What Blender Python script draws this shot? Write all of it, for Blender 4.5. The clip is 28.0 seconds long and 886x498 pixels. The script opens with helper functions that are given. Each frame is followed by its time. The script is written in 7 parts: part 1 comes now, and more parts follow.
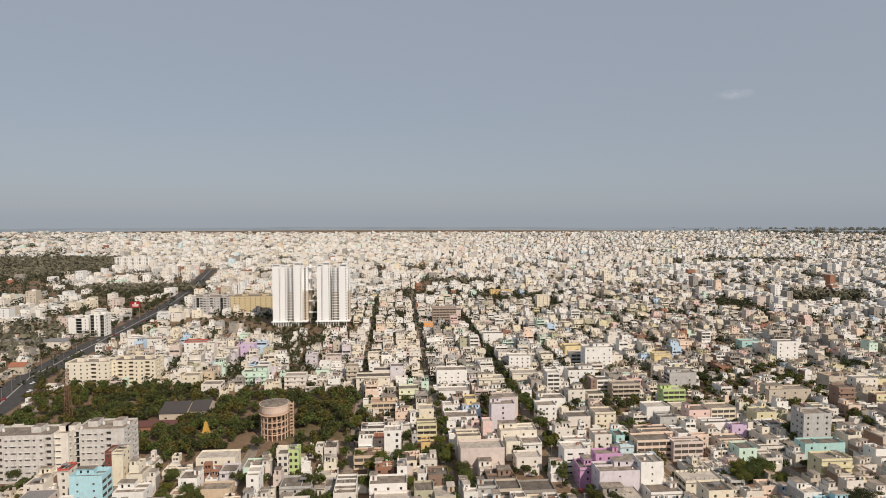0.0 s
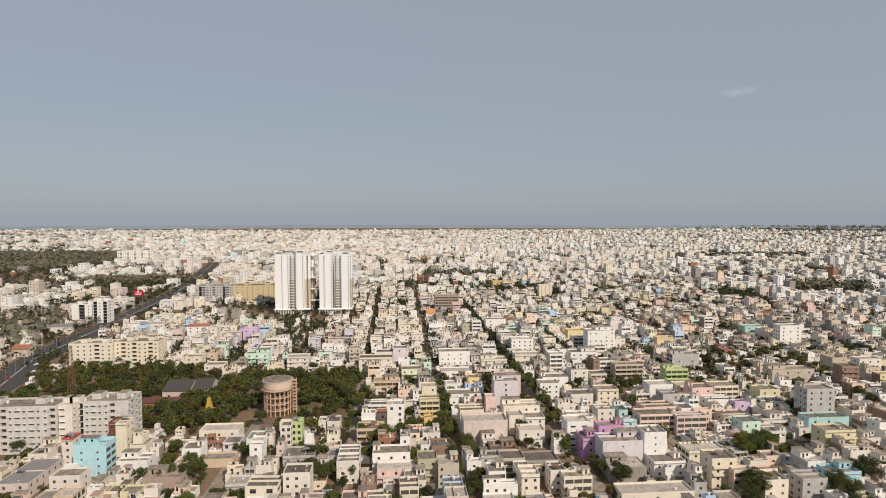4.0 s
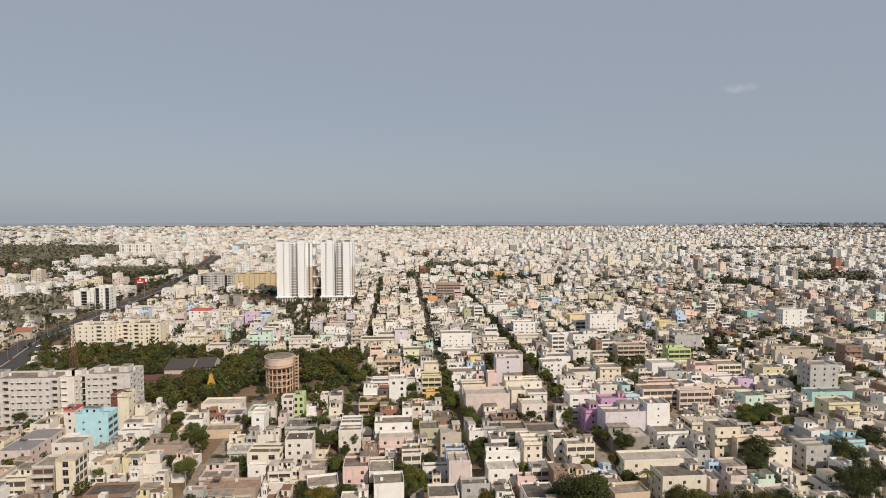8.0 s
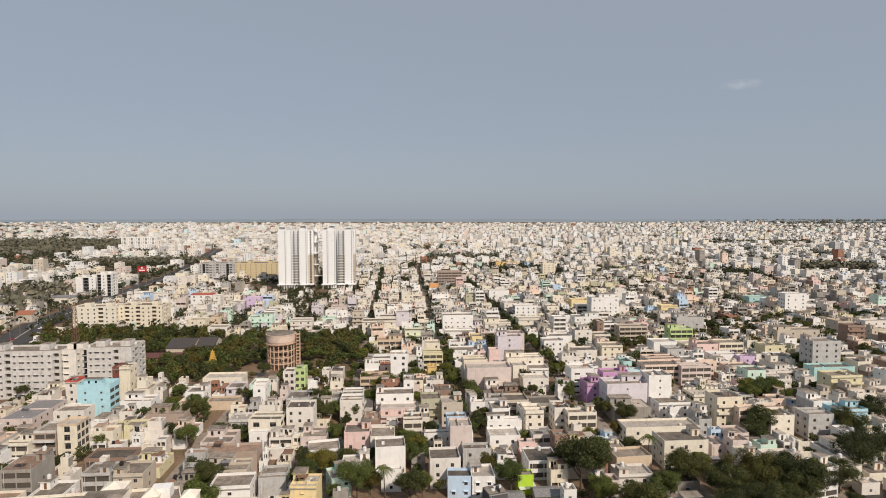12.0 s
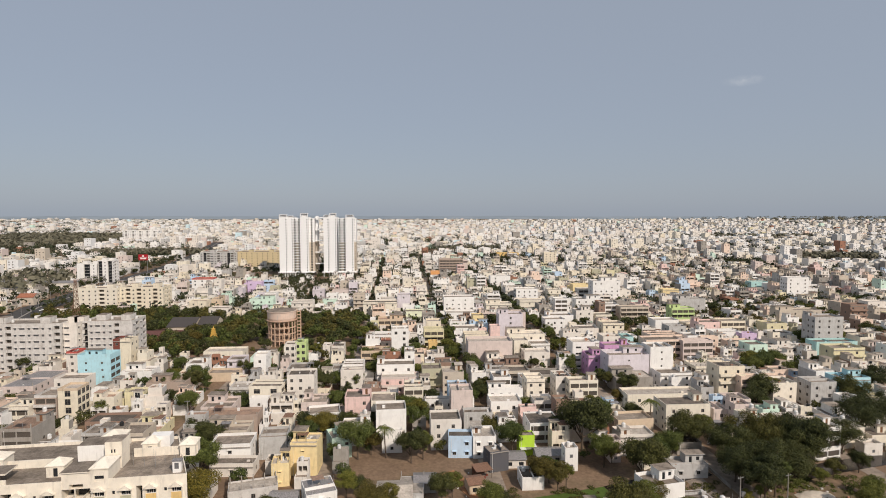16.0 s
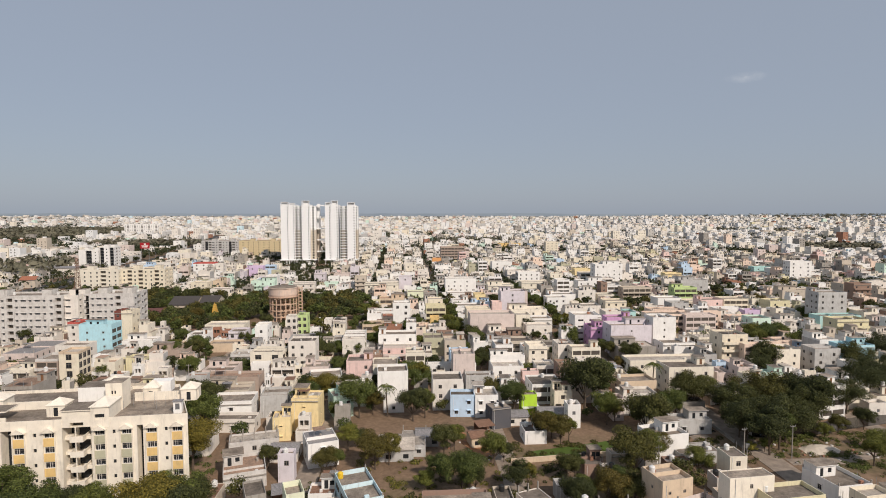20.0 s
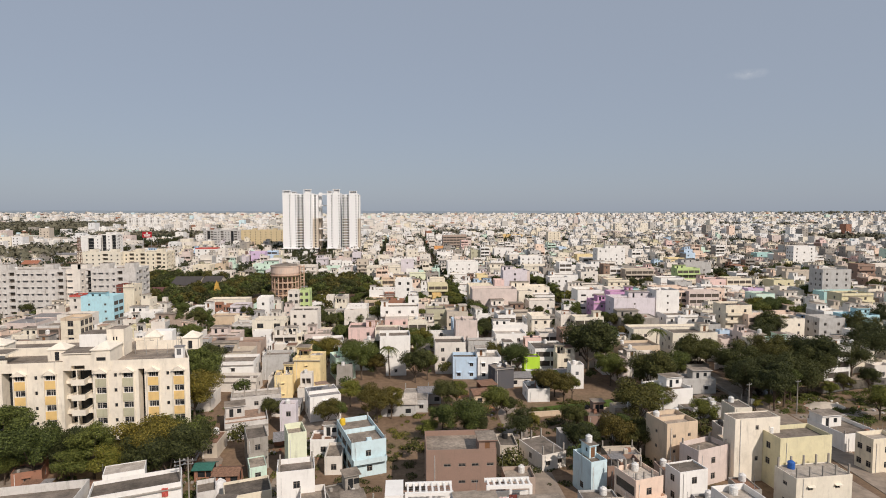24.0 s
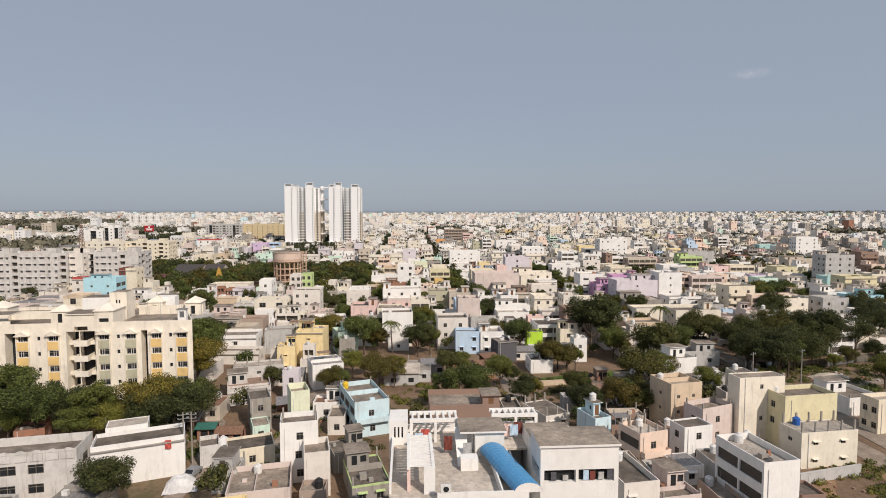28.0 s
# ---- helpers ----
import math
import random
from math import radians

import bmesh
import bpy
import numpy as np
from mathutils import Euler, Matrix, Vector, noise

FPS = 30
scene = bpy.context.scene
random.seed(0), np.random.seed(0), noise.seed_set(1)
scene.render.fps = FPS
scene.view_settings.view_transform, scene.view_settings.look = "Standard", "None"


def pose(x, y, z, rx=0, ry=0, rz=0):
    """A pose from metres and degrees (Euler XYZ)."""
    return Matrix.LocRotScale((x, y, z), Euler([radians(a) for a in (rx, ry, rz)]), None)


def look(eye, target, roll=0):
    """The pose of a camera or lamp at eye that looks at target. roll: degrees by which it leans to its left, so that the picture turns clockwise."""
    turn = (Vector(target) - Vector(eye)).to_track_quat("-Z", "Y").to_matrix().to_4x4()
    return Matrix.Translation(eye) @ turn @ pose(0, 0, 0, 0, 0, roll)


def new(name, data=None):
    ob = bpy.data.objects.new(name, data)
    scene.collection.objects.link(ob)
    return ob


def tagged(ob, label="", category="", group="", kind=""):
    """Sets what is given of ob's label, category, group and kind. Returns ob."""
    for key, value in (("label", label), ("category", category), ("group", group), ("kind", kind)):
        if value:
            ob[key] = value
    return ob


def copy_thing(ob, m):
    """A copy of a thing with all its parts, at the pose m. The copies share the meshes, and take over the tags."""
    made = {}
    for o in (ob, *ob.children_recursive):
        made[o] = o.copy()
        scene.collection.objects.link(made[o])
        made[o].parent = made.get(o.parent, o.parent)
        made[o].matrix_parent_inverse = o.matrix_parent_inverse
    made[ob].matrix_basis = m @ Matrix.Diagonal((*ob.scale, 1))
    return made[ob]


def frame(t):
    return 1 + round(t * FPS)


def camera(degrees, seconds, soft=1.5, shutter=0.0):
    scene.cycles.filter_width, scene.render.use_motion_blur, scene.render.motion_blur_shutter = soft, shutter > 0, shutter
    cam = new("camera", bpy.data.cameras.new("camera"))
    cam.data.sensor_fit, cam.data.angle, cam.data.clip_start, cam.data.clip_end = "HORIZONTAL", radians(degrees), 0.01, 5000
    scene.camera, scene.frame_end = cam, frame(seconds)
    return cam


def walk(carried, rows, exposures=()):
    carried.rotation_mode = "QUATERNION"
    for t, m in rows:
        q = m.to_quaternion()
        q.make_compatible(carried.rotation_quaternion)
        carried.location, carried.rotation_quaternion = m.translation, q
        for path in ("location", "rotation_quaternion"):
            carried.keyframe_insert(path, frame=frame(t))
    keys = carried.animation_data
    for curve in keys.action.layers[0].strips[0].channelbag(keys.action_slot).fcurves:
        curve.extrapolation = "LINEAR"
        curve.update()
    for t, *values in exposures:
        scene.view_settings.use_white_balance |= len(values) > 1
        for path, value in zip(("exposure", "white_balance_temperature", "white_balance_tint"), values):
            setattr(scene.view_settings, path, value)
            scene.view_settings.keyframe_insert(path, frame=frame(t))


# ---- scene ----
# A hazy afternoon over a dense low-rise city; a drone sinks from about 127 m to 44 m and hardly moves sideways.
cam = camera(76.41, 28.0, 0.95)
walk(cam, [
    (0.0, pose(-0.35, 0.00, 127.50, 86.950, -0.000, -4.790)),
    (1.0, pose(-0.55, -0.20, 124.13, 86.939, -0.003, -4.745)),
    (2.0, pose(-0.76, -0.40, 120.78, 86.927, -0.005, -4.700)),
    (3.0, pose(-0.94, -0.58, 117.47, 86.913, -0.005, -4.658)),
    (4.0, pose(-1.08, -0.69, 114.22, 86.896, -0.003, -4.618)),
    (5.0, pose(-1.17, -0.70, 111.03, 86.875, -0.001, -4.578)),
    (6.0, pose(-1.23, -0.67, 107.87, 86.848, 0.001, -4.541)),
    (7.0, pose(-1.30, -0.67, 104.67, 86.814, 0.002, -4.502)),
    (8.0, pose(-1.37, -0.75, 101.51, 86.773, 0.002, -4.462)),
    (9.0, pose(-1.41, -0.93, 98.44, 86.725, 0.001, -4.422)),
    (10.0, pose(-1.43, -1.07, 95.45, 86.674, 0.000, -4.382)),
    (11.0, pose(-1.40, -1.07, 92.52, 86.624, 0.000, -4.343)),
    (12.0, pose(-1.35, -1.03, 89.60, 86.576, 0.001, -4.307)),
    (13.0, pose(-1.27, -1.07, 86.63, 86.532, 0.001, -4.271)),
    (14.0, pose(-1.20, -1.14, 83.59, 86.490, 0.002, -4.239)),
    (15.0, pose(-1.18, -1.15, 80.48, 86.451, 0.002, -4.206)),
    (16.0, pose(-1.20, -1.10, 77.28, 86.415, 0.003, -4.174)),
    (17.0, pose(-1.23, -1.03, 74.02, 86.384, 0.004, -4.139)),
    (18.0, pose(-1.27, -0.99, 70.78, 86.357, 0.004, -4.105)),
    (19.0, pose(-1.30, -1.00, 67.61, 86.333, 0.004, -4.067)),
    (20.0, pose(-1.35, -1.04, 64.40, 86.306, 0.003, -4.022)),
    (21.0, pose(-1.38, -1.05, 61.10, 86.272, 0.002, -3.975)),
    (22.0, pose(-1.42, -1.04, 57.94, 86.235, 0.000, -3.926)),
    (23.0, pose(-1.48, -1.00, 55.19, 86.202, -0.001, -3.877)),
    (24.0, pose(-1.55, -0.98, 52.72, 86.181, -0.002, -3.833)),
    (25.0, pose(-1.62, -1.04, 50.38, 86.181, -0.004, -3.791)),
    (26.0, pose(-1.71, -1.12, 48.22, 86.196, -0.005, -3.754)),
    (27.0, pose(-1.81, -1.19, 46.29, 86.222, -0.003, -3.716)),
    (28.0, pose(-1.93, -1.24, 44.50, 86.254, -0.001, -3.678)),
], [(0.0, 0.0, 6600, 10.5), (8.0, 0.0, 6580, 10.5), (16.0, 0.0, 6400, 11.5), (28.0, 0.0, 6350, 12)])

# ---- light ----
SUN_EL, SUN_AZ = radians(40), radians(148)  # azimuth clockwise from +y

world = bpy.data.worlds.new("hazy_sky")
scene.world = world
world.use_nodes = True
nt = world.node_tree
sky = nt.nodes.new("ShaderNodeTexSky")
sky.sky_type = "NISHITA"
sky.sun_disc = False
sky.sun_elevation, sky.sun_rotation = SUN_EL, SUN_AZ
sky.altitude, sky.air_density, sky.dust_density, sky.ozone_density = 500, 1.0, 2.0, 1.0
background = nt.nodes["Background"]
background.inputs[1].default_value = 0.10
haze = nt.nodes.new("ShaderNodeMix")
haze.data_type = "RGBA"
haze.inputs[0].default_value = 0.82
haze.inputs[7].default_value = (3.44, 3.86, 4.46, 1)
nt.links.new(sky.outputs[0], haze.inputs[6])
nt.links.new(haze.outputs[2], background.inputs[0])

sun = new("sun", bpy.data.lights.new("sun", "SUN"))
sun.data.energy, sun.data.angle, sun.data.color = 3.8, radians(0.6), (1.0, 0.885, 0.76)
sun.matrix_world = look((math.sin(SUN_AZ) * math.cos(SUN_EL) * 50, math.cos(SUN_AZ) * math.cos(SUN_EL) * 50, math.sin(SUN_EL) * 50), (0, 0, 0))

# ---- materials ----


def material(name, rough=0.85, metal=0.0):
    m = bpy.data.materials.new(name)
    m.use_nodes = True
    b = m.node_tree.nodes["Principled BSDF"]
    b.inputs["Roughness"].default_value = rough
    b.inputs["Metallic"].default_value = metal
    b.inputs["Specular IOR Level"].default_value = 0.25
    return m, m.node_tree, b


def node(tree, kind, **inputs):
    n = tree.nodes.new(kind)
    for key, value in inputs.items():
        n.inputs[key.replace("_", " ")].default_value = value
    return n


def mixed(tree, fac, a, b, blend="MIX"):
    """A colour mix; each of fac, a and b is a socket or a value."""
    n = tree.nodes.new("ShaderNodeMix")
    n.data_type, n.blend_type = "RGBA", blend
    for socket, value in ((n.inputs[0], fac), (n.inputs[6], a), (n.inputs[7], b)):
        if isinstance(value, bpy.types.NodeSocket):
            tree.links.new(value, socket)
        elif isinstance(value, tuple):
            socket.default_value = (*value, 1)
        else:
            socket.default_value = value
    return n.outputs[2]


def ramp(tree, fac, stops, sharp=False):
    n = tree.nodes.new("ShaderNodeValToRGB")
    n.color_ramp.interpolation = "CONSTANT" if sharp else "LINEAR"
    while len(n.color_ramp.elements) < len(stops):
        n.color_ramp.elements.new(0.5)
    for e, (at, colour) in zip(n.color_ramp.elements, stops):
        e.position, e.color = at, (*colour, 1) if isinstance(colour, tuple) else (colour, colour, colour, 1)
    tree.links.new(fac, n.inputs[0])
    return n.outputs[0]


def place(tree, stretch=(1, 1, 1)):
    """World position, stretched: the paint's grain does not repeat from house to house."""
    geo = tree.nodes.new("ShaderNodeNewGeometry")
    n = tree.nodes.new("ShaderNodeVectorMath")
    n.operation = "MULTIPLY"
    n.inputs[1].default_value = stretch
    tree.links.new(geo.outputs["Position"], n.inputs[0])
    return n.outputs[0]


def noise_of(tree, vector, scale, detail=4.0, rough=0.6):
    n = node(tree, "ShaderNodeTexNoise", Scale=scale, Detail=detail, Roughness=rough)
    tree.links.new(vector, n.inputs["Vector"])
    return n.outputs["Fac"]


def bump(tree, shader, height, strength=0.3, distance=0.02):
    n = node(tree, "ShaderNodeBump", Strength=strength, Distance=distance)
    tree.links.new(height, n.inputs["Height"])
    tree.links.new(n.outputs[0], shader.inputs["Normal"])


def weathered(name, colour, stain=0.5, rough=0.85, dirt=(0.17, 0.14, 0.11)):
    """Painted plaster: broad fading, vertical rain streaks, patchy grime and fine grain."""
    m, t, b = material(name, rough)
    streaks = ramp(t, noise_of(t, place(t, (1.3, 1.3, 0.16)), 1.0, 6.0), [(0.56, 0.0), (0.76, 1.0)])
    blotch = ramp(t, noise_of(t, place(t), 0.35, 5.0), [(0.45, 0.0), (0.75, 1.0)])
    grain = noise_of(t, place(t), 9.0, 3.0)
    both = t.nodes.new("ShaderNodeMath")
    both.operation = "MULTIPLY_ADD"
    t.links.new(streaks, both.inputs[0])
    both.inputs[1].default_value = stain * 0.7
    half = t.nodes.new("ShaderNodeMath")
    half.operation = "MULTIPLY"
    t.links.new(blotch, half.inputs[0])
    half.inputs[1].default_value = stain * 0.4
    t.links.new(half.outputs[0], both.inputs[2])
    patches = ramp(t, noise_of(t, place(t, (1, 1, 0.6)), 0.9, 8.0, 0.72), [(0.50, 0.0), (0.70, min(0.5, stain * 0.6))])
    faded = mixed(t, patches, colour, tuple(0.45 * q + 0.55 * e for q, e in zip(colour, dirt)))
    c = mixed(t, both.outputs[0], faded, dirt)
    c = mixed(t, 0.16, c, mixed(t, grain, (0.0, 0.0, 0.0), (1.0, 1.0, 1.0)), "OVERLAY")
    t.links.new(c, b.inputs["Base Color"])
    bump(t, b, grain, 0.15)
    return m


def roof_surface(name, colour, dark):
    """Bare roof concrete with damp stains and patched screed."""
    m, t, b = material(name, 0.92)
    a = ramp(t, noise_of(t, place(t), 0.30, 6.0, 0.65), [(0.38, 0.0), (0.66, 1.0)])
    c = ramp(t, noise_of(t, place(t), 1.7, 8.0, 0.75), [(0.3, 0.55), (0.7, 1.2)])
    rnd = t.nodes.new("ShaderNodeObjectInfo").outputs["Random"]
    base = mixed(t, a, colour, dark)
    base = mixed(t, 1.0, base, c, "MULTIPLY")
    base = mixed(t, 1.0, base, ramp(t, rnd, [(0.0, 0.75), (1.0, 1.25)]), "MULTIPLY")
    t.links.new(base, b.inputs["Base Color"])
    bump(t, b, noise_of(t, place(t), 6.0), 0.2)
    return m


def plain(name, colour, rough=0.6, metal=0.0, vary=0.25, scale=3.0):
    m, t, b = material(name, rough, metal)
    n = ramp(t, noise_of(t, place(t), scale, 4.0), [(0.3, 1 - vary), (0.7, 1 + vary * 0.4)])
    t.links.new(mixed(t, 1.0, colour, n, "MULTIPLY"), b.inputs["Base Color"])
    return m


def foliage(name, low, high, by_island=True):
    m, t, b = material(name, 0.75)
    rnd = t.nodes.new("ShaderNodeNewGeometry").outputs["Random Per Island"]
    tree = t.nodes.new("ShaderNodeObjectInfo").outputs["Random"]
    c = ramp(t, rnd, [(0.0, low), (1.0, high)])
    c = mixed(t, 1.0, c, ramp(t, tree, [(0.0, (0.60, 0.66, 0.66)), (0.6, (1.0, 1.0, 0.9)), (0.88, (1.25, 1.08, 0.8)), (1.0, (1.6, 1.1, 0.75))]), "MULTIPLY")
    t.links.new(c, b.inputs["Base Color"])
    return m


PAINT = {
    "white": (0.74, 0.69, 0.62), "bright": (0.82, 0.80, 0.76), "oldwhite": (0.62, 0.595, 0.56), "cream": (0.78, 0.70, 0.55), "ivory": (0.77, 0.71, 0.59),
    "beige": (0.56, 0.49, 0.40), "grey": (0.50, 0.49, 0.47), "concrete": (0.34, 0.315, 0.28), "yellow": (0.80, 0.65, 0.36),
    "lemon": (0.70, 0.64, 0.42), "pink": (0.77, 0.57, 0.52), "peach": (0.79, 0.62, 0.50), "magenta": (0.60, 0.34, 0.54),
    "lilac": (0.67, 0.62, 0.65), "cyan": (0.44, 0.69, 0.76), "sky": (0.52, 0.66, 0.80), "aqua": (0.42, 0.64, 0.61),
    "mint": (0.62, 0.78, 0.66), "lime": (0.50, 0.62, 0.28), "brown": (0.30, 0.20, 0.15), "brick": (0.34, 0.17, 0.11),
    "sand": (0.64, 0.51, 0.37), "purple": (0.58, 0.46, 0.66), "orange": (0.72, 0.36, 0.14), "red": (0.50, 0.10, 0.08),
    "blush": (0.66, 0.56, 0.51), "paleblue": (0.60, 0.75, 0.79), "palelime": (0.76, 0.78, 0.58), "slate": (0.10, 0.10, 0.11), "brightlime": (0.45, 0.68, 0.05),
    "moss": (0.48, 0.46, 0.33), "maroon": (0.20, 0.06, 0.045), "violet": (0.62, 0.48, 0.66), "tan": (0.60, 0.49, 0.30), "gold": (0.76, 0.53, 0.22), "pale_cream": (0.82, 0.75, 0.63), "taupe": (0.42, 0.33, 0.27), "unplastered": (0.30, 0.20, 0.155), "tower_white": (0.82, 0.82, 0.81),
}
WALL = {k: weathered("painted_plaster_" + k, v, 0.12 if k == "tower_white" else 0.32 if k == "bright" else 0.42 if k in ("white", "ivory") else 0.85 if k in ("concrete", "grey", "brick", "oldwhite") else 0.48) for k, v in PAINT.items()}
ROOF = roof_surface("roof_concrete", (0.34, 0.285, 0.23), (0.16, 0.132, 0.106))
ROOF_PALE = roof_surface("roof_screed", (0.52, 0.46, 0.39), (0.35, 0.305, 0.26))
ROOF_RED = roof_surface("terracotta_terrace", (0.42, 0.28, 0.20), (0.28, 0.20, 0.15))
ROOF_DARK = roof_surface("damp_roof", (0.215, 0.18, 0.148), (0.10, 0.085, 0.07))
DARK = plain("window_and_recess_dark", (0.03, 0.032, 0.035), 0.25)
GLASS = plain("window_glass", (0.025, 0.027, 0.03), 0.3)
FRAME = plain("window_frame_paint", (0.30, 0.26, 0.22), 0.6)
# dark brown that paints the shade inside verandas, balconies, doorways and rooms
INNER_SHADE = plain("painted_inner_shade", (0.10, 0.085, 0.07), 0.8)
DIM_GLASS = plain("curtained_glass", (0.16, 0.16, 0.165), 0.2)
BARS = plain("white_window_bars", (0.70, 0.68, 0.64), 0.6)
WOOD = plain("door_wood", (0.20, 0.10, 0.05), 0.6)
TANK_BLACK = plain("black_plastic", (0.03, 0.03, 0.03), 0.45)
TANK_WHITE = plain("white_plastic", (0.72, 0.71, 0.68), 0.5)
TANK_BLUE = plain("blue_plastic", (0.04, 0.13, 0.42), 0.45)
TANK_YELLOW = plain("yellow_plastic", (0.75, 0.50, 0.04), 0.45)
TIN = plain("sheet_metal", (0.33, 0.31, 0.30), 0.55, 0.3, 0.5)
RUST = plain("rusty_sheet", (0.26, 0.15, 0.10), 0.8, 0.1, 0.5)
BLUE_SHEET = plain("blue_sheet", (0.09, 0.30, 0.55), 0.35, 0.0, 0.15)
TILE = plain("clay_tile", (0.36, 0.15, 0.09), 0.8, 0.0, 0.4)
STEEL = plain("galvanised_steel", (0.42, 0.42, 0.42), 0.5, 0.6)
BARK = plain("bark", (0.12, 0.09, 0.065), 0.9, 0.0, 0.4)
ASPHALT = plain("asphalt", (0.075, 0.072, 0.07), 0.9, 0.0, 0.35, 0.4)
LANE = plain("dusty_lane", (0.30, 0.245, 0.195), 0.95, 0.0, 0.35, 0.5)
WORDS = {"oldwhite": "weathered white", "pale_cream": "pale cream", "bright": "bright white", "paleblue": "pale blue", "palelime": "pale lime", "brightlime": "bright lime green", "sky": "sky blue", "slate": "dark slate grey",
         "lime": "lime green", "mint": "mint green", "aqua": "aqua green", "moss": "mossy olive", "sand": "sandy brown", "blush": "pale blush pink"}
LEAF = foliage("leaves", (0.026, 0.038, 0.010), (0.160, 0.182, 0.046))
LEAF_DARK = foliage("dark_leaves", (0.020, 0.026, 0.009), (0.112, 0.116, 0.036))
LEAF_LIGHT = foliage("yellowish_leaves", (0.060, 0.080, 0.015), (0.200, 0.205, 0.050))


def house_mix(name, source):
    """One plaster for the many houses further off: each takes its own paint, the palette whitened for haze."""
    m, t, b = material(name, 0.88)
    info = t.nodes.new("ShaderNodeObjectInfo" if source == "Random" else "ShaderNodeNewGeometry")
    # the whites run cool and grey, painting in some distance haze
    stops = [(0.00, PAINT["white"]), (0.24, PAINT["bright"]), (0.48, (0.74, 0.74, 0.73)), (0.60, PAINT["ivory"]), (0.68, (0.52, 0.50, 0.46)),
             (0.74, PAINT["grey"]), (0.82, PAINT["beige"]), (0.86, PAINT["concrete"]), (0.90, PAINT["blush"]), (0.93, PAINT["cream"]), (0.95, PAINT["paleblue"]),
             (0.96, PAINT["mint"]), (0.97, PAINT["peach"]), (0.98, PAINT["brick"]), (0.99, PAINT["lemon"]), (0.995, PAINT["pink"])]
    c = ramp(t, info.outputs[source], stops, True)
    streaks = ramp(t, noise_of(t, place(t, (1.1, 1.1, 0.15)), 1.0, 5.0), [(0.5, 0.0), (0.8, 0.35)])
    t.links.new(mixed(t, streaks, c, (0.22, 0.19, 0.16)), b.inputs["Base Color"])
    return m


MIX = house_mix("mixed_plaster", "Random")
MIX_FAR = house_mix("hazed_far_plaster", "Random Per Island")
# paler and greyer than the near roofs, with distance haze in the colour
ROOF_FAR = roof_surface("hazed_far_roofs", (0.42, 0.39, 0.35), (0.24, 0.22, 0.20))
# lighter and bluer than the near leaves: distance haze put into the colour
LEAF_HAZED = foliage("hazed_woodland", (0.080, 0.098, 0.092), (0.130, 0.150, 0.142))
LEAF_FAR = foliage("distant_leaves", (0.018, 0.025, 0.011), (0.064, 0.076, 0.036))

# ---- mesh tools ----


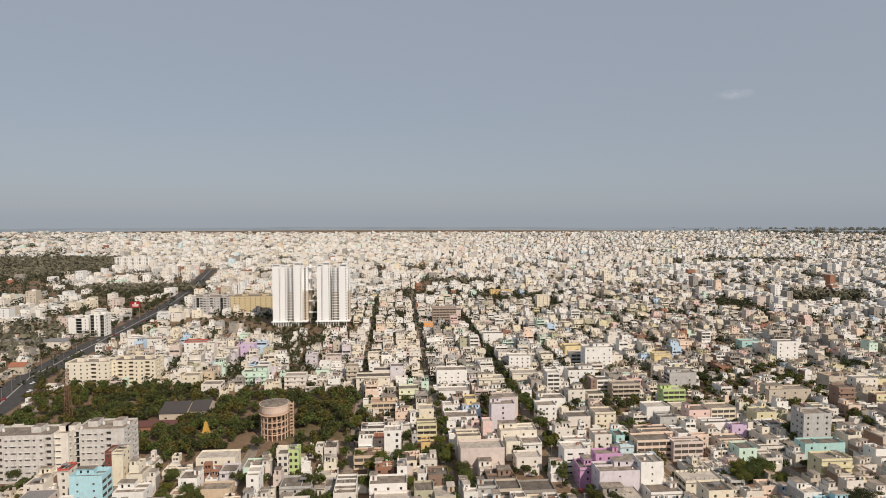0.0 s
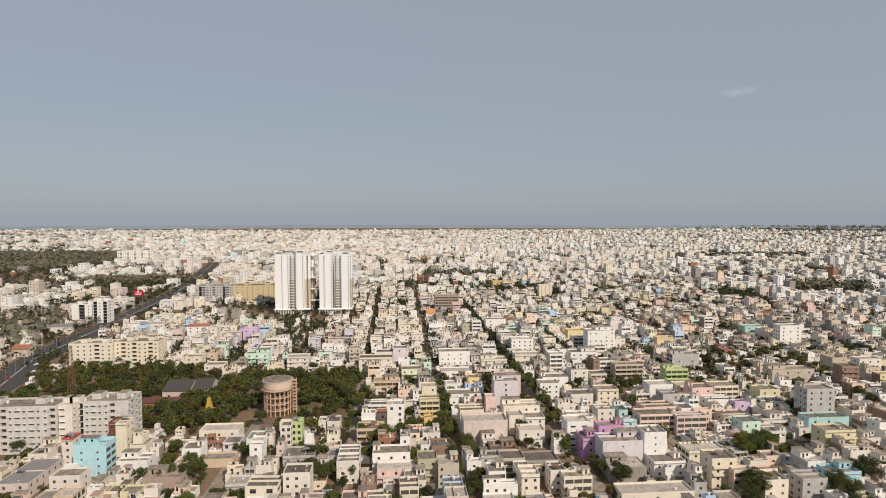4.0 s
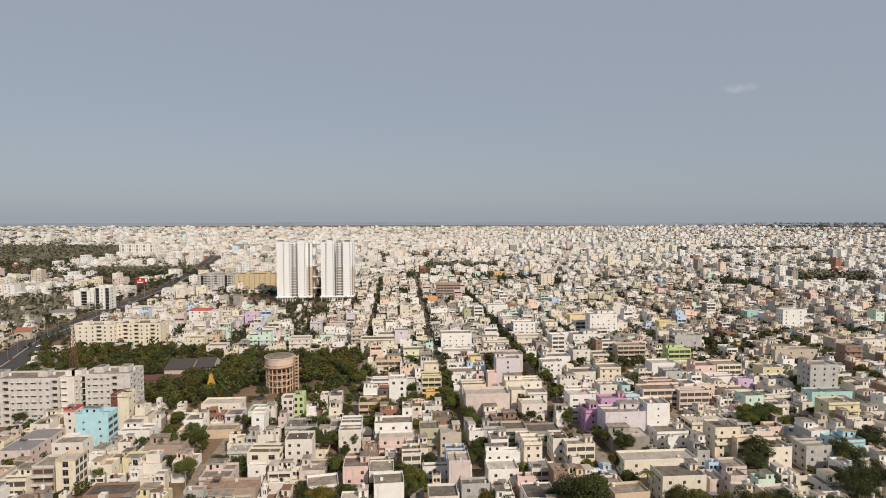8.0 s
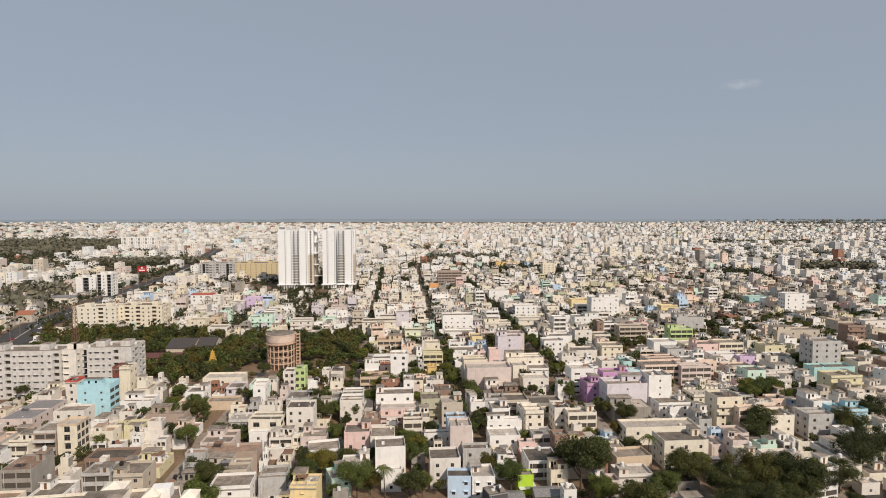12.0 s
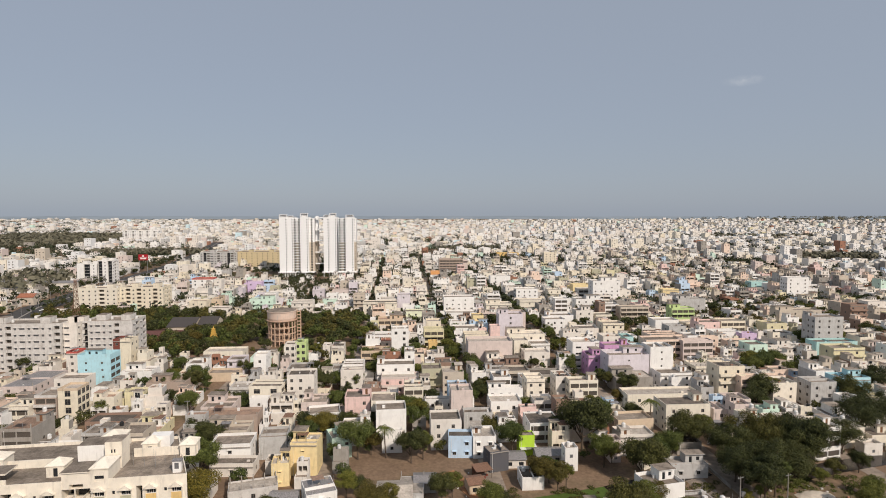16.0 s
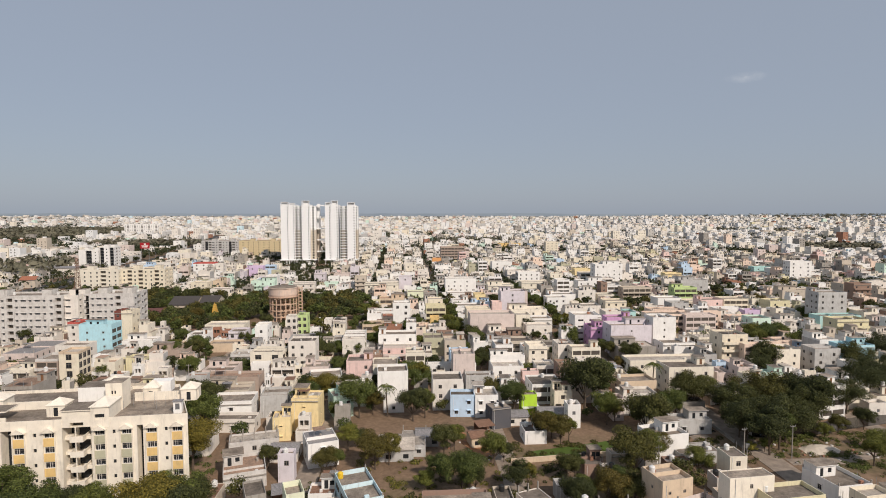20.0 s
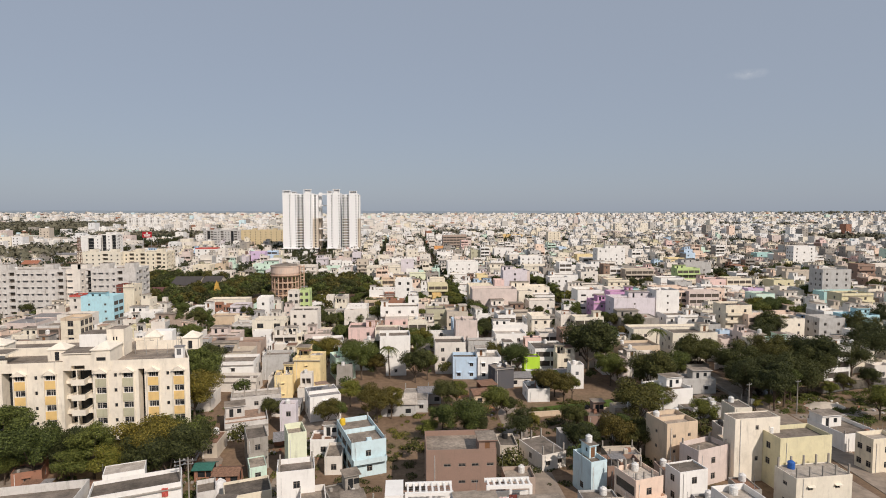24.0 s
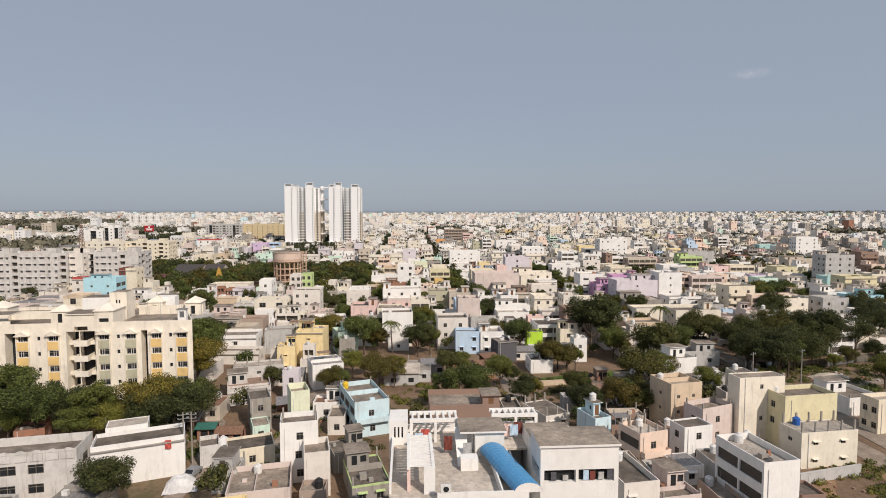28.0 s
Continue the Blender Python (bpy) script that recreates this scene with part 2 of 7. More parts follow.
class Shape:
    """Collects faces for one mesh."""

    def __init__(self):
        self.v, self.f, self.m, self.mats = [], [], [], []

    def slot(self, mat):
        if mat not in self.mats:
            self.mats.append(mat)
        return self.mats.index(mat)

    def face(self, mat, *points):
        n = len(self.v)
        self.v.extend(points)
        self.f.append(tuple(range(n, n + len(points))))
        self.m.append(self.slot(mat))
        return self

    def box(self, mat, x0, y0, z0, x1, y1, z1, top=None):
        n = len(self.v)
        self.v.extend([(x0, y0, z0), (x1, y0, z0), (x1, y1, z0), (x0, y1, z0), (x0, y0, z1), (x1, y0, z1), (x1, y1, z1), (x0, y1, z1)])
        for k, q in enumerate(((4, 5, 6, 7), (0, 1, 5, 4), (1, 2, 6, 5), (2, 3, 7, 6), (3, 0, 4, 7), (3, 2, 1, 0))):
            self.f.append(tuple(n + i for i in q))
            self.m.append(self.slot(top if top and k == 0 else mat))
        return self

    def ring(self, mat, x0, y0, x1, y1, z0, z1, thick):
        """A low wall round a rectangle."""
        return self.rail(mat, [(x0, y0), (x1, y0), (x1, y1), (x0, y1)], [(x0 + thick, y0 + thick), (x1 - thick, y0 + thick), (x1 - thick, y1 - thick), (x0 + thick, y1 - thick)], z0, z1)

    def rail(self, mat, outer, inner, z0, z1):
        n, k = len(self.v), len(outer)
        for line, z in ((outer, z0), (outer, z1), (inner, z1), (inner, z0)):
            self.v.extend((x, y, z) for x, y in line)
        i = self.slot(mat)
        for a in range(4):
            for p in range(k):
                q, b = (p + 1) % k, (a + 1) % 4
                self.f.append((n + a * k + p, n + a * k + q, n + b * k + q, n + b * k + p))
                self.m.append(i)
        return self

    def tube(self, mat, a, b, ra, rb, sides=8, caps=True):
        a, b = Vector(a), Vector(b)
        axis = (b - a).normalized()
        u = axis.orthogonal().normalized()
        w = axis.cross(u)
        n = len(self.v)
        for c, r in ((a, ra), (b, rb)):
            for k in range(sides):
                s = 2 * math.pi * k / sides
                self.v.append(tuple(c + u * (r * math.cos(s)) + w * (r * math.sin(s))))
        i = self.slot(mat)
        for k in range(sides):
            j = (k + 1) % sides
            self.f.append((n + k, n + j, n + sides + j, n + sides + k))
            self.m.append(i)
        if caps:
            self.f.append(tuple(n + sides + k for k in range(sides)))
            self.f.append(tuple(n + sides - 1 - k for k in range(sides)))
            self.m.extend((i, i))
        return self

    def lathe(self, mat, profile, sides=12):
        """A round body from (radius, height) pairs, closed at both ends."""
        n = len(self.v)
        for r, z in profile:
            self.v.extend((r * math.cos(2 * math.pi * k / sides), r * math.sin(2 * math.pi * k / sides), z) for k in range(sides))
        i = self.slot(mat)
        for a in range(len(profile) - 1):
            for k in range(sides):
                j = (k + 1) % sides
                self.f.append((n + a * sides + k, n + a * sides + j, n + (a + 1) * sides + j, n + (a + 1) * sides + k))
                self.m.append(i)
        self.f.append(tuple(n + (len(profile) - 1) * sides + k for k in range(sides)))
        self.f.append(tuple(n + sides - 1 - k for k in range(sides)))
        self.m.extend((i, i))
        return self

    def facade(self, mat, o, u, width, z0, rows, deep=0.14, back=None):
        """A wall from o along u with recessed openings. rows: (height, [(at, wide, sill, high), ...]) storey by storey."""
        nx, ny = -u[1], u[0]  # inward

        def p(s, z, t=0.0):
            return (o[0] + u[0] * s + nx * t, o[1] + u[1] * s + ny * t, z)

        z = z0
        for high, holes in rows:
            if not holes:
                self.face(mat, p(0, z), p(width, z), p(width, z + high), p(0, z + high))
            else:
                a, b = z + min(h[2] for h in holes), z + max(h[2] + h[3] for h in holes)
                self.face(mat, p(0, z), p(width, z), p(width, a), p(0, a))
                self.face(mat, p(0, b), p(width, b), p(width, z + high), p(0, z + high))
                s = 0.0
                for at, wide, sill, tall in sorted(holes):
                    c, d, e, g = at, at + wide, z + sill, z + sill + tall
                    self.face(mat, p(s, a), p(c, a), p(c, b), p(s, b))
                    if e > a + 1e-4:
                        self.face(mat, p(c, a), p(d, a), p(d, e), p(c, e))
                    if g < b - 1e-4:
                        self.face(mat, p(c, g), p(d, g), p(d, b), p(c, b))
                    self.face(mat, p(c, e), p(d, e), p(d, e, deep), p(c, e, deep))
                    self.face(mat, p(c, g, deep), p(d, g, deep), p(d, g), p(c, g))
                    self.face(mat, p(c, e), p(c, e, deep), p(c, g, deep), p(c, g))
                    self.face(mat, p(d, e, deep), p(d, e), p(d, g), p(d, g, deep))
                    self.face(back or DARK, p(c, e, deep), p(d, e, deep), p(d, g, deep), p(c, g, deep))
                    s = d
                self.face(mat, p(s, a), p(width, a), p(width, b), p(s, b))
            z += high
        return self

    def add(self, other, x, y, z):
        """Takes in another shape, moved."""
        n = len(self.v)
        self.v.extend((a + x, b + y, c + z) for a, b, c in other.v)
        self.f.extend(tuple(i + n for i in f) for f in other.f)
        slots = [self.slot(m) for m in other.mats]
        self.m.extend(slots[i] for i in other.m)

    def mesh(self, name):
        me = bpy.data.meshes.new(name)
        me.from_pydata(self.v, [], self.f)
        for m in self.mats:
            me.materials.append(m)
        me.polygons.foreach_set("material_index", self.m)
        return me


def part(name, shape, parent, label="", at=None):
    """Links a shape (or a finished mesh) as one part under a thing or a part."""
    ob = new(name, shape.mesh(name) if isinstance(shape, Shape) else shape)
    ob.parent = parent
    if at is not None:
        ob.matrix_basis = at
    return tagged(ob, label) if label else ob


def empty(name, m, label, category, group="", kind=""):
    ob = new(name)
    ob.empty_display_size = 0.5
    ob.matrix_basis = m
    return tagged(ob, label, category, group, kind)


def thing(name, shape, m, label, category, group="", kind=""):
    ob = new(name, shape.mesh(name) if isinstance(shape, Shape) else shape)
    ob.matrix_basis = m
    return tagged(ob, label, category, group, kind)


def rise(r):
    """The land climbs gently away from the canal."""
    return 0.011 * max(0.0, min(r, 640) - 140) + 0.0060 * max(0.0, r - 640)


def ground_z(x, y):
    return rise(math.hypot(x, y))


# ---- ground ----


def earth():
    m, t, b = material("dusty_earth", 0.95)
    big = ramp(t, noise_of(t, place(t), 0.03, 5.0), [(0.32, (0.15, 0.10, 0.065)), (0.52, (0.23, 0.155, 0.10)), (0.70, (0.085, 0.085, 0.035))])
    small = ramp(t, noise_of(t, place(t), 0.9, 6.0, 0.7), [(0.3, 0.65), (0.7, 1.2)])
    t.links.new(mixed(t, 1.0, big, small, "MULTIPLY"), b.inputs["Base Color"])
    bump(t, b, noise_of(t, place(t), 2.0), 0.4, 0.08)
    return m


EARTH = earth()
s = Shape()
radii = [0, 40, 80, 110, 140] + [140 * 1.12 ** k for k in range(1, 32)] + [4940]
turns = 144
for r in radii:
    for k in range(turns):
        a = 2 * math.pi * k / turns
        s.v.append((r * math.cos(a), r * math.sin(a), rise(r) - 0.04))
for i in range(len(radii) - 1):
    for k in range(turns):
        j = (k + 1) % turns
        s.f.append((i * turns + k, (i + 1) * turns + k, (i + 1) * turns + j, i * turns + j))
        s.m.append(s.slot(EARTH))
thing("ground", s, Matrix(), "dusty brown earth and scrub under the city", "ground", kind="structure")


def strip(name, points, width, mat, lift, label, category):
    """A road laid along the ground."""
    s = Shape()
    line = []
    for a, b in zip(points, points[1:]):
        a, b = Vector(a), Vector(b)
        n = max(1, int((b - a).length / 15))
        line += [a.lerp(b, k / n) for k in range(n)]
    line.append(Vector(points[-1]))
    rows = []
    for k, p in enumerate(line):
        d = (line[min(k + 1, len(line) - 1)] - line[max(k - 1, 0)]).normalized()
        n = Vector((-d.y, d.x)) * width / 2
        rows.append([(q.x, q.y, ground_z(q.x, q.y) + lift) for q in (p + n, p - n)])
    for (a, b), (c, d) in zip(rows, rows[1:]):
        s.face(mat, b, d, c, a)
        s.face(mat, (a[0], a[1], a[2] - 0.3), a, c, (c[0], c[1], c[2] - 0.3))
        s.face(mat, b, (b[0], b[1], b[2] - 0.3), (d[0], d[1], d[2] - 0.3), d)
    return thing(name, s, Matrix(), label, category, kind="structure")


STREETS = [-235, -182, -130, -78, -25, 25, 83, 138, 195, 252, 310, 370, 430, 490]
for x in STREETS:
    strip("lane", [(x, 60), (x, 300), (x, 1100)], 5.5, LANE, 0.03, "narrow dusty lane between the houses", "lane")
MAIN = [(-243, 250), (-263, 388), (-284, 456), (-290, 520), (-297, 619), (-312, 782), (-347, 986), (-430, 1350)]
strip("main_road", MAIN, 24, ASPHALT, 0.06, "dark asphalt main road with two carriageways", "road")

# ---- kinds of things ----
STORY = 3.1


def rows_of(rng, width, floors, count, size=(1.0, 1.2), ground=True, skip=0.15):
    """Windows storey by storey, spread evenly with a few left out."""
    out = []
    for k in range(floors):
        holes = []
        if k or ground:
            for i in range(count):
                if rng.random() > skip:
                    at = width * (i + 0.5) / count - size[0] / 2 + rng.uniform(-0.15, 0.15)
                    holes.append((at, size[0], 0.95, size[1]))
        out.append((STORY, holes))
    return out


def roof_pieces(rng, w, d, h, mat):
    """Partition walls, an upper room, a lean-to, plinths and column stubs for a roof: (name, shape) one by one."""
    out = []
    if rng.random() < 0.5:
        q = rng.uniform(0.3, 0.7) * d
        out.append(("roof_partition", Shape().box(mat, 0.15, q, h, w - 0.15, q + 0.12, h + rng.uniform(0.5, 1.0))))
    elif rng.random() < 0.5:
        q = rng.uniform(0.3, 0.7) * w
        out.append(("roof_partition", Shape().box(mat, q, 0.15, h, q + 0.12, d - 0.15, h + rng.uniform(0.5, 1.0))))
    if rng.random() < 0.35:
        a, b = rng.uniform(0.4, 0.6) * w, rng.uniform(0.35, 0.55) * d
        x, y = rng.choice((0.2, w - a - 0.2)), d - b - 0.2
        s = Shape().facade(mat, (x, y), (1, 0), a, h, [(2.7, [(a * 0.2, 0.9, 0.1, 2.0), (a * 0.6, 1.0, 0.9, 1.1)])])
        s.facade(mat, (x + a, y), (0, 1), b, h, [(2.7, [])]).facade(mat, (x + a, y + b), (-1, 0), a, h, [(2.7, [])]).facade(mat, (x, y + b), (0, -1), b, h, [(2.7, [])])
        out.append(("upper_room", s.box(mat, x - 0.3, y - 0.5, h + 2.7, x + a + 0.3, y + b, h + 2.85, ROOF)))
    elif rng.random() < 0.25:
        x, y = rng.uniform(0.3, w - 3.4), rng.uniform(0.3, d - 3)
        s = Shape().box(rng.choice((TIN, RUST, TIN)), x, y, h + 2.1, x + 3.0, y + 2.4, h + 2.17)
        for e, f in ((0.1, 0.1), (2.8, 0.1), (0.1, 2.2), (2.8, 2.2)):
            s.box(STEEL, x + e, y + f, h, x + e + 0.08, y + f + 0.08, h + 2.1)
        out.append(("lean_to", s))
    for _ in range(rng.randrange(1, 4)):
        x, y, a = rng.uniform(0.4, w - 1.4), rng.uniform(0.4, d - 1.4), rng.uniform(0.4, 1.1)
        out.append(("roof_plinth", Shape().box(rng.choice((mat, WALL["concrete"], WALL["brick"], TANK_WHITE)), x, y, h, x + a, y + a * 0.8, h + rng.uniform(0.3, 1.1))))
    if rng.random() < 0.3:
        for e, f in ((0.05, 0.05), (w - 0.3, 0.05), (0.05, d - 0.3), (w - 0.3, d - 0.3)):
            out.append(("column_stub", Shape().box(WALL["concrete"], e, f, h, e + 0.25, f + 0.25, h + 1.6)))
    return out


def roof_clutter(s, rng, w, d, h, mat):
    for _, piece in roof_pieces(rng, w, d, h, mat):
        s.add(piece, 0, 0, 0)


def simple_house(rng, w, d, floors, mat, roof, detail=1):
    """A whole house in one mesh: walls with recessed openings, set-back upper storey, parapets, balconies, stair room and tank."""
    s = Shape()
    bare = WALL[rng.choice(("concrete", "grey", "beige", "brown"))] if rng.random() < 0.38 else mat
    glass = rng.choice((DARK, INNER_SHADE, INNER_SHADE, DIM_GLASS))
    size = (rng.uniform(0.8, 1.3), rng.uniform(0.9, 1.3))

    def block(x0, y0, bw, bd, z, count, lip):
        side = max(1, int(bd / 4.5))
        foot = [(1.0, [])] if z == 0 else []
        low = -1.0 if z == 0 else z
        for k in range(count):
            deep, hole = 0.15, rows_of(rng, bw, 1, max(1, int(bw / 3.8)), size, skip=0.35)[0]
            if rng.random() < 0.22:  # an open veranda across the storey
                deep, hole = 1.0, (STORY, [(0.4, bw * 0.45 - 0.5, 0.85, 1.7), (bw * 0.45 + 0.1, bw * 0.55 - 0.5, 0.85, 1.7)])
            # veranda backs take the dark colour that paints in their shade
            s.facade(mat, (x0, y0), (1, 0), bw, z + k * STORY, [hole], deep, glass if deep < 0.5 else INNER_SHADE)
        if foot:
            s.facade(mat, (x0, y0), (1, 0), bw, -1.0, foot)
        s.facade(bare, (x0 + bw, y0), (0, 1), bd, low, foot + rows_of(rng, bd, count, side, (0.8, 1.0), skip=0.6), 0.15, glass)
        s.facade(bare, (x0 + bw, y0 + bd), (-1, 0), bw, low, [(count * STORY + z - low, [])])
        s.facade(bare, (x0, y0 + bd), (0, -1), bd, low, foot + rows_of(rng, bd, count, side, (0.8, 1.0), skip=0.6), 0.15, glass)
        top = z + count * STORY
        s.face(roof, (x0, y0, top), (x0 + bw, y0, top), (x0 + bw, y0 + bd, top), (x0, y0 + bd, top))
        s.ring(mat, x0, y0, x0 + bw, y0 + bd, top, top + lip, 0.14)
        return top

    step = floors > 1 and rng.random() < 0.45
    h = block(0, 0, w, d, 0, floors - step, rng.uniform(0.5, 1.1))
    if rng.random() < 0.5:  # slab edge and balcony over the front
        for k in range(1, floors - step):
            z = k * STORY
            s.box(mat, 0.2, -0.9, z - 0.12, w - 0.2, -0.005, z + 0.02)
            if rng.random() < 0.6:
                s.box(mat, 0.2, -0.9, z + 0.02, w - 0.2, -0.8, z + 0.85)
    x0, y0, bw, bd = 0.0, 0.0, w, d
    if step:
        bw, bd = w * rng.uniform(0.55, 1.0), d * rng.uniform(0.45, 0.75)
        x0, y0 = rng.choice((0.01, w - bw - 0.01)), d - bd - 0.01
        if bw > 0.96 * w:
            x0, bw = 0.01, w - 0.02
        h = block(x0, y0, bw, bd, h, 1, rng.uniform(0.4, 0.9))
    r = Shape()
    if rng.random() < 0.6 and bw > 3.6 and bd > 4.6:
        a, b = (0.3, 3.2) if rng.random() < 0.5 else (bw - 3.2, bw - 0.3)
        c = rng.choice((0.3, bd - 4.3))
        r.box(mat, a, c, h, b, c + 4.0, h + 2.4)
        r.box(mat, a - 0.25, c - 0.25, h + 2.4, b + 0.25, c + 4.25, h + 2.55, roof)
        r.face(INNER_SHADE, (a + 0.9, c - 0.01, h + 0.1), (a + 1.8, c - 0.01, h + 0.1), (a + 1.8, c - 0.01, h + 2.0), (a + 0.9, c - 0.01, h + 2.0))
    if bw > 4 and bd > 4:
        roof_clutter(r, rng, bw, bd, h, mat)
    if rng.random() < 0.7:
        p, q = rng.uniform(0.8, bw - 0.8), rng.uniform(0.8, bd - 0.8)
        r.tube(rng.choice((TANK_BLACK, TANK_WHITE, TANK_WHITE, mat)), (p, q, h), (p, q, h + 1.4), 0.55, 0.55, 8)
    s.add(r, x0, y0, 0)
    return s


WINDOW = {}


def window_mesh(w, h):
    """A painted frame with a mullion, a transom and bars, set in the reveal."""
    key = (round(w, 2), round(h, 2))
    if key not in WINDOW:
        s = Shape()
        s.ring(FRAME, 0, 0, w, h, 0, 0.06, 0.07)
        s.box(FRAME, w / 2 - 0.03, 0.07, 0, w / 2 + 0.03, h - 0.07, 0.05)
        s.box(FRAME, 0.07, h * 0.68, 0, w / 2 - 0.03, h * 0.68 + 0.05, 0.05)
        s.box(FRAME, w / 2 + 0.03, h * 0.68, 0, w - 0.07, h * 0.68 + 0.05, 0.05)
        s.face(GLASS, (0.07, 0.07, 0.02), (w - 0.07, 0.07, 0.02), (w - 0.07, h - 0.07, 0.02), (0.07, h - 0.07, 0.02))
        WINDOW[key] = s.mesh("window")
    return WINDOW[key]


SHADE = {}


def shade_mesh(w, mat):
    key = (round(w, 2), mat.name)
    if key not in SHADE:
        s = Shape()
        s.face(mat, (-0.2, 0, 0.12), (-0.2, -0.5, 0.02), (w + 0.2, -0.5, 0.02), (w + 0.2, 0, 0.12))
        s.face(mat, (-0.2, 0, 0), (w + 0.2, 0, 0), (w + 0.2, -0.5, -0.05), (-0.2, -0.5, -0.05))
        s.face(mat, (-0.2, -0.5, -0.05), (w + 0.2, -0.5, -0.05), (w + 0.2, -0.5, 0.02), (-0.2, -0.5, 0.02))
        s.face(mat, (-0.2, 0, 0), (-0.2, -0.5, -0.05), (-0.2, -0.5, 0.02), (-0.2, 0, 0.12))
        s.face(mat, (w + 0.2, -0.5, -0.05), (w + 0.2, 0, 0), (w + 0.2, 0, 0.12), (w + 0.2, -0.5, 0.02))
        SHADE[key] = s.mesh("sunshade")
    return SHADE[key]


TANKS = {}


def tank_mesh(mat, r=0.62, h=1.45):
    """A ribbed plastic roof tank with a domed top and a lid."""
    key = (mat.name, r, h)
    if key not in TANKS:
        s = Shape()
        line = []
        for k in range(4):
            z = h * 0.2 * k
            line += [(r, z), (r, z + h * 0.15), (r * 1.05, z + h * 0.165), (r * 1.05, z + h * 0.19)]
        s.lathe(mat, line + [(r, h * 0.8), (r * 0.75, h * 0.89), (r * 0.42, h * 0.94), (r * 0.42, h)])
        TANKS[key] = s.mesh("water_tank")
    return TANKS[key]


FOOTPRINTS = []
COUNT = {1: "single-storey", 2: "two-storey", 3: "three-storey", 4: "four-storey", 5: "five-storey", 6: "six-storey", 7: "seven-storey", 8: "eight-storey"}


def house_label(paint, floors, tank="", stubs=0, balcony=()):
    """What can be seen of the house, in words."""
    text = f"{WORDS.get(paint, paint)} plastered {COUNT[floors]} house with"
    if stubs:
        return text + " column stubs on top"
    if balcony:
        return text + " long front balconies"
    if tank:
        return text + {"k": " a black", "w": " a white", "b": " a blue", "y": " a yellow"}[tank] + " roof tank"
    return text + " a flat roof"


def house(x, y, w, d, floors, paint, front=3, sides=1, head="", tank="", roof=None, label="", rail=0.9, balcony=(), ledge=True, trim="",
          stubs=0, size=(1.1, 1.25), group="", name="house", skip=0.12, turn=0, full=False, base=None, veranda="", panels=0, line=False):
    """A flat-roofed house whose front left corner stands at x, y. front, sides: windows a storey. head: where the stair
    room stands (l or r, f or b). balcony: storeys with a balcony. stubs: column stubs on the roof. veranda: faces (f,
    l, r) with long shallow verandas backed in painted shade. panels: arched panels along the front parapet. line: a
    dark ledge under the parapet."""
    rng = random.Random(int(x * 7 + y * 13))
    mat, trim_mat = WALL[paint], WALL[trim or paint]
    if y > 140 and not veranda and front > 1 and rng.random() < 0.28:
        veranda = rng.choice(("f", "l" if x > 40 else "r", "f"))
    line = line or (y > 120 and rng.random() < 0.25)
    roof = roof or rng.choice((ROOF, ROOF, ROOF_PALE, ROOF_DARK))
    z0 = ground_z(x, y) if base is None else base
    h = floors * STORY
    FOOTPRINTS.append((x - 0.6, y - 1.2, x + w + 0.6, y + d + 0.6))
    top = empty(name, pose(x, y, z0, 0, 0, turn), label or house_label(paint, floors, tank, stubs, balcony), "house", group)
    s = Shape()
    faces = (((0, 0), (1, 0), w, front), ((w, 0), (0, 1), d, sides), ((w, d), (-1, 0), w, front if full else 0), ((0, d), (0, -1), d, sides))
    panes = []
    for key, (o, u, width, count) in zip("frbl", faces):
        if key in veranda:
            bays = max(1, round(width / 4.2))
            unit = (width - 0.5) / bays
            holes = [(0.25 + unit * i + 0.18, unit - 0.3, 0.85, 1.75) for i in range(bays)]
            # only 0.22 m deep: the dark back paints a deep veranda's shade
            s.facade(mat, o, u, width, -1.0, [(1.0, [])] + [(STORY, holes)] * floors, 0.22, INNER_SHADE)
            continue
        rows = rows_of(rng, width, floors, count, size, skip=skip) if count else [(h, [])]
        s.facade(mat, o, u, width, -1.0, [(1.0, [])] + rows)
        z = 0.0
        for high, holes in rows:
            for at, wide, sill, tall in holes:
                panes.append((o, u, at, wide, z + sill, tall))
            z += high
    part("wall", s, top)
    turns = {(1, 0): 0, (0, 1): 90, (-1, 0): 180, (0, -1): 270}
    for o, u, at, wide, sill, tall in panes:
        m = pose(o[0] + u[0] * at - u[1] * 0.12, o[1] + u[1] * at + u[0] * 0.12, sill, 90, 0, turns[u])
        part("window", window_mesh(wide, tall), top, at=m)
        if ledge and u == (1, 0) and y < 175:
            part("sunshade", shade_mesh(wide, trim_mat), top, at=pose(o[0] + u[0] * at, o[1] + u[1] * at, sill + tall + 0.05, 0, 0, turns[u]))
    part("roof", Shape().box(roof, 0.01, 0.01, h - 0.15, w - 0.01, d - 0.01, h + 0.02), top)
    if rail:
        part("parapet", Shape().ring(trim_mat, 0, 0, w, d, h, h + rail, 0.14), top)
    for k in balcony:
        z = k * STORY
        b = Shape().box(trim_mat, 0.15, -1.1, z - 0.14, w - 0.15, -0.004, z)
        b.box(trim_mat, 0.15, -1.1, z, w - 0.15, -1.0, z + 0.9).box(trim_mat, 0.15, -1.0, z, 0.25, -0.004, z + 0.9).box(trim_mat, w - 0.25, -1.0, z, w - 0.15, -0.004, z + 0.9)
        part("balcony", b, top)
    if head:
        hw, hd = min(3.0, w * 0.45), min(4.2, d * 0.45)
        a = 0.15 if "l" in head else w - hw - 0.15 if "r" in head else (w - hw) / 2
        c = 0.15 if "f" in head else d - hd - 0.15
        b = Shape().facade(mat, (a, c), (1, 0), hw, h, [(2.5, [(hw / 2 - 0.45, 0.9, 0.1, 2.0)])], 0.1)
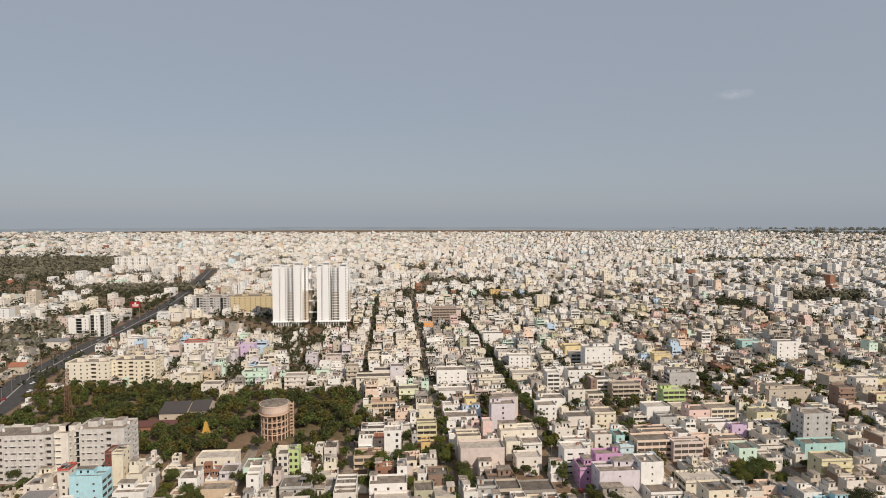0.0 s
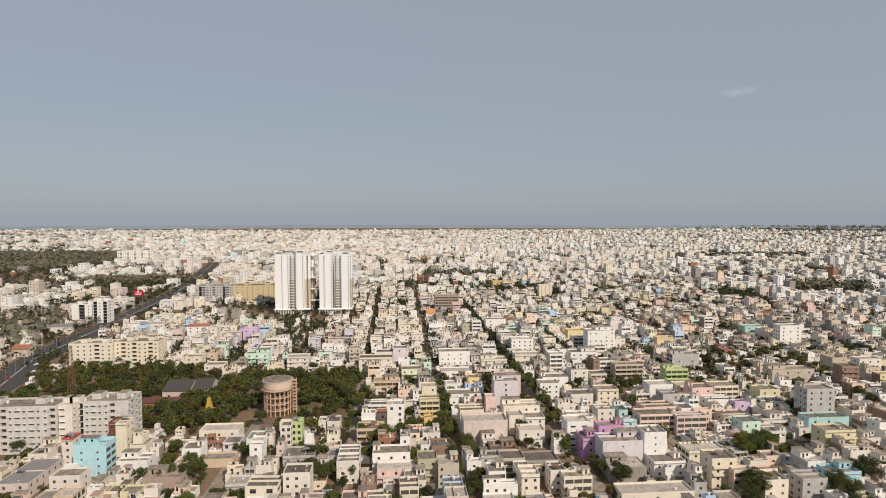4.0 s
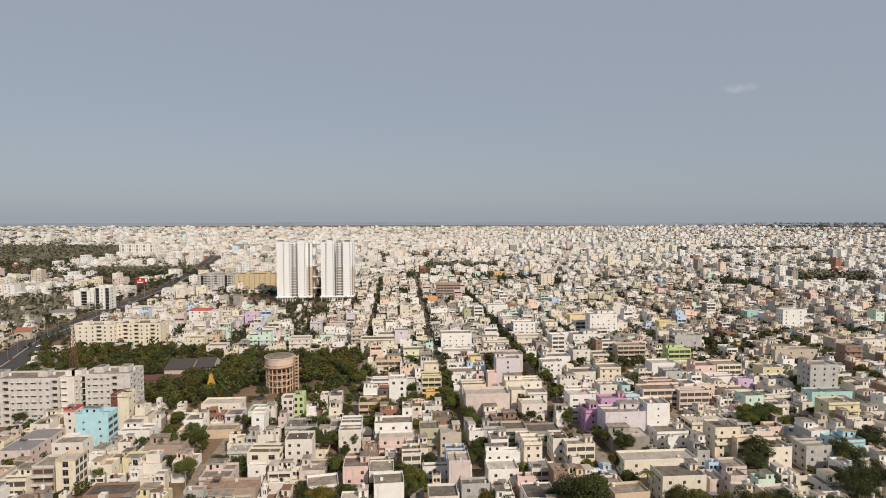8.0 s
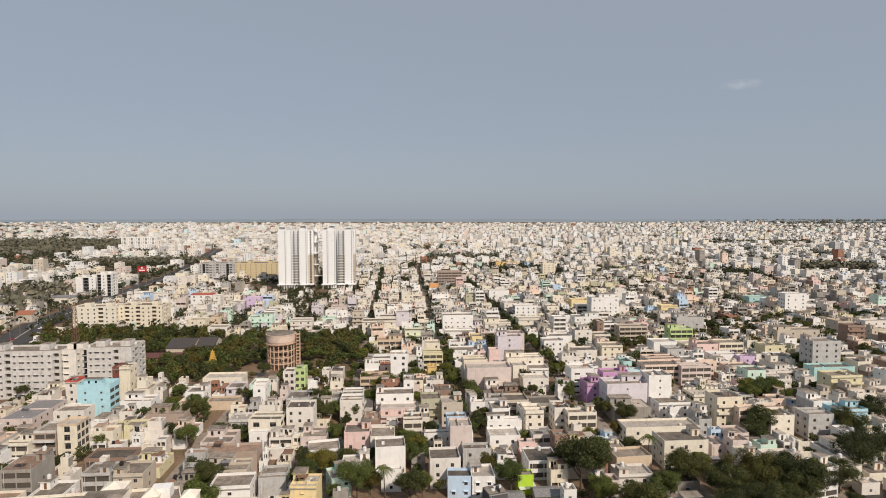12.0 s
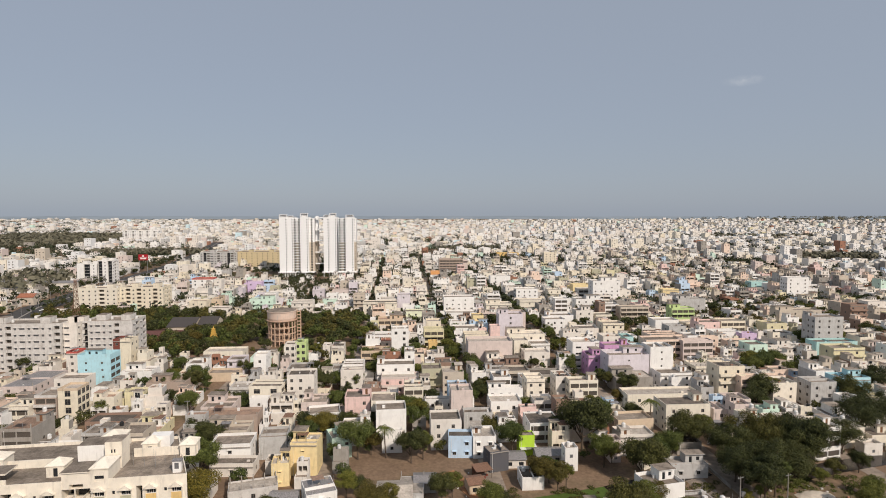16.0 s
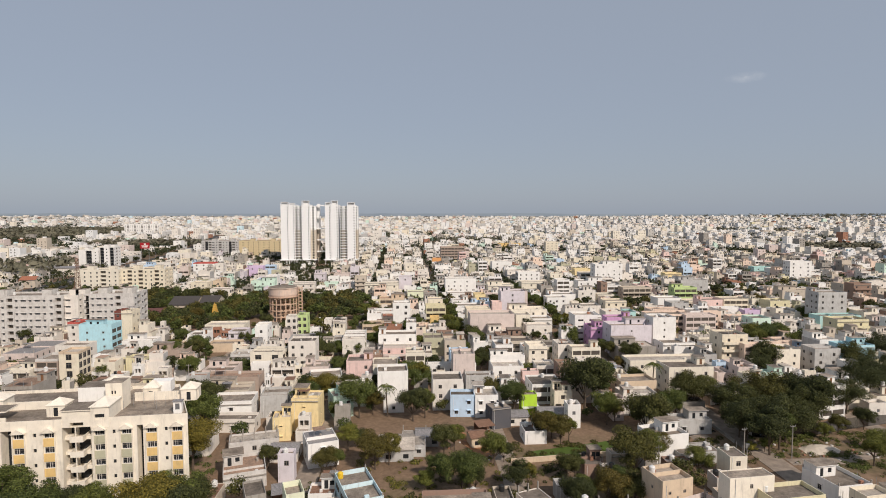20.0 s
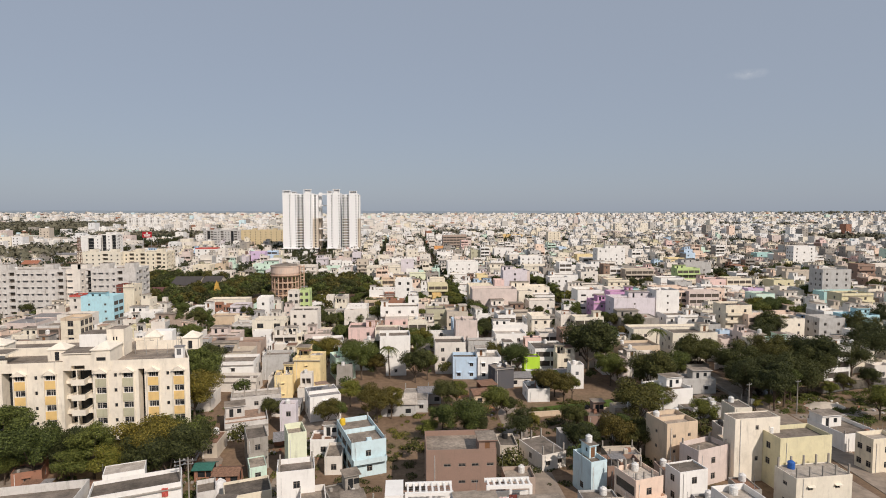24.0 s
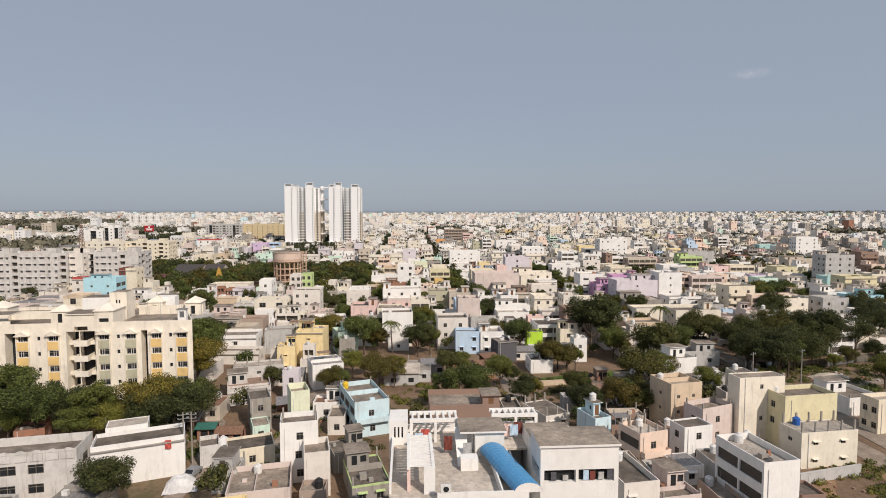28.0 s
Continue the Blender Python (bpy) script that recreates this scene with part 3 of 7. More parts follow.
        b.facade(mat, (a + hw, c), (0, 1), hd, h, [(2.5, [(hd / 2, 0.7, 1.0, 0.8)])]).facade(mat, (a + hw, c + hd), (-1, 0), hw, h, [(2.5, [])])
        b.facade(mat, (a, c + hd), (0, -1), hd, h, [(2.5, [(hd / 2, 0.7, 1.0, 0.8)])])
        b.box(trim_mat, a - 0.3, c - 0.4, h + 2.5, a + hw + 0.3, c + hd + 0.2, h + 2.65, roof)
        room = part("stair_room", b, top)
        part("door", Shape().box(WOOD, a + hw / 2 - 0.45, c + 0.05, h + 0.1, a + hw / 2 + 0.45, c + 0.09, h + 2.1), room)
        if tank:
            part("water_tank", tank_mesh(tank_paint(tank)), top, at=pose(a + hw / 2, c + hd / 2, h + 2.65))
    elif tank:
        part("water_tank", tank_mesh(tank_paint(tank)), top, at=pose(rng.uniform(1, w - 1), d - 1.1, h + 0.02))
    for k in range(panels):
        a, b = w * k / panels + 0.3, w * (k + 1) / panels - 0.3
        q = Shape().box(trim_mat, a, -0.16, h - 0.1, b, -0.003, h + rail - 0.35)
        for i in range(6):
            e, f = math.pi * i / 6, math.pi * (i + 1) / 6
            m, r0 = (a + b) / 2, (b - a) / 2
            q.face(trim_mat, (m - r0 * math.cos(e), -0.12, h + rail - 0.3), (m - r0 * math.cos(f), -0.12, h + rail - 0.3), (m - r0 * math.cos(f), -0.12, h + rail - 0.3 + 0.6 * math.sin(f)), (m - r0 * math.cos(e), -0.12, h + rail - 0.3 + 0.6 * math.sin(e)))
        part("parapet_panel", q, top)
    if line:
        part("ledge", Shape().box(WALL["concrete"], 0, -0.35, h - 0.32, w, -0.003, h - 0.12), top, "dark weathered ledge")
    if not stubs and not head and w > 4.5 and d > 4.5 and rng.random() < 0.8:
        for label, piece in roof_pieces(rng, w, d, h + 0.02, mat):
            if y < 320 or label == "upper_room":
                part(label, piece, top)
    if y < 200:  # small works on the roof
        if rng.random() < 0.12 and w > 5 and d > 6:
            a, c = rng.uniform(0.3, w - 3.6), rng.uniform(0.5, d - 3.6)
            lean = part("lean_to", Shape().box(rng.choice((TIN, RUST, ROOF_RED)), a, c, h + 2.1, a + 3.2, c + 2.6, h + 2.17), top)
            part("prop", Shape().box(STEEL, a + 0.1, c + 0.1, h, a + 0.2, c + 0.2, h + 2.1), lean)
            part("prop", Shape().box(STEEL, a + 2.9, c + 0.1, h, a + 3.0, c + 0.2, h + 2.1), lean)
        for k in range(rng.randrange(0, 4)):  # bare rods left standing
            a, c = rng.choice((0.1, w - 0.1)), rng.uniform(0.2, d - 0.2)
            part("roof_rod", Shape().tube(STEEL, (a, c, h), (a + rng.uniform(-0.1, 0.1), c, h + rng.uniform(1.4, 2.6)), 0.035, 0.03, 5), top)
        part("drain_pipe", Shape().tube(TANK_WHITE, (w * 0.12, -0.08, 0), (w * 0.12, -0.08, h), 0.055, 0.055, 6), top)
    for k in range(stubs):
        a = 0.4 + (w - 0.8) * (k % ((stubs + 1) // 2)) / max(1, (stubs + 1) // 2 - 1)
        c = 0.4 if k < (stubs + 1) // 2 else d - 0.4
        part("column_stub", Shape().box(WALL["concrete"], a - 0.13, c - 0.13, h, a + 0.13, c + 0.13, h + 1.9), top)
    return top


def tank_paint(kind):
    return {"k": TANK_BLACK, "w": TANK_WHITE, "b": TANK_BLUE, "y": TANK_YELLOW}[kind]


def cloud_of_leaves(rng, centres, leaves, size, mat, name):
    """Many small leaf sprays about clump centres: (x, y, z, radius, flatness)."""
    g = np.random.RandomState(rng.randrange(10**6))
    share = np.array([c[3] ** 2 for c in centres])
    pick = g.choice(len(centres), leaves, p=share / share.sum())
    c = np.array(centres)[pick]
    way = g.normal(size=(leaves, 3))
    way /= np.linalg.norm(way, axis=1)[:, None]
    far = c[:, 3:4] * g.uniform(0.55, 1.08, (leaves, 1))
    mid = c[:, :3] + way * far * np.stack([np.ones(leaves), np.ones(leaves), c[:, 4]], 1)
    u = g.normal(size=(leaves, 3))
    u -= way * (u * way).sum(1)[:, None] * 0.6
    u /= np.linalg.norm(u, axis=1)[:, None]
    w = np.cross(u, way + g.normal(size=(leaves, 3)) * 0.5)
    w /= np.linalg.norm(w, axis=1)[:, None]
    k = size * g.uniform(0.6, 1.4, (leaves, 1))
    v = np.stack([mid - u * k, mid + w * k * 0.5, mid + u * k, mid - w * k * 0.5], 1).reshape(-1, 3)
    me = bpy.data.meshes.new(name)
    me.from_pydata(v.tolist(), [], np.arange(4 * leaves).reshape(-1, 4).tolist())
    me.materials.append(mat)
    return me


def make_tree(seed, height, spread, leaves, size, mat, label, bare=0.35, clumps=24):
    """A tree at the origin: tapered trunk with limbs, and a crown of leaf clumps."""
    rng = random.Random(seed)
    top = empty("tree", Matrix(), label, "tree")
    s = Shape()
    fork = height * bare
    s.tube(BARK, (0, 0, -0.4), (0.1, 0.05, fork), 0.045 * height * 0.55, 0.03 * height * 0.55, 7)
    centres = []
    for k in range(clumps):
        a, r = rng.uniform(0, 2 * math.pi), spread * math.sqrt(rng.random()) * 0.72
        z = fork + (height - fork) * (0.25 + 0.62 * rng.random() * (1.1 - 0.75 * (r / spread) ** 2))
        q = rng.uniform(0.16, 0.40) * spread
        centres.append((r * math.cos(a), r * math.sin(a), z, q, rng.uniform(0.6, 0.85)))
        if k < 6:
            s.tube(BARK, (0.1, 0.05, fork * rng.uniform(0.7, 1.0)), (r * math.cos(a), r * math.sin(a), z), 0.014 * height, 0.004 * height, 5, False)
    part("trunk", s, top)
    part("crown", cloud_of_leaves(rng, centres, leaves, size, mat, "crown"), top)
    return top


def make_palm(seed, height):
    rng = random.Random(seed)
    top = empty("palm_tree", Matrix(), "slender coconut palm with drooping fronds", "palm")
    s = Shape()
    tip = (0.5, 0.2, height)
    s.tube(BARK, (0, 0, -0.3), (0.35, 0.1, height * 0.5), 0.22, 0.17, 8, False).tube(BARK, (0.35, 0.1, height * 0.5), tip, 0.17, 0.13, 8)
    part("trunk", s, top)
    for k in range(16):
        a, lift, f = 2 * math.pi * k / 16 + rng.uniform(-0.15, 0.15), rng.uniform(0.1, 1.0), Shape()
        last = Vector(tip)
        length = rng.uniform(2.6, 3.4)
        for j in range(1, 8):
            q = j / 7
            p = Vector(tip) + Vector((math.cos(a) * length * q, math.sin(a) * length * q, lift * 2.0 * q - 2.6 * q * q))
            side = Vector((-math.sin(a), math.cos(a), 0)) * (0.62 * math.sin(math.pi * min(1, 0.15 + q * 0.85)) + 0.05)
            for e in (-1, 1):
                for b in (0.0, 0.5):
                    m = last.lerp(p, b)
                    n = last.lerp(p, b + 0.3)
                    f.face(LEAF, tuple(m), tuple(n), tuple(n + side * e + Vector((0, 0, -0.35)) + (p - last) * 0.5), tuple(m + side * e + Vector((0, 0, -0.38)) + (p - last) * 0.5))
            last = p
        part("frond", f, top)
    return top


SPECIES = [
    make_tree(1, 8.0, 4.2, 17000, 0.115, LEAF, "broad leafy green tree", 0.3),
    make_tree(2, 7.0, 3.6, 15000, 0.11, LEAF_DARK, "dense dark green tree", 0.25),
    make_tree(3, 9.0, 3.6, 15000, 0.115, LEAF, "tall leafy green tree", 0.35),
    make_tree(4, 6.0, 3.4, 11000, 0.105, LEAF_LIGHT, "yellowish green tree with thin foliage", 0.3),
    make_tree(5, 9.5, 5.2, 21000, 0.125, LEAF_DARK, "wide-spreading dark green tree", 0.25, 30),
    make_palm(6, 9.5),
]
used = set()


def plant(kinds, k, x, y, scale=1.0, turn=None, tall=1.0, group=""):
    """A tree at x, y; the first of a kind is the built one itself."""
    proto = kinds[k]
    m = pose(x, y, ground_z(x, y), 0, 0, (x * 37 + y * 17) % 360 if turn is None else turn) @ Matrix.Diagonal((scale, scale, scale * tall, 1))
    if proto.name not in used:
        used.add(proto.name)
        proto.matrix_basis = m
        ob = proto
    else:
        q = proto.scale.copy()
        ob = copy_thing(proto, m @ Matrix.Diagonal((1 / q[0], 1 / q[1], 1 / q[2], 1)))
    return tagged(ob, group=group) if group else ob

# ---- landmarks ----


def tower(x, y, cols, bay, side, label):
    """A twenty-storey block: white pillars of rooms (left, right, set back, crown), a bay of balconies between two of them, a recessed
    flank, stilts below and an open crown. The bay's lower half is still bare tan plaster."""
    z0, fh, n = ground_z(x, y), 3.05, 20
    h0, d = 5.5, 24.0
    top = empty("residential_tower", pose(x, y, z0), label, "tower", "twin towers")
    tan, white = WALL["beige"], WALL["tower_white"]
    h = h0 + n * fh
    w = cols[-1][1]
    for a, b, back, crown in cols:
        width = b - a
        s = Shape()
        s.facade(white, (a, back), (1, 0), width, h0, [(fh, [(width - 1.7, 1.0, 0.9, 1.3)])] * n)
        flank = [(fh, [(4, 1.4, 0.9, 1.3), (12, 1.4, 0.9, 1.3), (19, 1.4, 0.9, 1.3)])] * n
        s.facade(white, (b, back), (0, 1), d - back, h0, flank)
        s.facade(white, (b, d), (-1, 0), width, h0, [(n * fh, [])])
        s.facade(white, (a, d), (0, -1), d - back, h0, flank)
        s.box(white, a, back, h, b, d, h + 0.3, ROOF)
        part("room_pillar", s, top)
        c = Shape().ring(white, a, back, b, d, h + 0.3, h + 1.4, 0.2)
        c.box(white, a + 0.2, back + 0.2, h + crown, b - 0.2, back + 7, h + crown + 0.5)
        for e in (a + 0.2, b - 0.9):
            c.box(white, e, back + 0.3, h + 0.3, e + 0.7, back + 1.0, h + crown)
        part("roof_frame", c.box(white, a + 1.2, back + 2.2, h + 0.3, b - 1.2, back + 8, h + crown - 0.02, ROOF), top)
    a, b = bay
    for lo, hi, mat in ((0, 11, tan), (11, n, white)):
        wall = Shape()
        width = b - a
        wall.facade(mat, (a, 2.4), (1, 0), width, h0 + lo * fh, [(fh, [(0.7, 1.6, 0.1, 2.2), (width - 2.6, 1.8, 0.5, 1.9)])] * (hi - lo), 0.3)
        part("recessed_wall", wall, top)
        part("flank_wall", Shape().facade(mat, (w, 7.0), (1, 0), side, h0 + lo * fh, [(fh, [(side * 0.3, side * 0.35, 0.3, 2.0)])] * (hi - lo), 0.8).facade(
            mat, (w + side, 7.0), (0, 1), d - 7.0, h0 + lo * fh, [((hi - lo) * fh, [])]), top)
    for k in range(n):
        z = h0 + k * fh
        m = tan if k < 11 else white
        g = Shape().box(white, a + 0.35, 0.7, z - 0.15, b - 0.35, 2.39, z).box(white, a + 0.35, 0.7, z, b - 0.35, 0.82, z + 0.85)
        part("balcony", g.box(m, (a + b) / 2 - 0.25, 0.82, z, (a + b) / 2 + 0.25, 2.39, z + fh - 0.16), top)
    part("podium", Shape().box(white, -1.5, -2, h0 - 0.9, w + side + 1, d + 1, h0), top)
    for k in range(12):
        part("stilt", Shape().box(white, k * (w - 1) / 11, -1, -1, k * (w - 1) / 11 + 0.9, 0.2, h0 - 0.9), top)
    part("lobby", Shape().box(WALL["concrete"], 3, 4, -1, w - 3, d - 3, h0 - 0.9), top)
    return top


tower(-139.9, 648, ((0, 8.9, 0.0, 3.8), (9.1, 15.6, 0.7, 2.4), (23.4, 32.3, 0.3, 5.2)), (15.6, 23.4), 6.0, "tall white residential tower with tan balcony bays")
tower(-90.4, 648, ((0, 6.4, 0.6, 3.4), (6.6, 14.9, 0.0, 5.4), (25.0, 34.0, 0.4, 3.4)), (16.6, 25.0), 2.2, "tall white residential tower joined by link bridges")
link = empty("link_bridges", pose(-101.5, 658, ground_z(-100, 650)), "concrete link frame with bridges between twin towers", "bridge")
for k in range(5):
    z = 13.5 + k * 13.2
    part("bridge_deck", Shape().box(WALL["tower_white"], 0.1, 0, z, 11.0, 4, z + 0.5).box(WALL["tower_white"], 0.1, 0, z + 0.5, 11.0, 0.2, z + 1.4), link)
part("lift_shaft", Shape().box(WALL["beige"], 0.3, 6, -1, 3.0, 12, 40).box(WALL["tower_white"], 0.3, 6, 40, 3.0, 12, 69), link)
FOOTPRINTS.append((-150, 640, -55, 680))

# ---- houses that can be told apart ----
house(37.4, 89.5, 5.8, 5.8, 2, "peach", front=1, sides=0, balcony=(1,), veranda="l", tank="w", rail=0.8, ledge=False, stubs=8, turn=16)
house(46.7, 70.6, 5.7, 10.0, 3, "bright", front=0, sides=0, tank="w", veranda="l", rail=1.0, turn=7)
house(46.9, 92.9, 5.9, 4.0, 2, "bright", front=1, roof=ROOF_DARK, rail=0.3, ledge=False, turn=12)
house(54.0, 99.9, 8.1, 4.6, 2, "blush", front=1, stubs=4, ledge=False, rail=1.0, turn=20)
house(62.0, 101.4, 9.7, 3.5, 4, "pale_cream", front=1, sides=0, rail=0.2, size=(0.7,0.9), skip=0.55, ledge=False, turn=5)
house(68.5, 97.5, 11.2, 6.0, 3, "lemon", front=0, tank="w", ledge=False, turn=6)
house(66.1, 89.6, 11.1, 5.2, 2, "ivory", front=2, stubs=10, tank="b", rail=0.15, size=(1.0,0.7), turn=5)
house(50.7, 106.0, 7.2, 7.0, 3, "sand", front=2, sides=1, tank="w", size=(0.7,0.7), ledge=False, turn=11)
house(62.8, 135.2, 9.8, 8.0, 2, "bright", front=0, sides=1, ledge=False, rail=1.0, turn=11)
house(2.0, 96.5, 12.6, 9.0, 3, "unplastered", front=5, sides=2, head="rf", rail=1.0, size=(1.3, 0.6), ledge=False, label="unplastered brown brick three-storey house with roof room")
house(-12.3, 107.9, 7.1, 14.0, 2, "paleblue", front=1, sides=0, veranda="l", tank="y", rail=1.0, ledge=False, balcony=(1,), turn=18.6)
house(-24.0, 105.2, 3.5, 5.5, 3, "palelime", front=0, sides=2, size=(0.6,1.1), ledge=False, rail=1.2, turn=19)
house(-33.7, 112.5, 4.1, 7.0, 2, "concrete", front=1, rail=0.5, balcony=(1,), ledge=False, turn=20)
house(-43.1, 128.1, 9.6, 10.9, 1, "oldwhite", front=1, roof=ROOF_RED, rail=0.9, ledge=False, turn=17)
house(-18.0, 84.9, 4.0, 6.0, 2, "white", front=0, sides=1, rail=1.0, ledge=False, turn=11)
house(-22.7, 89.8, 6.1, 5.0, 3, "bright", front=1, rail=0.9, ledge=False, stubs=4, turn=10)
house(-28.2, 79.1, 9.1, 9.0, 1, "blush", front=3, rail=0.9, ledge=False, tank="w", turn=10)
house(-32.8, 94.9, 7.9, 6.0, 1, "cream", front=1, rail=0.5, roof=ROOF_DARK, ledge=False, turn=19)
house(-10.3, 81.4, 5.9, 10.3, 1, "concrete", trim="lime", front=2, roof=ROOF_DARK, rail=0.3, turn=14)
house(-14.4, 92.9, 6.0, 6.0, 1, "concrete", front=0, roof=ROOF_DARK, rail=0.2, turn=20)
house(-68.8, 85.7, 15.2, 7.0, 2, "oldwhite", panels=7, front=4, roof=ROOF_DARK, size=(2.2,1.5), skip=0.4, rail=1.4, ledge=False, turn=10)
house(-52.6, 89.9, 13.7, 6.0, 2, "bright", front=0, rail=0.7, line=True, turn=20)
house(92.0, 103.1, 6.6, 4.0, 2, "cream", front=1, sides=2, ledge=False, turn=7)
house(32.1, 96.7, 3.4, 6.0, 2, "paleblue", front=0, tank="w", head="rb", ledge=False, turn=16)
house(-31.4, 68.2, 8.6, 9.1, 1, "lemon", front=2, roof=ROOF_RED, rail=0.9, trim="yellow", turn=13)
house(-47.5, 147.1, 12.8, 6.1, 1, "oldwhite", front=1, stubs=10, rail=0.5, ledge=False, turn=14)
house(-37.9, 96.3, 3.2, 5.0, 1, "oldwhite", front=0, rail=0.8, turn=20)
house(-31.7, 106.7, 3.2, 5.0, 1, "mint", front=1, rail=0.2, ledge=False, turn=20)
house(68.5, 133.6, 11.0, 6.0, 1, "grey", front=2, roof=ROOF_DARK, rail=0.1, turn=5)
house(94.2, 113.0, 8.9, 10.0, 1, "bright", front=1, turn=7)
house(26.0, 108.5, 5.8, 9.0, 1, "white", front=2, roof=ROOF_DARK, stubs=6, rail=0.2, turn=20)
house(27.9, 72.4, 5.4, 10.0, 2, "white", front=2, roof=ROOF_DARK, tank="w", turn=7)
house(34.2, 74.0, 6.2, 8.0, 1, "blush", front=1, turn=8)
house(42.2, 85.0, 4.4, 5.0, 1, "bright", front=1, roof=TIN, rail=0.1, turn=7)
house(-2.5, 144.2, 6.7, 10.0, 1, "grey", front=2, roof=ROOF_PALE, rail=0.1, turn=-4)
house(-76.0, 107.2, 4.9, 6.0, 1, "brick", front=1, rail=0.2, turn=20)
house(-77.2, 115.9, 5.2, 6.0, 1, "white", front=1, rail=0.3, turn=14)
house(24.6, 160.4, 6.1, 5.0, 2, "slate", front=0, rail=0.1, turn=15)
house(-34.3, 162.9, 7.9, 8.0, 3, "yellow", front=1, size=(0.6,0.5), rail=0.6, turn=-4)
house(-38.2, 156.2, 4.9, 5.5, 2, "yellow", front=1, size=(0.6,0.5), rail=0.6, turn=6)
house(13.1, 171.5, 7.6, 5.8, 2, "sky", front=2, rail=0.9, turn=-4)
house(20.8, 170.4, 7.3, 9.0, 2, "bright", front=2, head="lb", turn=-0)
house(-10.3, 187.5, 10.3, 9.0, 3, "bright", front=0, sides=1, turn=3)
house(-14.0, 208.3, 7.4, 8.0, 2, "white", front=0, turn=2)
house(-33.7, 193.4, 10.8, 9.0, 2, "bright", front=1, turn=9)
house(-23.2, 172.3, 6.2, 8.0, 2, "mint", front=2, balcony=(1,), turn=20)
house(-60.3, 216.6, 12.5, 9.0, 3, "ivory", front=2, size=(2.4,1.8), ledge=False, turn=-3)
house(-73.7, 203.1, 10.9, 12.0, 2, "blush", front=1, turn=0)
house(-65.1, 180.8, 13.7, 9.0, 2, "beige", front=1, rail=0.7, turn=1)
house(-59.6, 169.6, 12.1, 9.0, 2, "bright", front=1, turn=2)
house(-46.1, 174.2, 8.5, 9.0, 2, "grey", front=0, turn=4)
house(-57.7, 163.7, 12.8, 5.7, 1, "white", front=1, turn=-3)
house(-25.5, 138.5, 7.8, 9.0, 2, "bright", front=1, roof=TIN, rail=0.2, turn=18)
house(90.3, 184.9, 16.0, 10.0, 3, "ivory", front=3, sides=2, head="rb")
house(71.4, 180.3, 12.8, 8.0, 2, "sand", front=0, tank="w", stubs=0, turn=4)
house(126.1, 160.0, 10.0, 7.0, 3, "bright", front=2, head="rb", turn=11)
house(114.3, 183.3, 5.8, 6.0, 3, "blush", front=0)
house(173.4, 208.5, 13.2, 8.0, 3, "cyan", front=0, sides=2)
house(158.3, 204.4, 10.5, 8.0, 3, "grey", front=2, sides=2)
house(53.3, 191.7, 5.3, 7.0, 3, "brown", front=1, sides=1)
house(35.7, 171.3, 4.9, 4.0, 2, "brightlime", front=0, rail=0.4)
house(84.9, 205.2, 29.3, 9.0, 2, "ivory", front=3, sides=3, roof=ROOF_PALE)
house(84.9, 250.8, 7.3, 10.0, 3, "magenta", front=1, sides=2)
house(94.9, 257.7, 12.8, 7.0, 4, "magenta", front=3, head="rb")
house(-123.8, 249.8, 13.1, 9.0, 2, "bright", front=0)
house(-105.3, 232.1, 15.2, 9.0, 2, "taupe", front=0, rail=1.2)
house(-108.9, 221.8, 7.4, 6.0, 2, "lemon", front=1)
house(-111.6, 199.2, 15.2, 9.0, 1, "brown", front=2, roof=ROOF_DARK)
house(-134.7, 209.7, 7.8, 10.0, 3, "taupe", front=2, veranda="f", balcony=(1, 2), trim="oldwhite", tank="k")
house(-143.5, 206.6, 8.7, 9.0, 2, "ivory", front=2)
house(-140.0, 230.4, 11.9, 8.0, 3, "white", front=3)
house(-162.0, 232.7, 12.5, 24.0, 2, "blush", front=2, sides=6, roof=TIN, rail=0.3)
house(-142.1, 251.0, 13.7, 9.0, 4, "cyan", front=2, size=(0.9,0.9), rail=2.0)
house(-152.8, 261.4, 4.9, 7.0, 4, "white", front=1, trim="red")
house(-137.4, 271.8, 3.2, 8.0, 5, "maroon", front=1)
house(-133.9, 271.0, 4.9, 8.0, 5, "cream", front=0, sides=2)
house(-46.5, 220.0, 10.5, 9.0, 4, "white", front=3)
house(-57.7, 270.5, 5.1, 7.0, 4, "white", front=2, size=(1.4,1.6))
house(-53.4, 274.6, 5.2, 7.0, 4, "lime", front=2, size=(1.4,1.6))
house(-67.3, 253.0, 5.7, 6.0, 4, "bright", front=1)
house(-99.9, 282.8, 19.2, 10.0, 2, "ivory", front=3)
house(16.2, 196.7, 7.8, 8.0, 4, "blush", front=0)
house(7.9, 177.5, 9.8, 9.0, 3, "white", front=2)
house(31.4, 201.7, 11.5, 9.0, 2, "bright", front=2)
house(47.7, 201.4, 7.5, 8.0, 2, "white", front=2)
house(20.2, 191.4, 10.0, 5.1, 2, "grey", front=2)
house(39.1, 259.9, 10.9, 9.0, 2, "white", front=3)
house(59.2, 270.9, 12.9, 9.0, 2, "white", front=2)
house(81.5, 264.3, 11.3, 10.0, 4, "bright", front=2, size=(2.6,0.9))
house(55.4, 323.1, 14.2, 9.0, 5, "lilac", front=1)
house(47.5, 305.0, 5.4, 6.0, 4, "pink", front=0)
house(-27.4, 236.2, 9.5, 9.0, 3, "white", front=2)
house(-52.6, 249.9, 13.7, 11.0, 2, "grey", front=3)
house(-6.8, 287.5, 8.8, 8.0, 5, "bright", front=2, size=(1.4,1.5))
house(-29.6, 407.0, 24.5, 11.0, 3, "ivory", front=4)
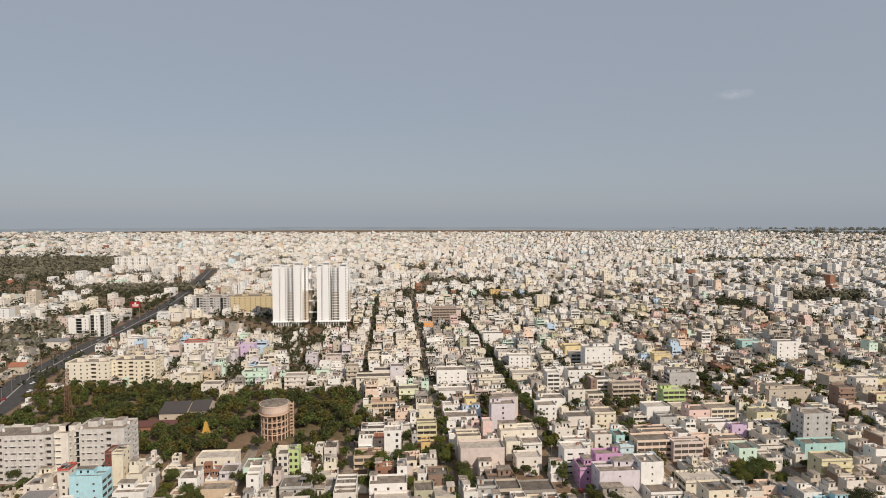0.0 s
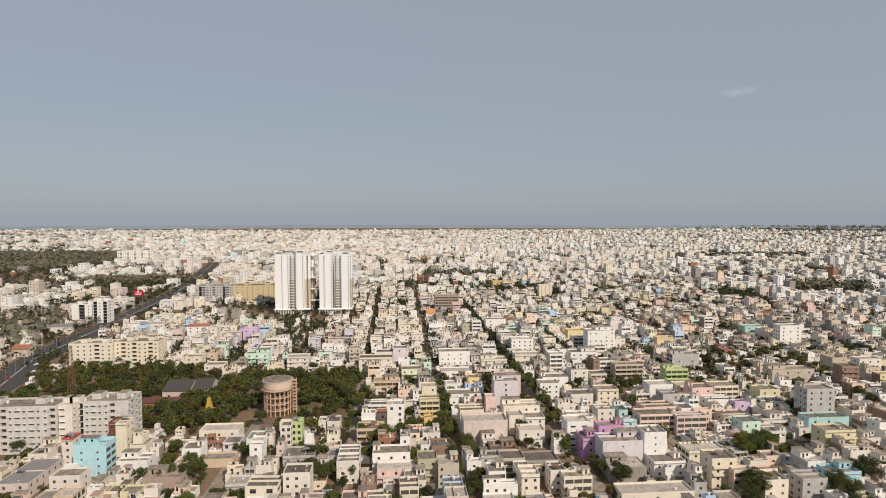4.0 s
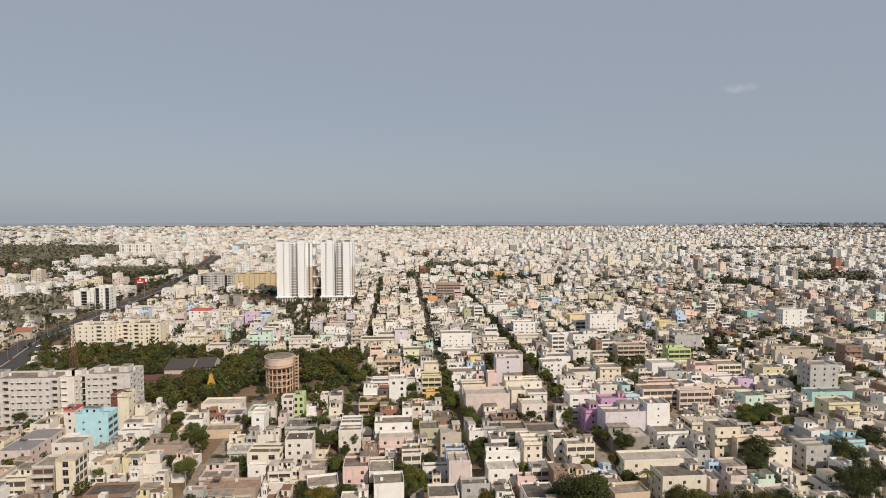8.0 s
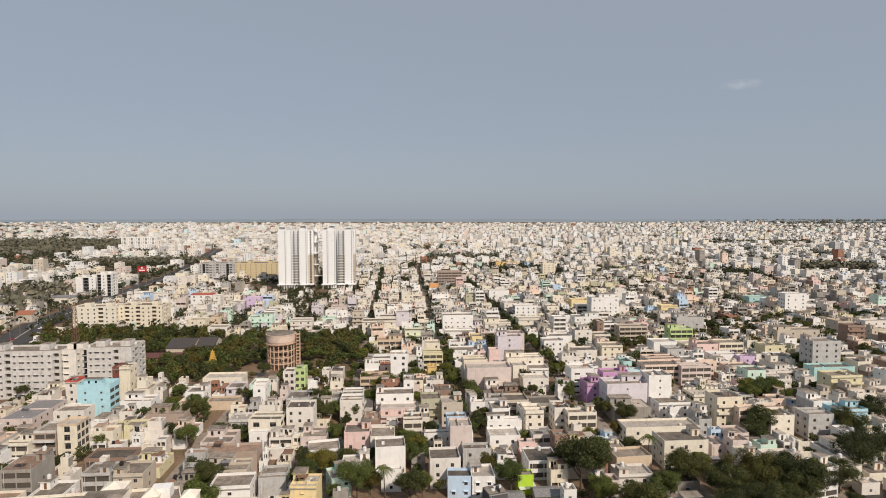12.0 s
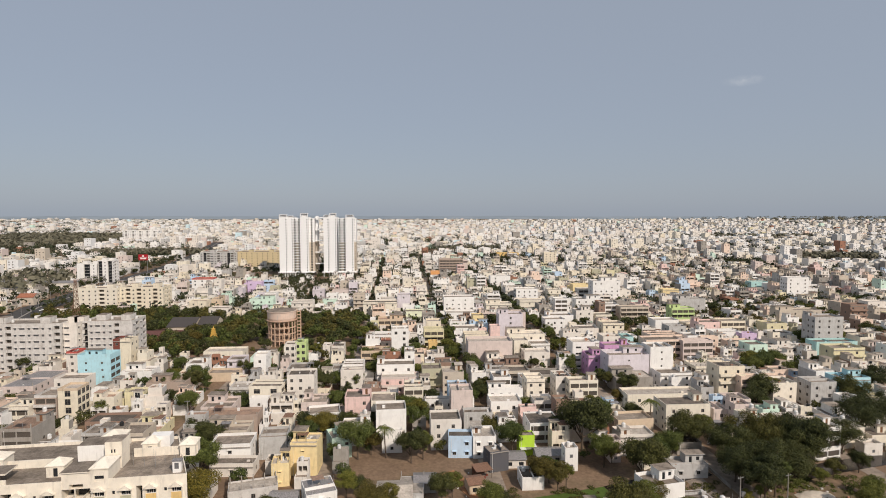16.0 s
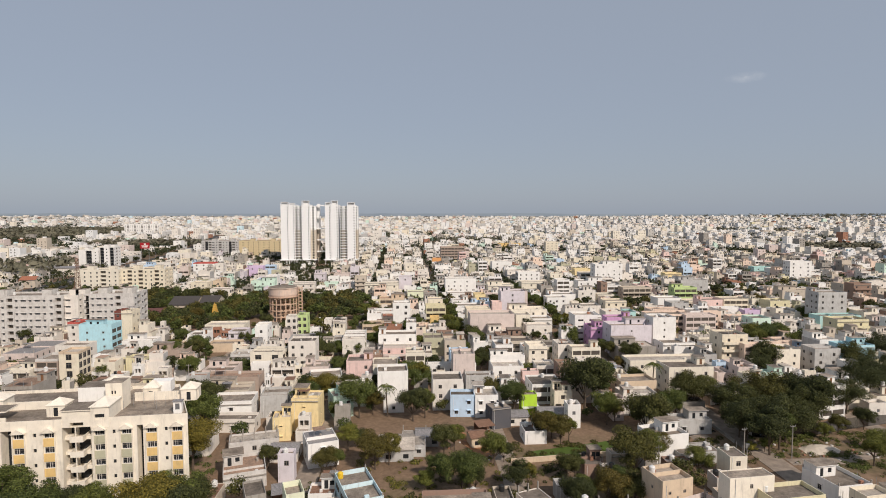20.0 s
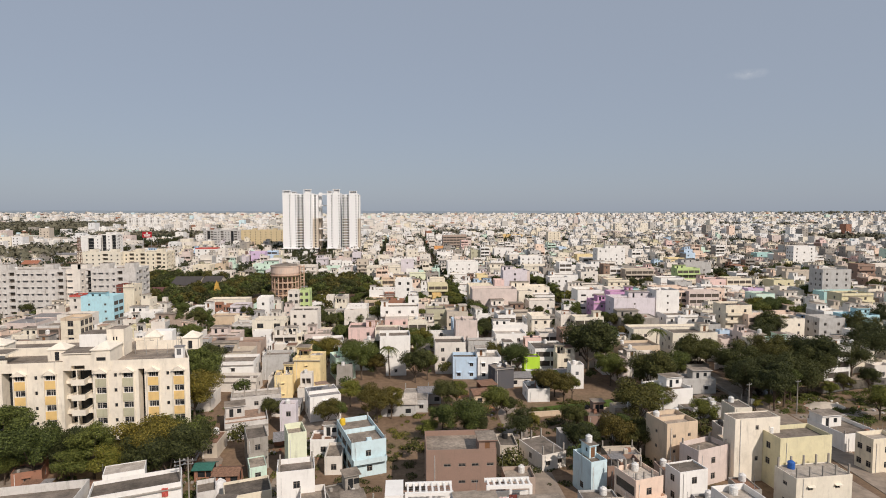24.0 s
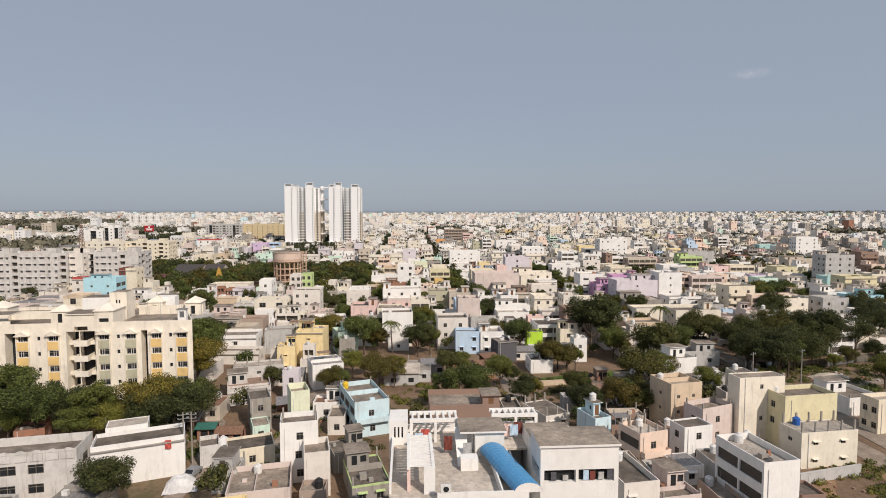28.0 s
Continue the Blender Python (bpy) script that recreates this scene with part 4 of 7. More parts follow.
house(149.0, 373.9, 20.1, 9.0, 3, "beige", front=4, balcony=(1,2))
house(173.3, 349.5, 15.3, 8.0, 4, "lime", front=3, balcony=(1,2,3))
house(196.2, 385.9, 20.2, 9.0, 4, "grey", front=2)
house(124.9, 278.7, 19.8, 10.0, 3, "peach", front=5)
house(177.7, 306.8, 16.3, 9.0, 2, "bright", front=0)
house(190.8, 301.0, 8.7, 6.0, 2, "violet", front=1)
house(142.8, 275.0, 16.1, 7.0, 3, "blush", front=2)
house(220.0, 282.9, 16.1, 10.0, 6, "grey", front=3, sides=3, head="lb")
house(208.4, 266.4, 22.0, 8.0, 3, "aqua", front=3)
house(198.0, 242.3, 15.4, 9.0, 4, "lemon", front=2, balcony=(1,2,3))
house(248.0, 351.2, 29.7, 10.0, 3, "beige", front=4)
house(282.8, 333.8, 11.5, 8.0, 5, "brown", front=3, balcony=(3,4))
house(318.0, 360.4, 16.2, 8.0, 4, "white", front=3)
house(320.8, 445.9, 19.1, 9.0, 6, "bright", front=3, sides=3)
house(216.2, 452.2, 14.3, 8.0, 3, "yellow", front=0)
house(317.6, 489.4, 16.9, 9.0, 3, "aqua", front=2)
house(156.4, 452.7, 20.3, 9.0, 5, "paleblue", front=3)
house(150.0, 494.9, 17.8, 9.0, 2, "yellow", front=2, rail=1.5)
house(41.5, 643.8, 27.5, 14.0, 6, "taupe", front=8, veranda="f")
house(-136.9, 502.0, 12.1, 9.0, 4, "violet", front=2)
house(-53.6, 96.4, 6.5, 4.0, 2, "bright", front=2, rail=0.1, size=(0.8,1.0), base=1.2, turn=20)
# further rows of houses that can be told apart
house(-12.5, 198.0, 8.7, 9.3, 3, "ivory", front=0, rail=0.5)
house(-22.2, 201.4, 9.2, 9.4, 3, "pink", front=2, sides=1, head="rb")
house(143.0, 204.7, 9.6, 9.0, 3, "pale_cream", front=2, sides=1, size=(0.9, 1.1))
house(7.1, 206.1, 18.6, 3.6, 2, "bright", front=3, skip=0.4, stubs=4)
house(16.4, 210.1, 7.6, 9.1, 3, "sky", front=1, tank="w")
house(-0.7, 211.4, 7.4, 9.1, 3, "ivory", front=2, sides=2, tank="w")
house(135.8, 214.1, 18.9, 4.0, 3, "peach", front=4, size=(0.7, 0.9), tank="w", skip=0.4)
house(65.0, 214.6, 11.6, 5.6, 3, "ivory", front=2, sides=3, head="rb")
house(32.7, 216.4, 13.9, 4.8, 2, "bright", front=4, skip=0.3, balcony=(1,))
house(48.4, 217.4, 7.4, 9.1, 3, "pale_cream", front=2, sides=2, rail=1.1)
house(129.0, 218.5, 11.0, 9.7, 4, "cream", front=2, sides=1, balcony=(2, 3))
house(-16.0, 220.5, 5.8, 8.9, 2, "brown", front=2, roof=ROOF_RED)
house(61.1, 220.6, 6.4, 9.0, 3, "white", front=1, sides=3, balcony=(1,))
house(35.6, 221.6, 7.2, 9.1, 3, "bright", front=2, head="rb")
house(89.2, 228.1, 16.2, 10.4, 2, "concrete", front=2, skip=0.6, rail=0.4)
house(15.6, 230.0, 8.8, 9.3, 3, "beige", front=3, head="rb")
house(110.1, 231.1, 14.3, 8.9, 2, "bright", front=3, tank="w", head="rb")
house(-10.2, 234.5, 16.0, 8.0, 2, "pink", front=3, balcony=(1,), trim="blush")
house(7.1, 235.4, 8.5, 9.3, 3, "moss", front=2, balcony=(1, 2), stubs=6, veranda="l")
house(90.2, 239.6, 18.5, 10.8, 4, "lilac", front=1, size=(0.8, 0.8), skip=0.3)
house(130.7, 240.0, 18.2, 10.7, 2, "ivory", front=3, sides=4, stubs=18, veranda="l", line=True)
house(44.4, 240.0, 10.4, 9.6, 2, "beige", front=3, stubs=4)
house(109.7, 240.4, 10.5, 9.6, 5, "bright", front=1, sides=1, size=(0.8, 0.9))
house(-12.5, 242.9, 16.6, 9.3, 3, "bright", front=3, balcony=(2,), head="lb")
house(35.8, 243.4, 8.4, 6.3, 2, "grey", front=2, head="lb")
house(56.2, 243.9, 15.1, 10.3, 1, "concrete", front=3, roof=ROOF_DARK)
house(-27.3, 244.3, 9.1, 9.4, 3, "bright", front=2, sides=1, skip=0.3)
house(-32.8, 248.8, 4.7, 8.7, 2, "grey", front=1)
house(41.3, 250.0, 11.8, 9.8, 2, "brown", front=3, roof=ROOF_DARK)
house(-0.3, 252.6, 4.6, 8.7, 4, "bright", front=1, sides=1)
house(14.3, 255.7, 9.5, 9.4, 2, "brown", front=2, roof=ROOF_DARK)
house(9.4, 257.7, 4.2, 8.6, 2, "bright", front=1, tank="k")
house(-100.4, 261.3, 8.5, 9.3, 2, "bright", front=2, head="rb")
house(171.6, 264.3, 9.5, 9.4, 3, "mint", front=2, sides=1, size=(0.9, 1.5))
house(-83.8, 267.2, 7.8, 9.2, 2, "lilac", front=2, size=(1.4, 1.6))
house(30.9, 268.7, 21.8, 11.3, 4, "blush", front=1, size=(0.8, 0.8), skip=0.5, rail=1.2)
house(188.5, 272.4, 13.9, 10.1, 2, "white", front=4, veranda="f")
house(87.2, 278.7, 12.5, 9.9, 3, "bright", front=3, sides=2, veranda="l")
house(-22.0, 279.5, 14.1, 10.1, 2, "sand", front=3, roof=ROOF_RED, balcony=(1,))
house(116.4, 280.3, 7.6, 5.9, 2, "paleblue", front=1)
house(172.4, 281.1, 14.5, 10.2, 2, "peach", front=2, balcony=(1,))
house(56.5, 283.3, 7.4, 9.1, 3, "ivory", front=1)
house(156.8, 283.6, 9.8, 3.2, 3, "peach", front=2)
house(31.0, 284.9, 12.4, 9.9, 4, "cream", front=2, skip=0.4)
house(151.0, 286.2, 7.0, 9.0, 3, "bright", front=1)
house(116.7, 286.6, 4.7, 8.7, 3, "aqua", front=1)
house(66.3, 288.1, 10.4, 9.6, 2, "bright", front=2)
house(105.6, 288.3, 9.3, 9.4, 3, "white", front=2)
house(131.7, 289.5, 17.8, 10.7, 3, "peach", front=4, balcony=(1, 2))
house(-38.0, 291.0, 6.4, 9.0, 2, "white", front=1)
house(12.7, 293.5, 4.8, 8.7, 2, "gold", front=1)
house(56.3, 297.9, 20.1, 11.0, 3, "pale_cream", front=4)
house(209.4, 300.5, 12.3, 9.8, 2, "bright", front=3)
house(-13.0, 301.9, 6.7, 9.0, 2, "peach", front=1, roof=TILE, rail=0.3)
house(152.4, 310.0, 10.2, 9.5, 3, "grey", front=2)
house(213.1, 312.2, 12.3, 9.9, 3, "lemon", front=2)
house(11.0, 312.2, 11.2, 9.7, 3, "lemon", front=2, balcony=(1, 2))
house(-20.5, 315.1, 13.0, 10.0, 2, "bright", front=3, roof=ROOF_DARK)
house(175.2, 319.4, 13.1, 10.0, 3, "pink", front=2, head="lb")
house(117.5, 321.2, 12.8, 9.9, 3, "cream", front=3)
house(190.3, 321.5, 15.4, 10.3, 3, "cream", front=4)
house(101.9, 323.7, 13.8, 10.1, 2, "white", front=3)
house(152.4, 327.6, 14.7, 10.2, 3, "bright", front=1)
house(28.9, 329.6, 19.4, 10.9, 2, "bright", front=4, head="rb")
house(173.5, 334.3, 11.4, 9.7, 2, "cream", front=2)
house(13.3, 336.1, 8.9, 9.3, 3, "cream", front=2, balcony=(1,))
house(86.5, 336.2, 12.1, 9.8, 3, "bright", front=3)
house(60.2, 344.3, 15.8, 10.4, 4, "blush", front=2, skip=0.6, stubs=6)
house(91.3, 348.6, 16.7, 10.5, 3, "bright", front=4, head="lb")
house(43.7, 352.1, 6.9, 9.0, 3, "yellow", front=1, balcony=(1, 2))
house(-17.0, 359.4, 16.3, 10.4, 2, "sand", front=4, roof=ROOF_RED)
house(36.4, 363.1, 7.5, 9.1, 2, "brown", front=2)
house(114.7, 364.1, 11.7, 9.8, 3, "white", front=2)
house(128.3, 364.1, 11.0, 9.6, 2, "ivory", front=3)
house(135.1, 378.1, 4.5, 8.7, 4, "brown", front=1)
house(28.6, 378.6, 21.0, 11.2, 2, "bright", front=4)
house(142.1, 384.9, 9.9, 9.5, 3, "bright", front=2)
house(1.3, 386.2, 13.7, 10.1, 2, "palelime", front=3, balcony=(1,))
house(17.2, 392.1, 5.2, 8.8, 3, "mint", front=1)
house(108.6, 394.4, 9.2, 9.4, 4, "bright", front=2, sides=2)
house(58.7, 394.9, 18.5, 10.8, 3, "ivory", front=3)
house(85.5, 406.8, 19.7, 10.9, 3, "ivory", front=4)
house(-138.7, 407.1, 13.6, 10.0, 2, "white", front=3)
house(29.2, 408.1, 22.6, 11.4, 4, "bright", front=5, size=(1.0, 1.0), skip=0.2)
house(129.1, 410.4, 20.6, 11.1, 3, "bright", front=4)
house(-82.0, 413.4, 15.4, 10.3, 3, "white", front=3, balcony=(1, 2))
house(-156.4, 418.8, 11.9, 9.8, 3, "cream", front=2)
house(-4.9, 422.3, 9.8, 9.5, 4, "lilac", front=1, skip=0.5)
house(-17.7, 423.4, 12.8, 9.9, 3, "white", front=2)
house(-38.1, 424.9, 8.5, 9.3, 4, "beige", front=2, balcony=(1, 2, 3))
house(-115.1, 426.0, 17.3, 8.4, 3, "mint", front=3, balcony=(1, 2))
house(-143.6, 428.3, 7.4, 9.1, 3, "sand", front=1)
house(-106.0, 434.8, 8.4, 9.3, 4, "bright", front=1)
house(152.7, 441.4, 22.7, 11.4, 6, "bright", front=5, size=(1.0, 1.2), skip=0.2)
house(90.5, 444.3, 17.7, 10.7, 4, "bright", front=4)
house(147.2, 460.8, 17.2, 10.6, 3, "white", front=3)
house(-59.2, 469.0, 12.5, 9.9, 3, "blush", front=2)
house(-76.2, 474.1, 9.3, 9.4, 3, "lilac", front=2)
house(149.7, 485.1, 16.0, 10.4, 3, "yellow", front=0, rail=1.4)
house(-163.0, 494.7, 6.1, 8.9, 5, "white", front=1)
house(-150.7, 498.9, 12.4, 9.9, 3, "white", front=3)
house(-184.5, 502.1, 18.1, 10.7, 5, "bright", front=3, trim="red", size=(1.2, 1.4))
house(-143.7, 515.5, 10.9, 9.6, 3, "violet", front=2)
house(-231.0, 530.0, 16.4, 10.5, 4, "white", front=3, head="rb")
house(83.2, 531.1, 19.3, 10.9, 4, "bright", front=2, skip=0.5)
house(-248.1, 538.2, 12.5, 9.9, 4, "bright", front=2)
house(29.6, 602.1, 11.0, 9.7, 3, "orange", front=2)
house(187.1, 733.6, 16.9, 10.5, 6, "cream", front=3)
house(289.6, 753.9, 29.1, 12.4, 2, "bright", front=3, roof=TIN, rail=0.3)
house(145.7, 858.3, 33.7, 13.1, 3, "gold", front=6)
house(-125.2, 207.6, 6.8, 8.0, 4, "cream", front=1, size=(2.0, 2.2), skip=0, trim="sand", sides=3)
house(-66.7, 248.9, 5.4, 3.8, 4, "bright", front=1, sides=1)
house(-70.3, 225.2, 8.2, 8.0, 2, "oldwhite", front=2)
house(-89.6, 256.3, 13.7, 8.0, 1, "sand", front=0)
house(-113.4, 275.8, 11.9, 8.0, 1, "pale_cream", front=1)
house(-70.5, 194.2, 19.0, 8.0, 2, "taupe", front=3, roof=ROOF_RED, skip=0.5)
house(109.1, 187.5, 5.9, 8.0, 2, "blush", front=1)
house(120.9, 196.7, 7.9, 8.0, 2, "blush", front=1, balcony=(1,))
house(176.4, 240.1, 10.9, 8.0, 1, "white", front=2)
house(117.5, 211.3, 5.2, 8.0, 2, "grey", front=1, roof=ROOF_DARK)

# ---- one-off buildings and works ----


def free_spot(x, y):
    return not any(a < x < c and b < y < d for a, b, c, d in FOOTPRINTS)


def hip_roof(s, mat, x0, y0, x1, y1, z, h):
    a, b, c, d, e = (x0, y0, z), (x1, y0, z), (x1, y1, z), (x0, y1, z), ((x0 + x1) / 2, (y0 + y1) / 2, z + h)
    for p, q in ((a, b), (b, c), (c, d), (d, a)):
        s.face(mat, p, q, e)
    return s.face(mat, d, c, b, a)


def apartment_block():
    """The cream block behind the row of trees: two wings, a balcony recess and a stair tower between them, yellow window bays."""
    top = empty("apartment_block", pose(-47.4, 119.9, 0, 0, 0, 4.5), "cream six-storey apartment block with yellow panelled window bays", "apartment block")
    FOOTPRINTS.append((-118, 112, -47, 146))
    fh, n, z0 = 3.2, 6, 1.0
    h = z0 + fh * n + 0.8
    cream = WALL["pale_cream"]
    bay_w = 2.35
    # wings: (left, right, bays (at, panel paint), slots, small windows)
    wings = [(-19.1, 0.0, [(-18.4, "moss"), (-13.2, "moss"), (-8.2, "gold"), (-3.1, "gold")], [(-10.2, 1.2)], (-15.0, -4.7)),
             (-62.0, -24.7, [(-33.8, "gold"), (-28.1, "gold"), (-46.0, "gold"), (-40.3, "gold"), (-58.2, "gold"), (-52.5, "gold")], [(-36.2, 2.0), (-48.4, 2.0)], (-30.2, -42.4, -54.6))]
    for a, b, bays, slots, small in wings:
        s = Shape()
        cuts = sorted([(at, w, "slot") for at, w in slots])
        x = a
        runs = []
        for at, w, _ in cuts:
            runs.append((x, at))
            x = at + w
        runs.append((x, b))
        for p, q in runs:
            rows = [(z0, [])]
            for k in range(n):
                holes = [(m - p, bay_w * 0.8, 1.0, 1.25) for m, _ in bays if p < m < q - bay_w * 0.8] + [(m - p, 0.6, 1.25, 0.8) for m in small if p < m < q - 0.6]
                holes = [o for i, o in enumerate(sorted(holes)) if i == 0 or o[0] > sorted(holes)[i - 1][0] + sorted(holes)[i - 1][1]]
                rows.append((fh, holes))
            rows.append((0.8, []))
            s.facade(cream, (p, 0), (1, 0), q - p, 0, rows, 0.25)
        # a near-black sheet closes each slot, its shade put in as colour
        for at, w, _ in cuts:
            s.face(DARK, (at, 2.5, 0), (at + w, 2.5, 0), (at + w, 2.5, h - 1.2), (at, 2.5, h - 1.2))
            s.face(cream, (at, 0, 0), (at, 2.5, 0), (at, 2.5, h), (at, 0, h)).face(cream, (at + w, 2.5, 0), (at + w, 0, 0), (at + w, 0, h), (at + w, 2.5, h))
            s.face(cream, (at, 0, h - 1.2), (at + w, 0, h - 1.2), (at + w, 0, h), (at, 0, h))
        side = [(z0, [])] + [(fh, [(4.0, 1.2, 1.0, 1.25), (10.0, 1.2, 1.0, 1.25), (16.0, 1.2, 1.0, 1.25)]) for _ in range(n)] + [(0.8, [])]
        c = b - 8.0 if b == 0.0 else b  # the free end runs back at a slant
        long = math.hypot(c - b, 22)
        s.facade(cream, (b, 0), ((c - b) / long, 22 / long), long, 0, side).facade(cream, (c, 22), (-1, 0), c - a, 0, [(h, [])]).facade(cream, (a, 22), (0, -1), 22, 0, side)
        part("wing_wall", s, top)
        part("roof", Shape().face(ROOF, (a, 0, h + 0.03), (b, 0, h + 0.03), (c, 22, h + 0.03), (a, 22, h + 0.03)), top)
        part("parapet", Shape().rail(cream, [(a, 0), (b, 0), (c, 22), (a, 22)], [(a + 0.18, 0.18), (b - 0.2, 0.18), (c - 0.2, 21.82), (a + 0.18, 21.82)], h, h + 0.75), top)
        for m, paint in bays:
            for k in range(n):
                z = z0 + k * fh
                part("window", window_mesh(bay_w * 0.8, 1.25), top, at=pose(m, 0.22, z + 1.0, 90))
                grille = part("window_grille", Shape().box(BARS, m, 0.02, z + 1.0, m + bay_w * 0.8, 0.07, z + 1.12), top, "white painted window grille")
                for q in range(4):
                    part("bar", Shape().box(BARS, m + 0.08 + q * 0.42, 0.02, z + 1.12, m + 0.15 + q * 0.42, 0.06, z + (1.3 + 0.9 * ((q * 7 + k * 3 + int(m)) % 3 > 0))), grille)
                part("bay_panel", Shape().box(WALL[paint], m - 0.12, -0.12, z + 2.3 - fh + 0.12 if k else 0.1, m + bay_w * 0.8 + 0.12, -0.003, z + 0.95), top, "painted panel below a window")
            a0, a1, zh = m - 0.45, m + bay_w * 0.8 + 0.45, h - 1.75
            hood = Shape()
            for p, q in (((a0, zh), ((a0 + a1) / 2, zh + 0.95)), (((a0 + a1) / 2, zh + 0.95), (a1, zh))):
                hood.face(cream, (p[0], -0.75, p[1] + 0.12), (q[0], -0.75, q[1] + 0.12), (q[0], -0.003, q[1] + 0.12), (p[0], -0.003, p[1] + 0.12))
                hood.face(cream, (p[0], -0.75, p[1] - 0.04), (p[0], -0.003, p[1] - 0.04), (q[0], -0.003, q[1] - 0.04), (q[0], -0.75, q[1] - 0.04))
                hood.face(cream, (p[0], -0.75, p[1] - 0.04), (q[0], -0.75, q[1] - 0.04), (q[0], -0.75, q[1] + 0.12), (p[0], -0.75, p[1] + 0.12))
            hood.face(cream, (a0 + 0.15, -0.72, zh - 0.02), (a1 - 0.15, -0.72, zh - 0.02), ((a0 + a1) / 2, -0.72, zh + 0.9))
            part("bay_hood", hood, top)
            part("bay_rib", Shape().box(cream, m - 0.3, -0.3, 0, m - 0.14, -0.003, h - 1.78), top)
            part("bay_rib", Shape().box(cream, m + bay_w * 0.8 + 0.14, -0.3, 0, m + bay_w * 0.8 + 0.3, -0.003, h - 1.78), top)
    # balcony recess between the wings, an upper room over it and the stair tower
    x0, x1 = -24.7, -19.1
    # wide near-black openings darken the back wall, painting the recess shade
    s = Shape().facade(cream, (x0, 3.2), (1, 0), x1 - x0, 0, [(z0, [])] + [(fh, [(0.15, 1.2, 0.1, 2.6), (1.7, 2.3, 0.1, 2.6), (4.3, 1.1, 0.1, 2.6)]) for _ in range(n)] + [(0.8, [])], 0.4)
    s.face(ROOF, (x0, 3.2, h), (x1, 3.2, h), (x1, 22, h), (x0, 22, h))
    part("recess_wall", s, top)
    for k in range(1, n):
        z = z0 + k * fh
        b = Shape().box(cream, -23.2, -0.25, z - 0.2, -20.6, 3.19, z).box(cream, -23.2, -0.25, z, -20.6, -0.1, z + 1.05)
        b.box(cream, -23.2, -0.1, z, -23.05, 3.19, z + 1.05).box(cream, -20.75, -0.1, z, -20.6, 3.19, z + 1.05).box(cream, -22.2, -0.1, z + 1.05, -22.0, 0.1, z + fh - 0.2)
        part("balcony", b, top)
        part("side_shelf", Shape().box(cream, -24.69, 1.2, z - 0.15, -23.25, 3.19, z + 0.6).box(cream, -20.55, 1.2, z - 0.15, -19.11, 3.19, z + 0.6), top)
    u = Shape().facade(cream, (x0, 0.1), (1, 0), x1 - x0, h - 1.1, [(1.1, [(1.5, 2.6, 0.0, 1.0)]), (2.4, [])], 1.5, INNER_SHADE).facade(cream, (x1, 0.1), (0, 1), 5, h - 1.1, [(3.5, [])])
    part("upper_room", u.facade(cream, (x1, 5.1), (-1, 0), x1 - x0, h - 1.1, [(3.5, [])]).facade(cream, (x0, 5.1), (0, -1), 5, h - 1.1, [(3.5, [])]).box(cream, x0 - 0.2, -0.2, h + 2.4, x1 + 0.2, 5.3, h + 2.6, ROOF), top)
    t = Shape().facade(cream, (-19.1, -0.12), (1, 0), 3.6, h - 1.3, [(1.3, []), (3.0, [(0.8, 1.9, 0.35, 1.2)])], 0.3).facade(cream, (-15.5, -0.12), (0, 1), 6.0, h - 1.3, [(4.3, [])])
    t.facade(cream, (-15.5, 5.88), (-1, 0), 3.6, h - 1.3, [(4.3, [])]).facade(cream, (-19.1, 5.88), (0, -1), 6.0, h - 1.3, [(4.3, [])]).box(cream, -19.3, -0.35, h + 3.0, -15.3, 6.1, h + 3.2)
    part("stair_tower", t, top)
    part("tower_roof", hip_roof(Shape(), cream, -19.3, -0.35, -15.3, 6.1, h + 3.2, 1.3), top)
    part("tall_shaft", Shape().facade(cream, (-18.8, 6.5), (1, 0), 3.4, h, [(6.0, [(1.2, 0.35, 3.6, 0.8), (1.8, 0.35, 3.6, 0.8)])]).box(cream, -18.8, 6.7, h, -15.4, 11, h + 6.0, ROOF), top)
    # roof-top rooms under small hipped caps, a white tank room and a blank wall of the block behind
    for x, y, w, d, z in ((-4.6, 11, 3.4, 4, 2.6), (-29.5, 4.0, 3.6, 3.5, 2.4), (-13.5, 13, 3.4, 4, 2.6), (-44, 8, 4, 4, 2.8), (-24, 16, 5, 5, 3.2)):
        r = Shape().facade(cream, (x, y), (1, 0), w, h, [(z, [(w / 2 - 0.45, 0.9, 0.1, 1.9)])]).facade(cream, (x + w, y), (0, 1), d, h, [(z, [])]).facade(
            cream, (x + w, y + d), (-1, 0), w, h, [(z, [])]).facade(cream, (x, y + d), (0, -1), d, h, [(z, [])])
        r.box(cream, x - 0.2, y - 0.2, h + z, x + w + 0.2, y + d + 0.2, h + z + 0.15)
        room = part("roof_room", r, top)
        part("hipped_cap", hip_roof(Shape(), cream, x - 0.2, y - 0.2, x + w + 0.2, y + d + 0.2, h + z + 0.15, 1.3), room)
    part("lift_room", Shape().box(WALL["bright"], -25.5, 9, h, -18.9, 14, h + 4.6, ROOF), top)
    part("white_tank_room", Shape().box(WALL["bright"], -12.5, 15, h + 1.0, -8, 18, h + 3.6).box(WALL["concrete"], -12, 15.5, h, -8.5, 17.5, h + 1.0), top)
    part("water_tank", tank_mesh(TANK_WHITE), top, at=pose(-3.5, 4, h + 0.03))
    part("wing_canopy", Shape().box(cream, -41, 1.5, h + 2.2, -36, 6, h + 2.5, ROOF).box(cream, -41, 1.5, h, -36, 1.8, h + 1.1), top)
    part("back_wall", Shape().box(cream, -15, 12.2, h, -1.0, 12.5, h + 2.0).box(cream, -60, 9.5, h, -27, 9.8, h + 1.8), top)
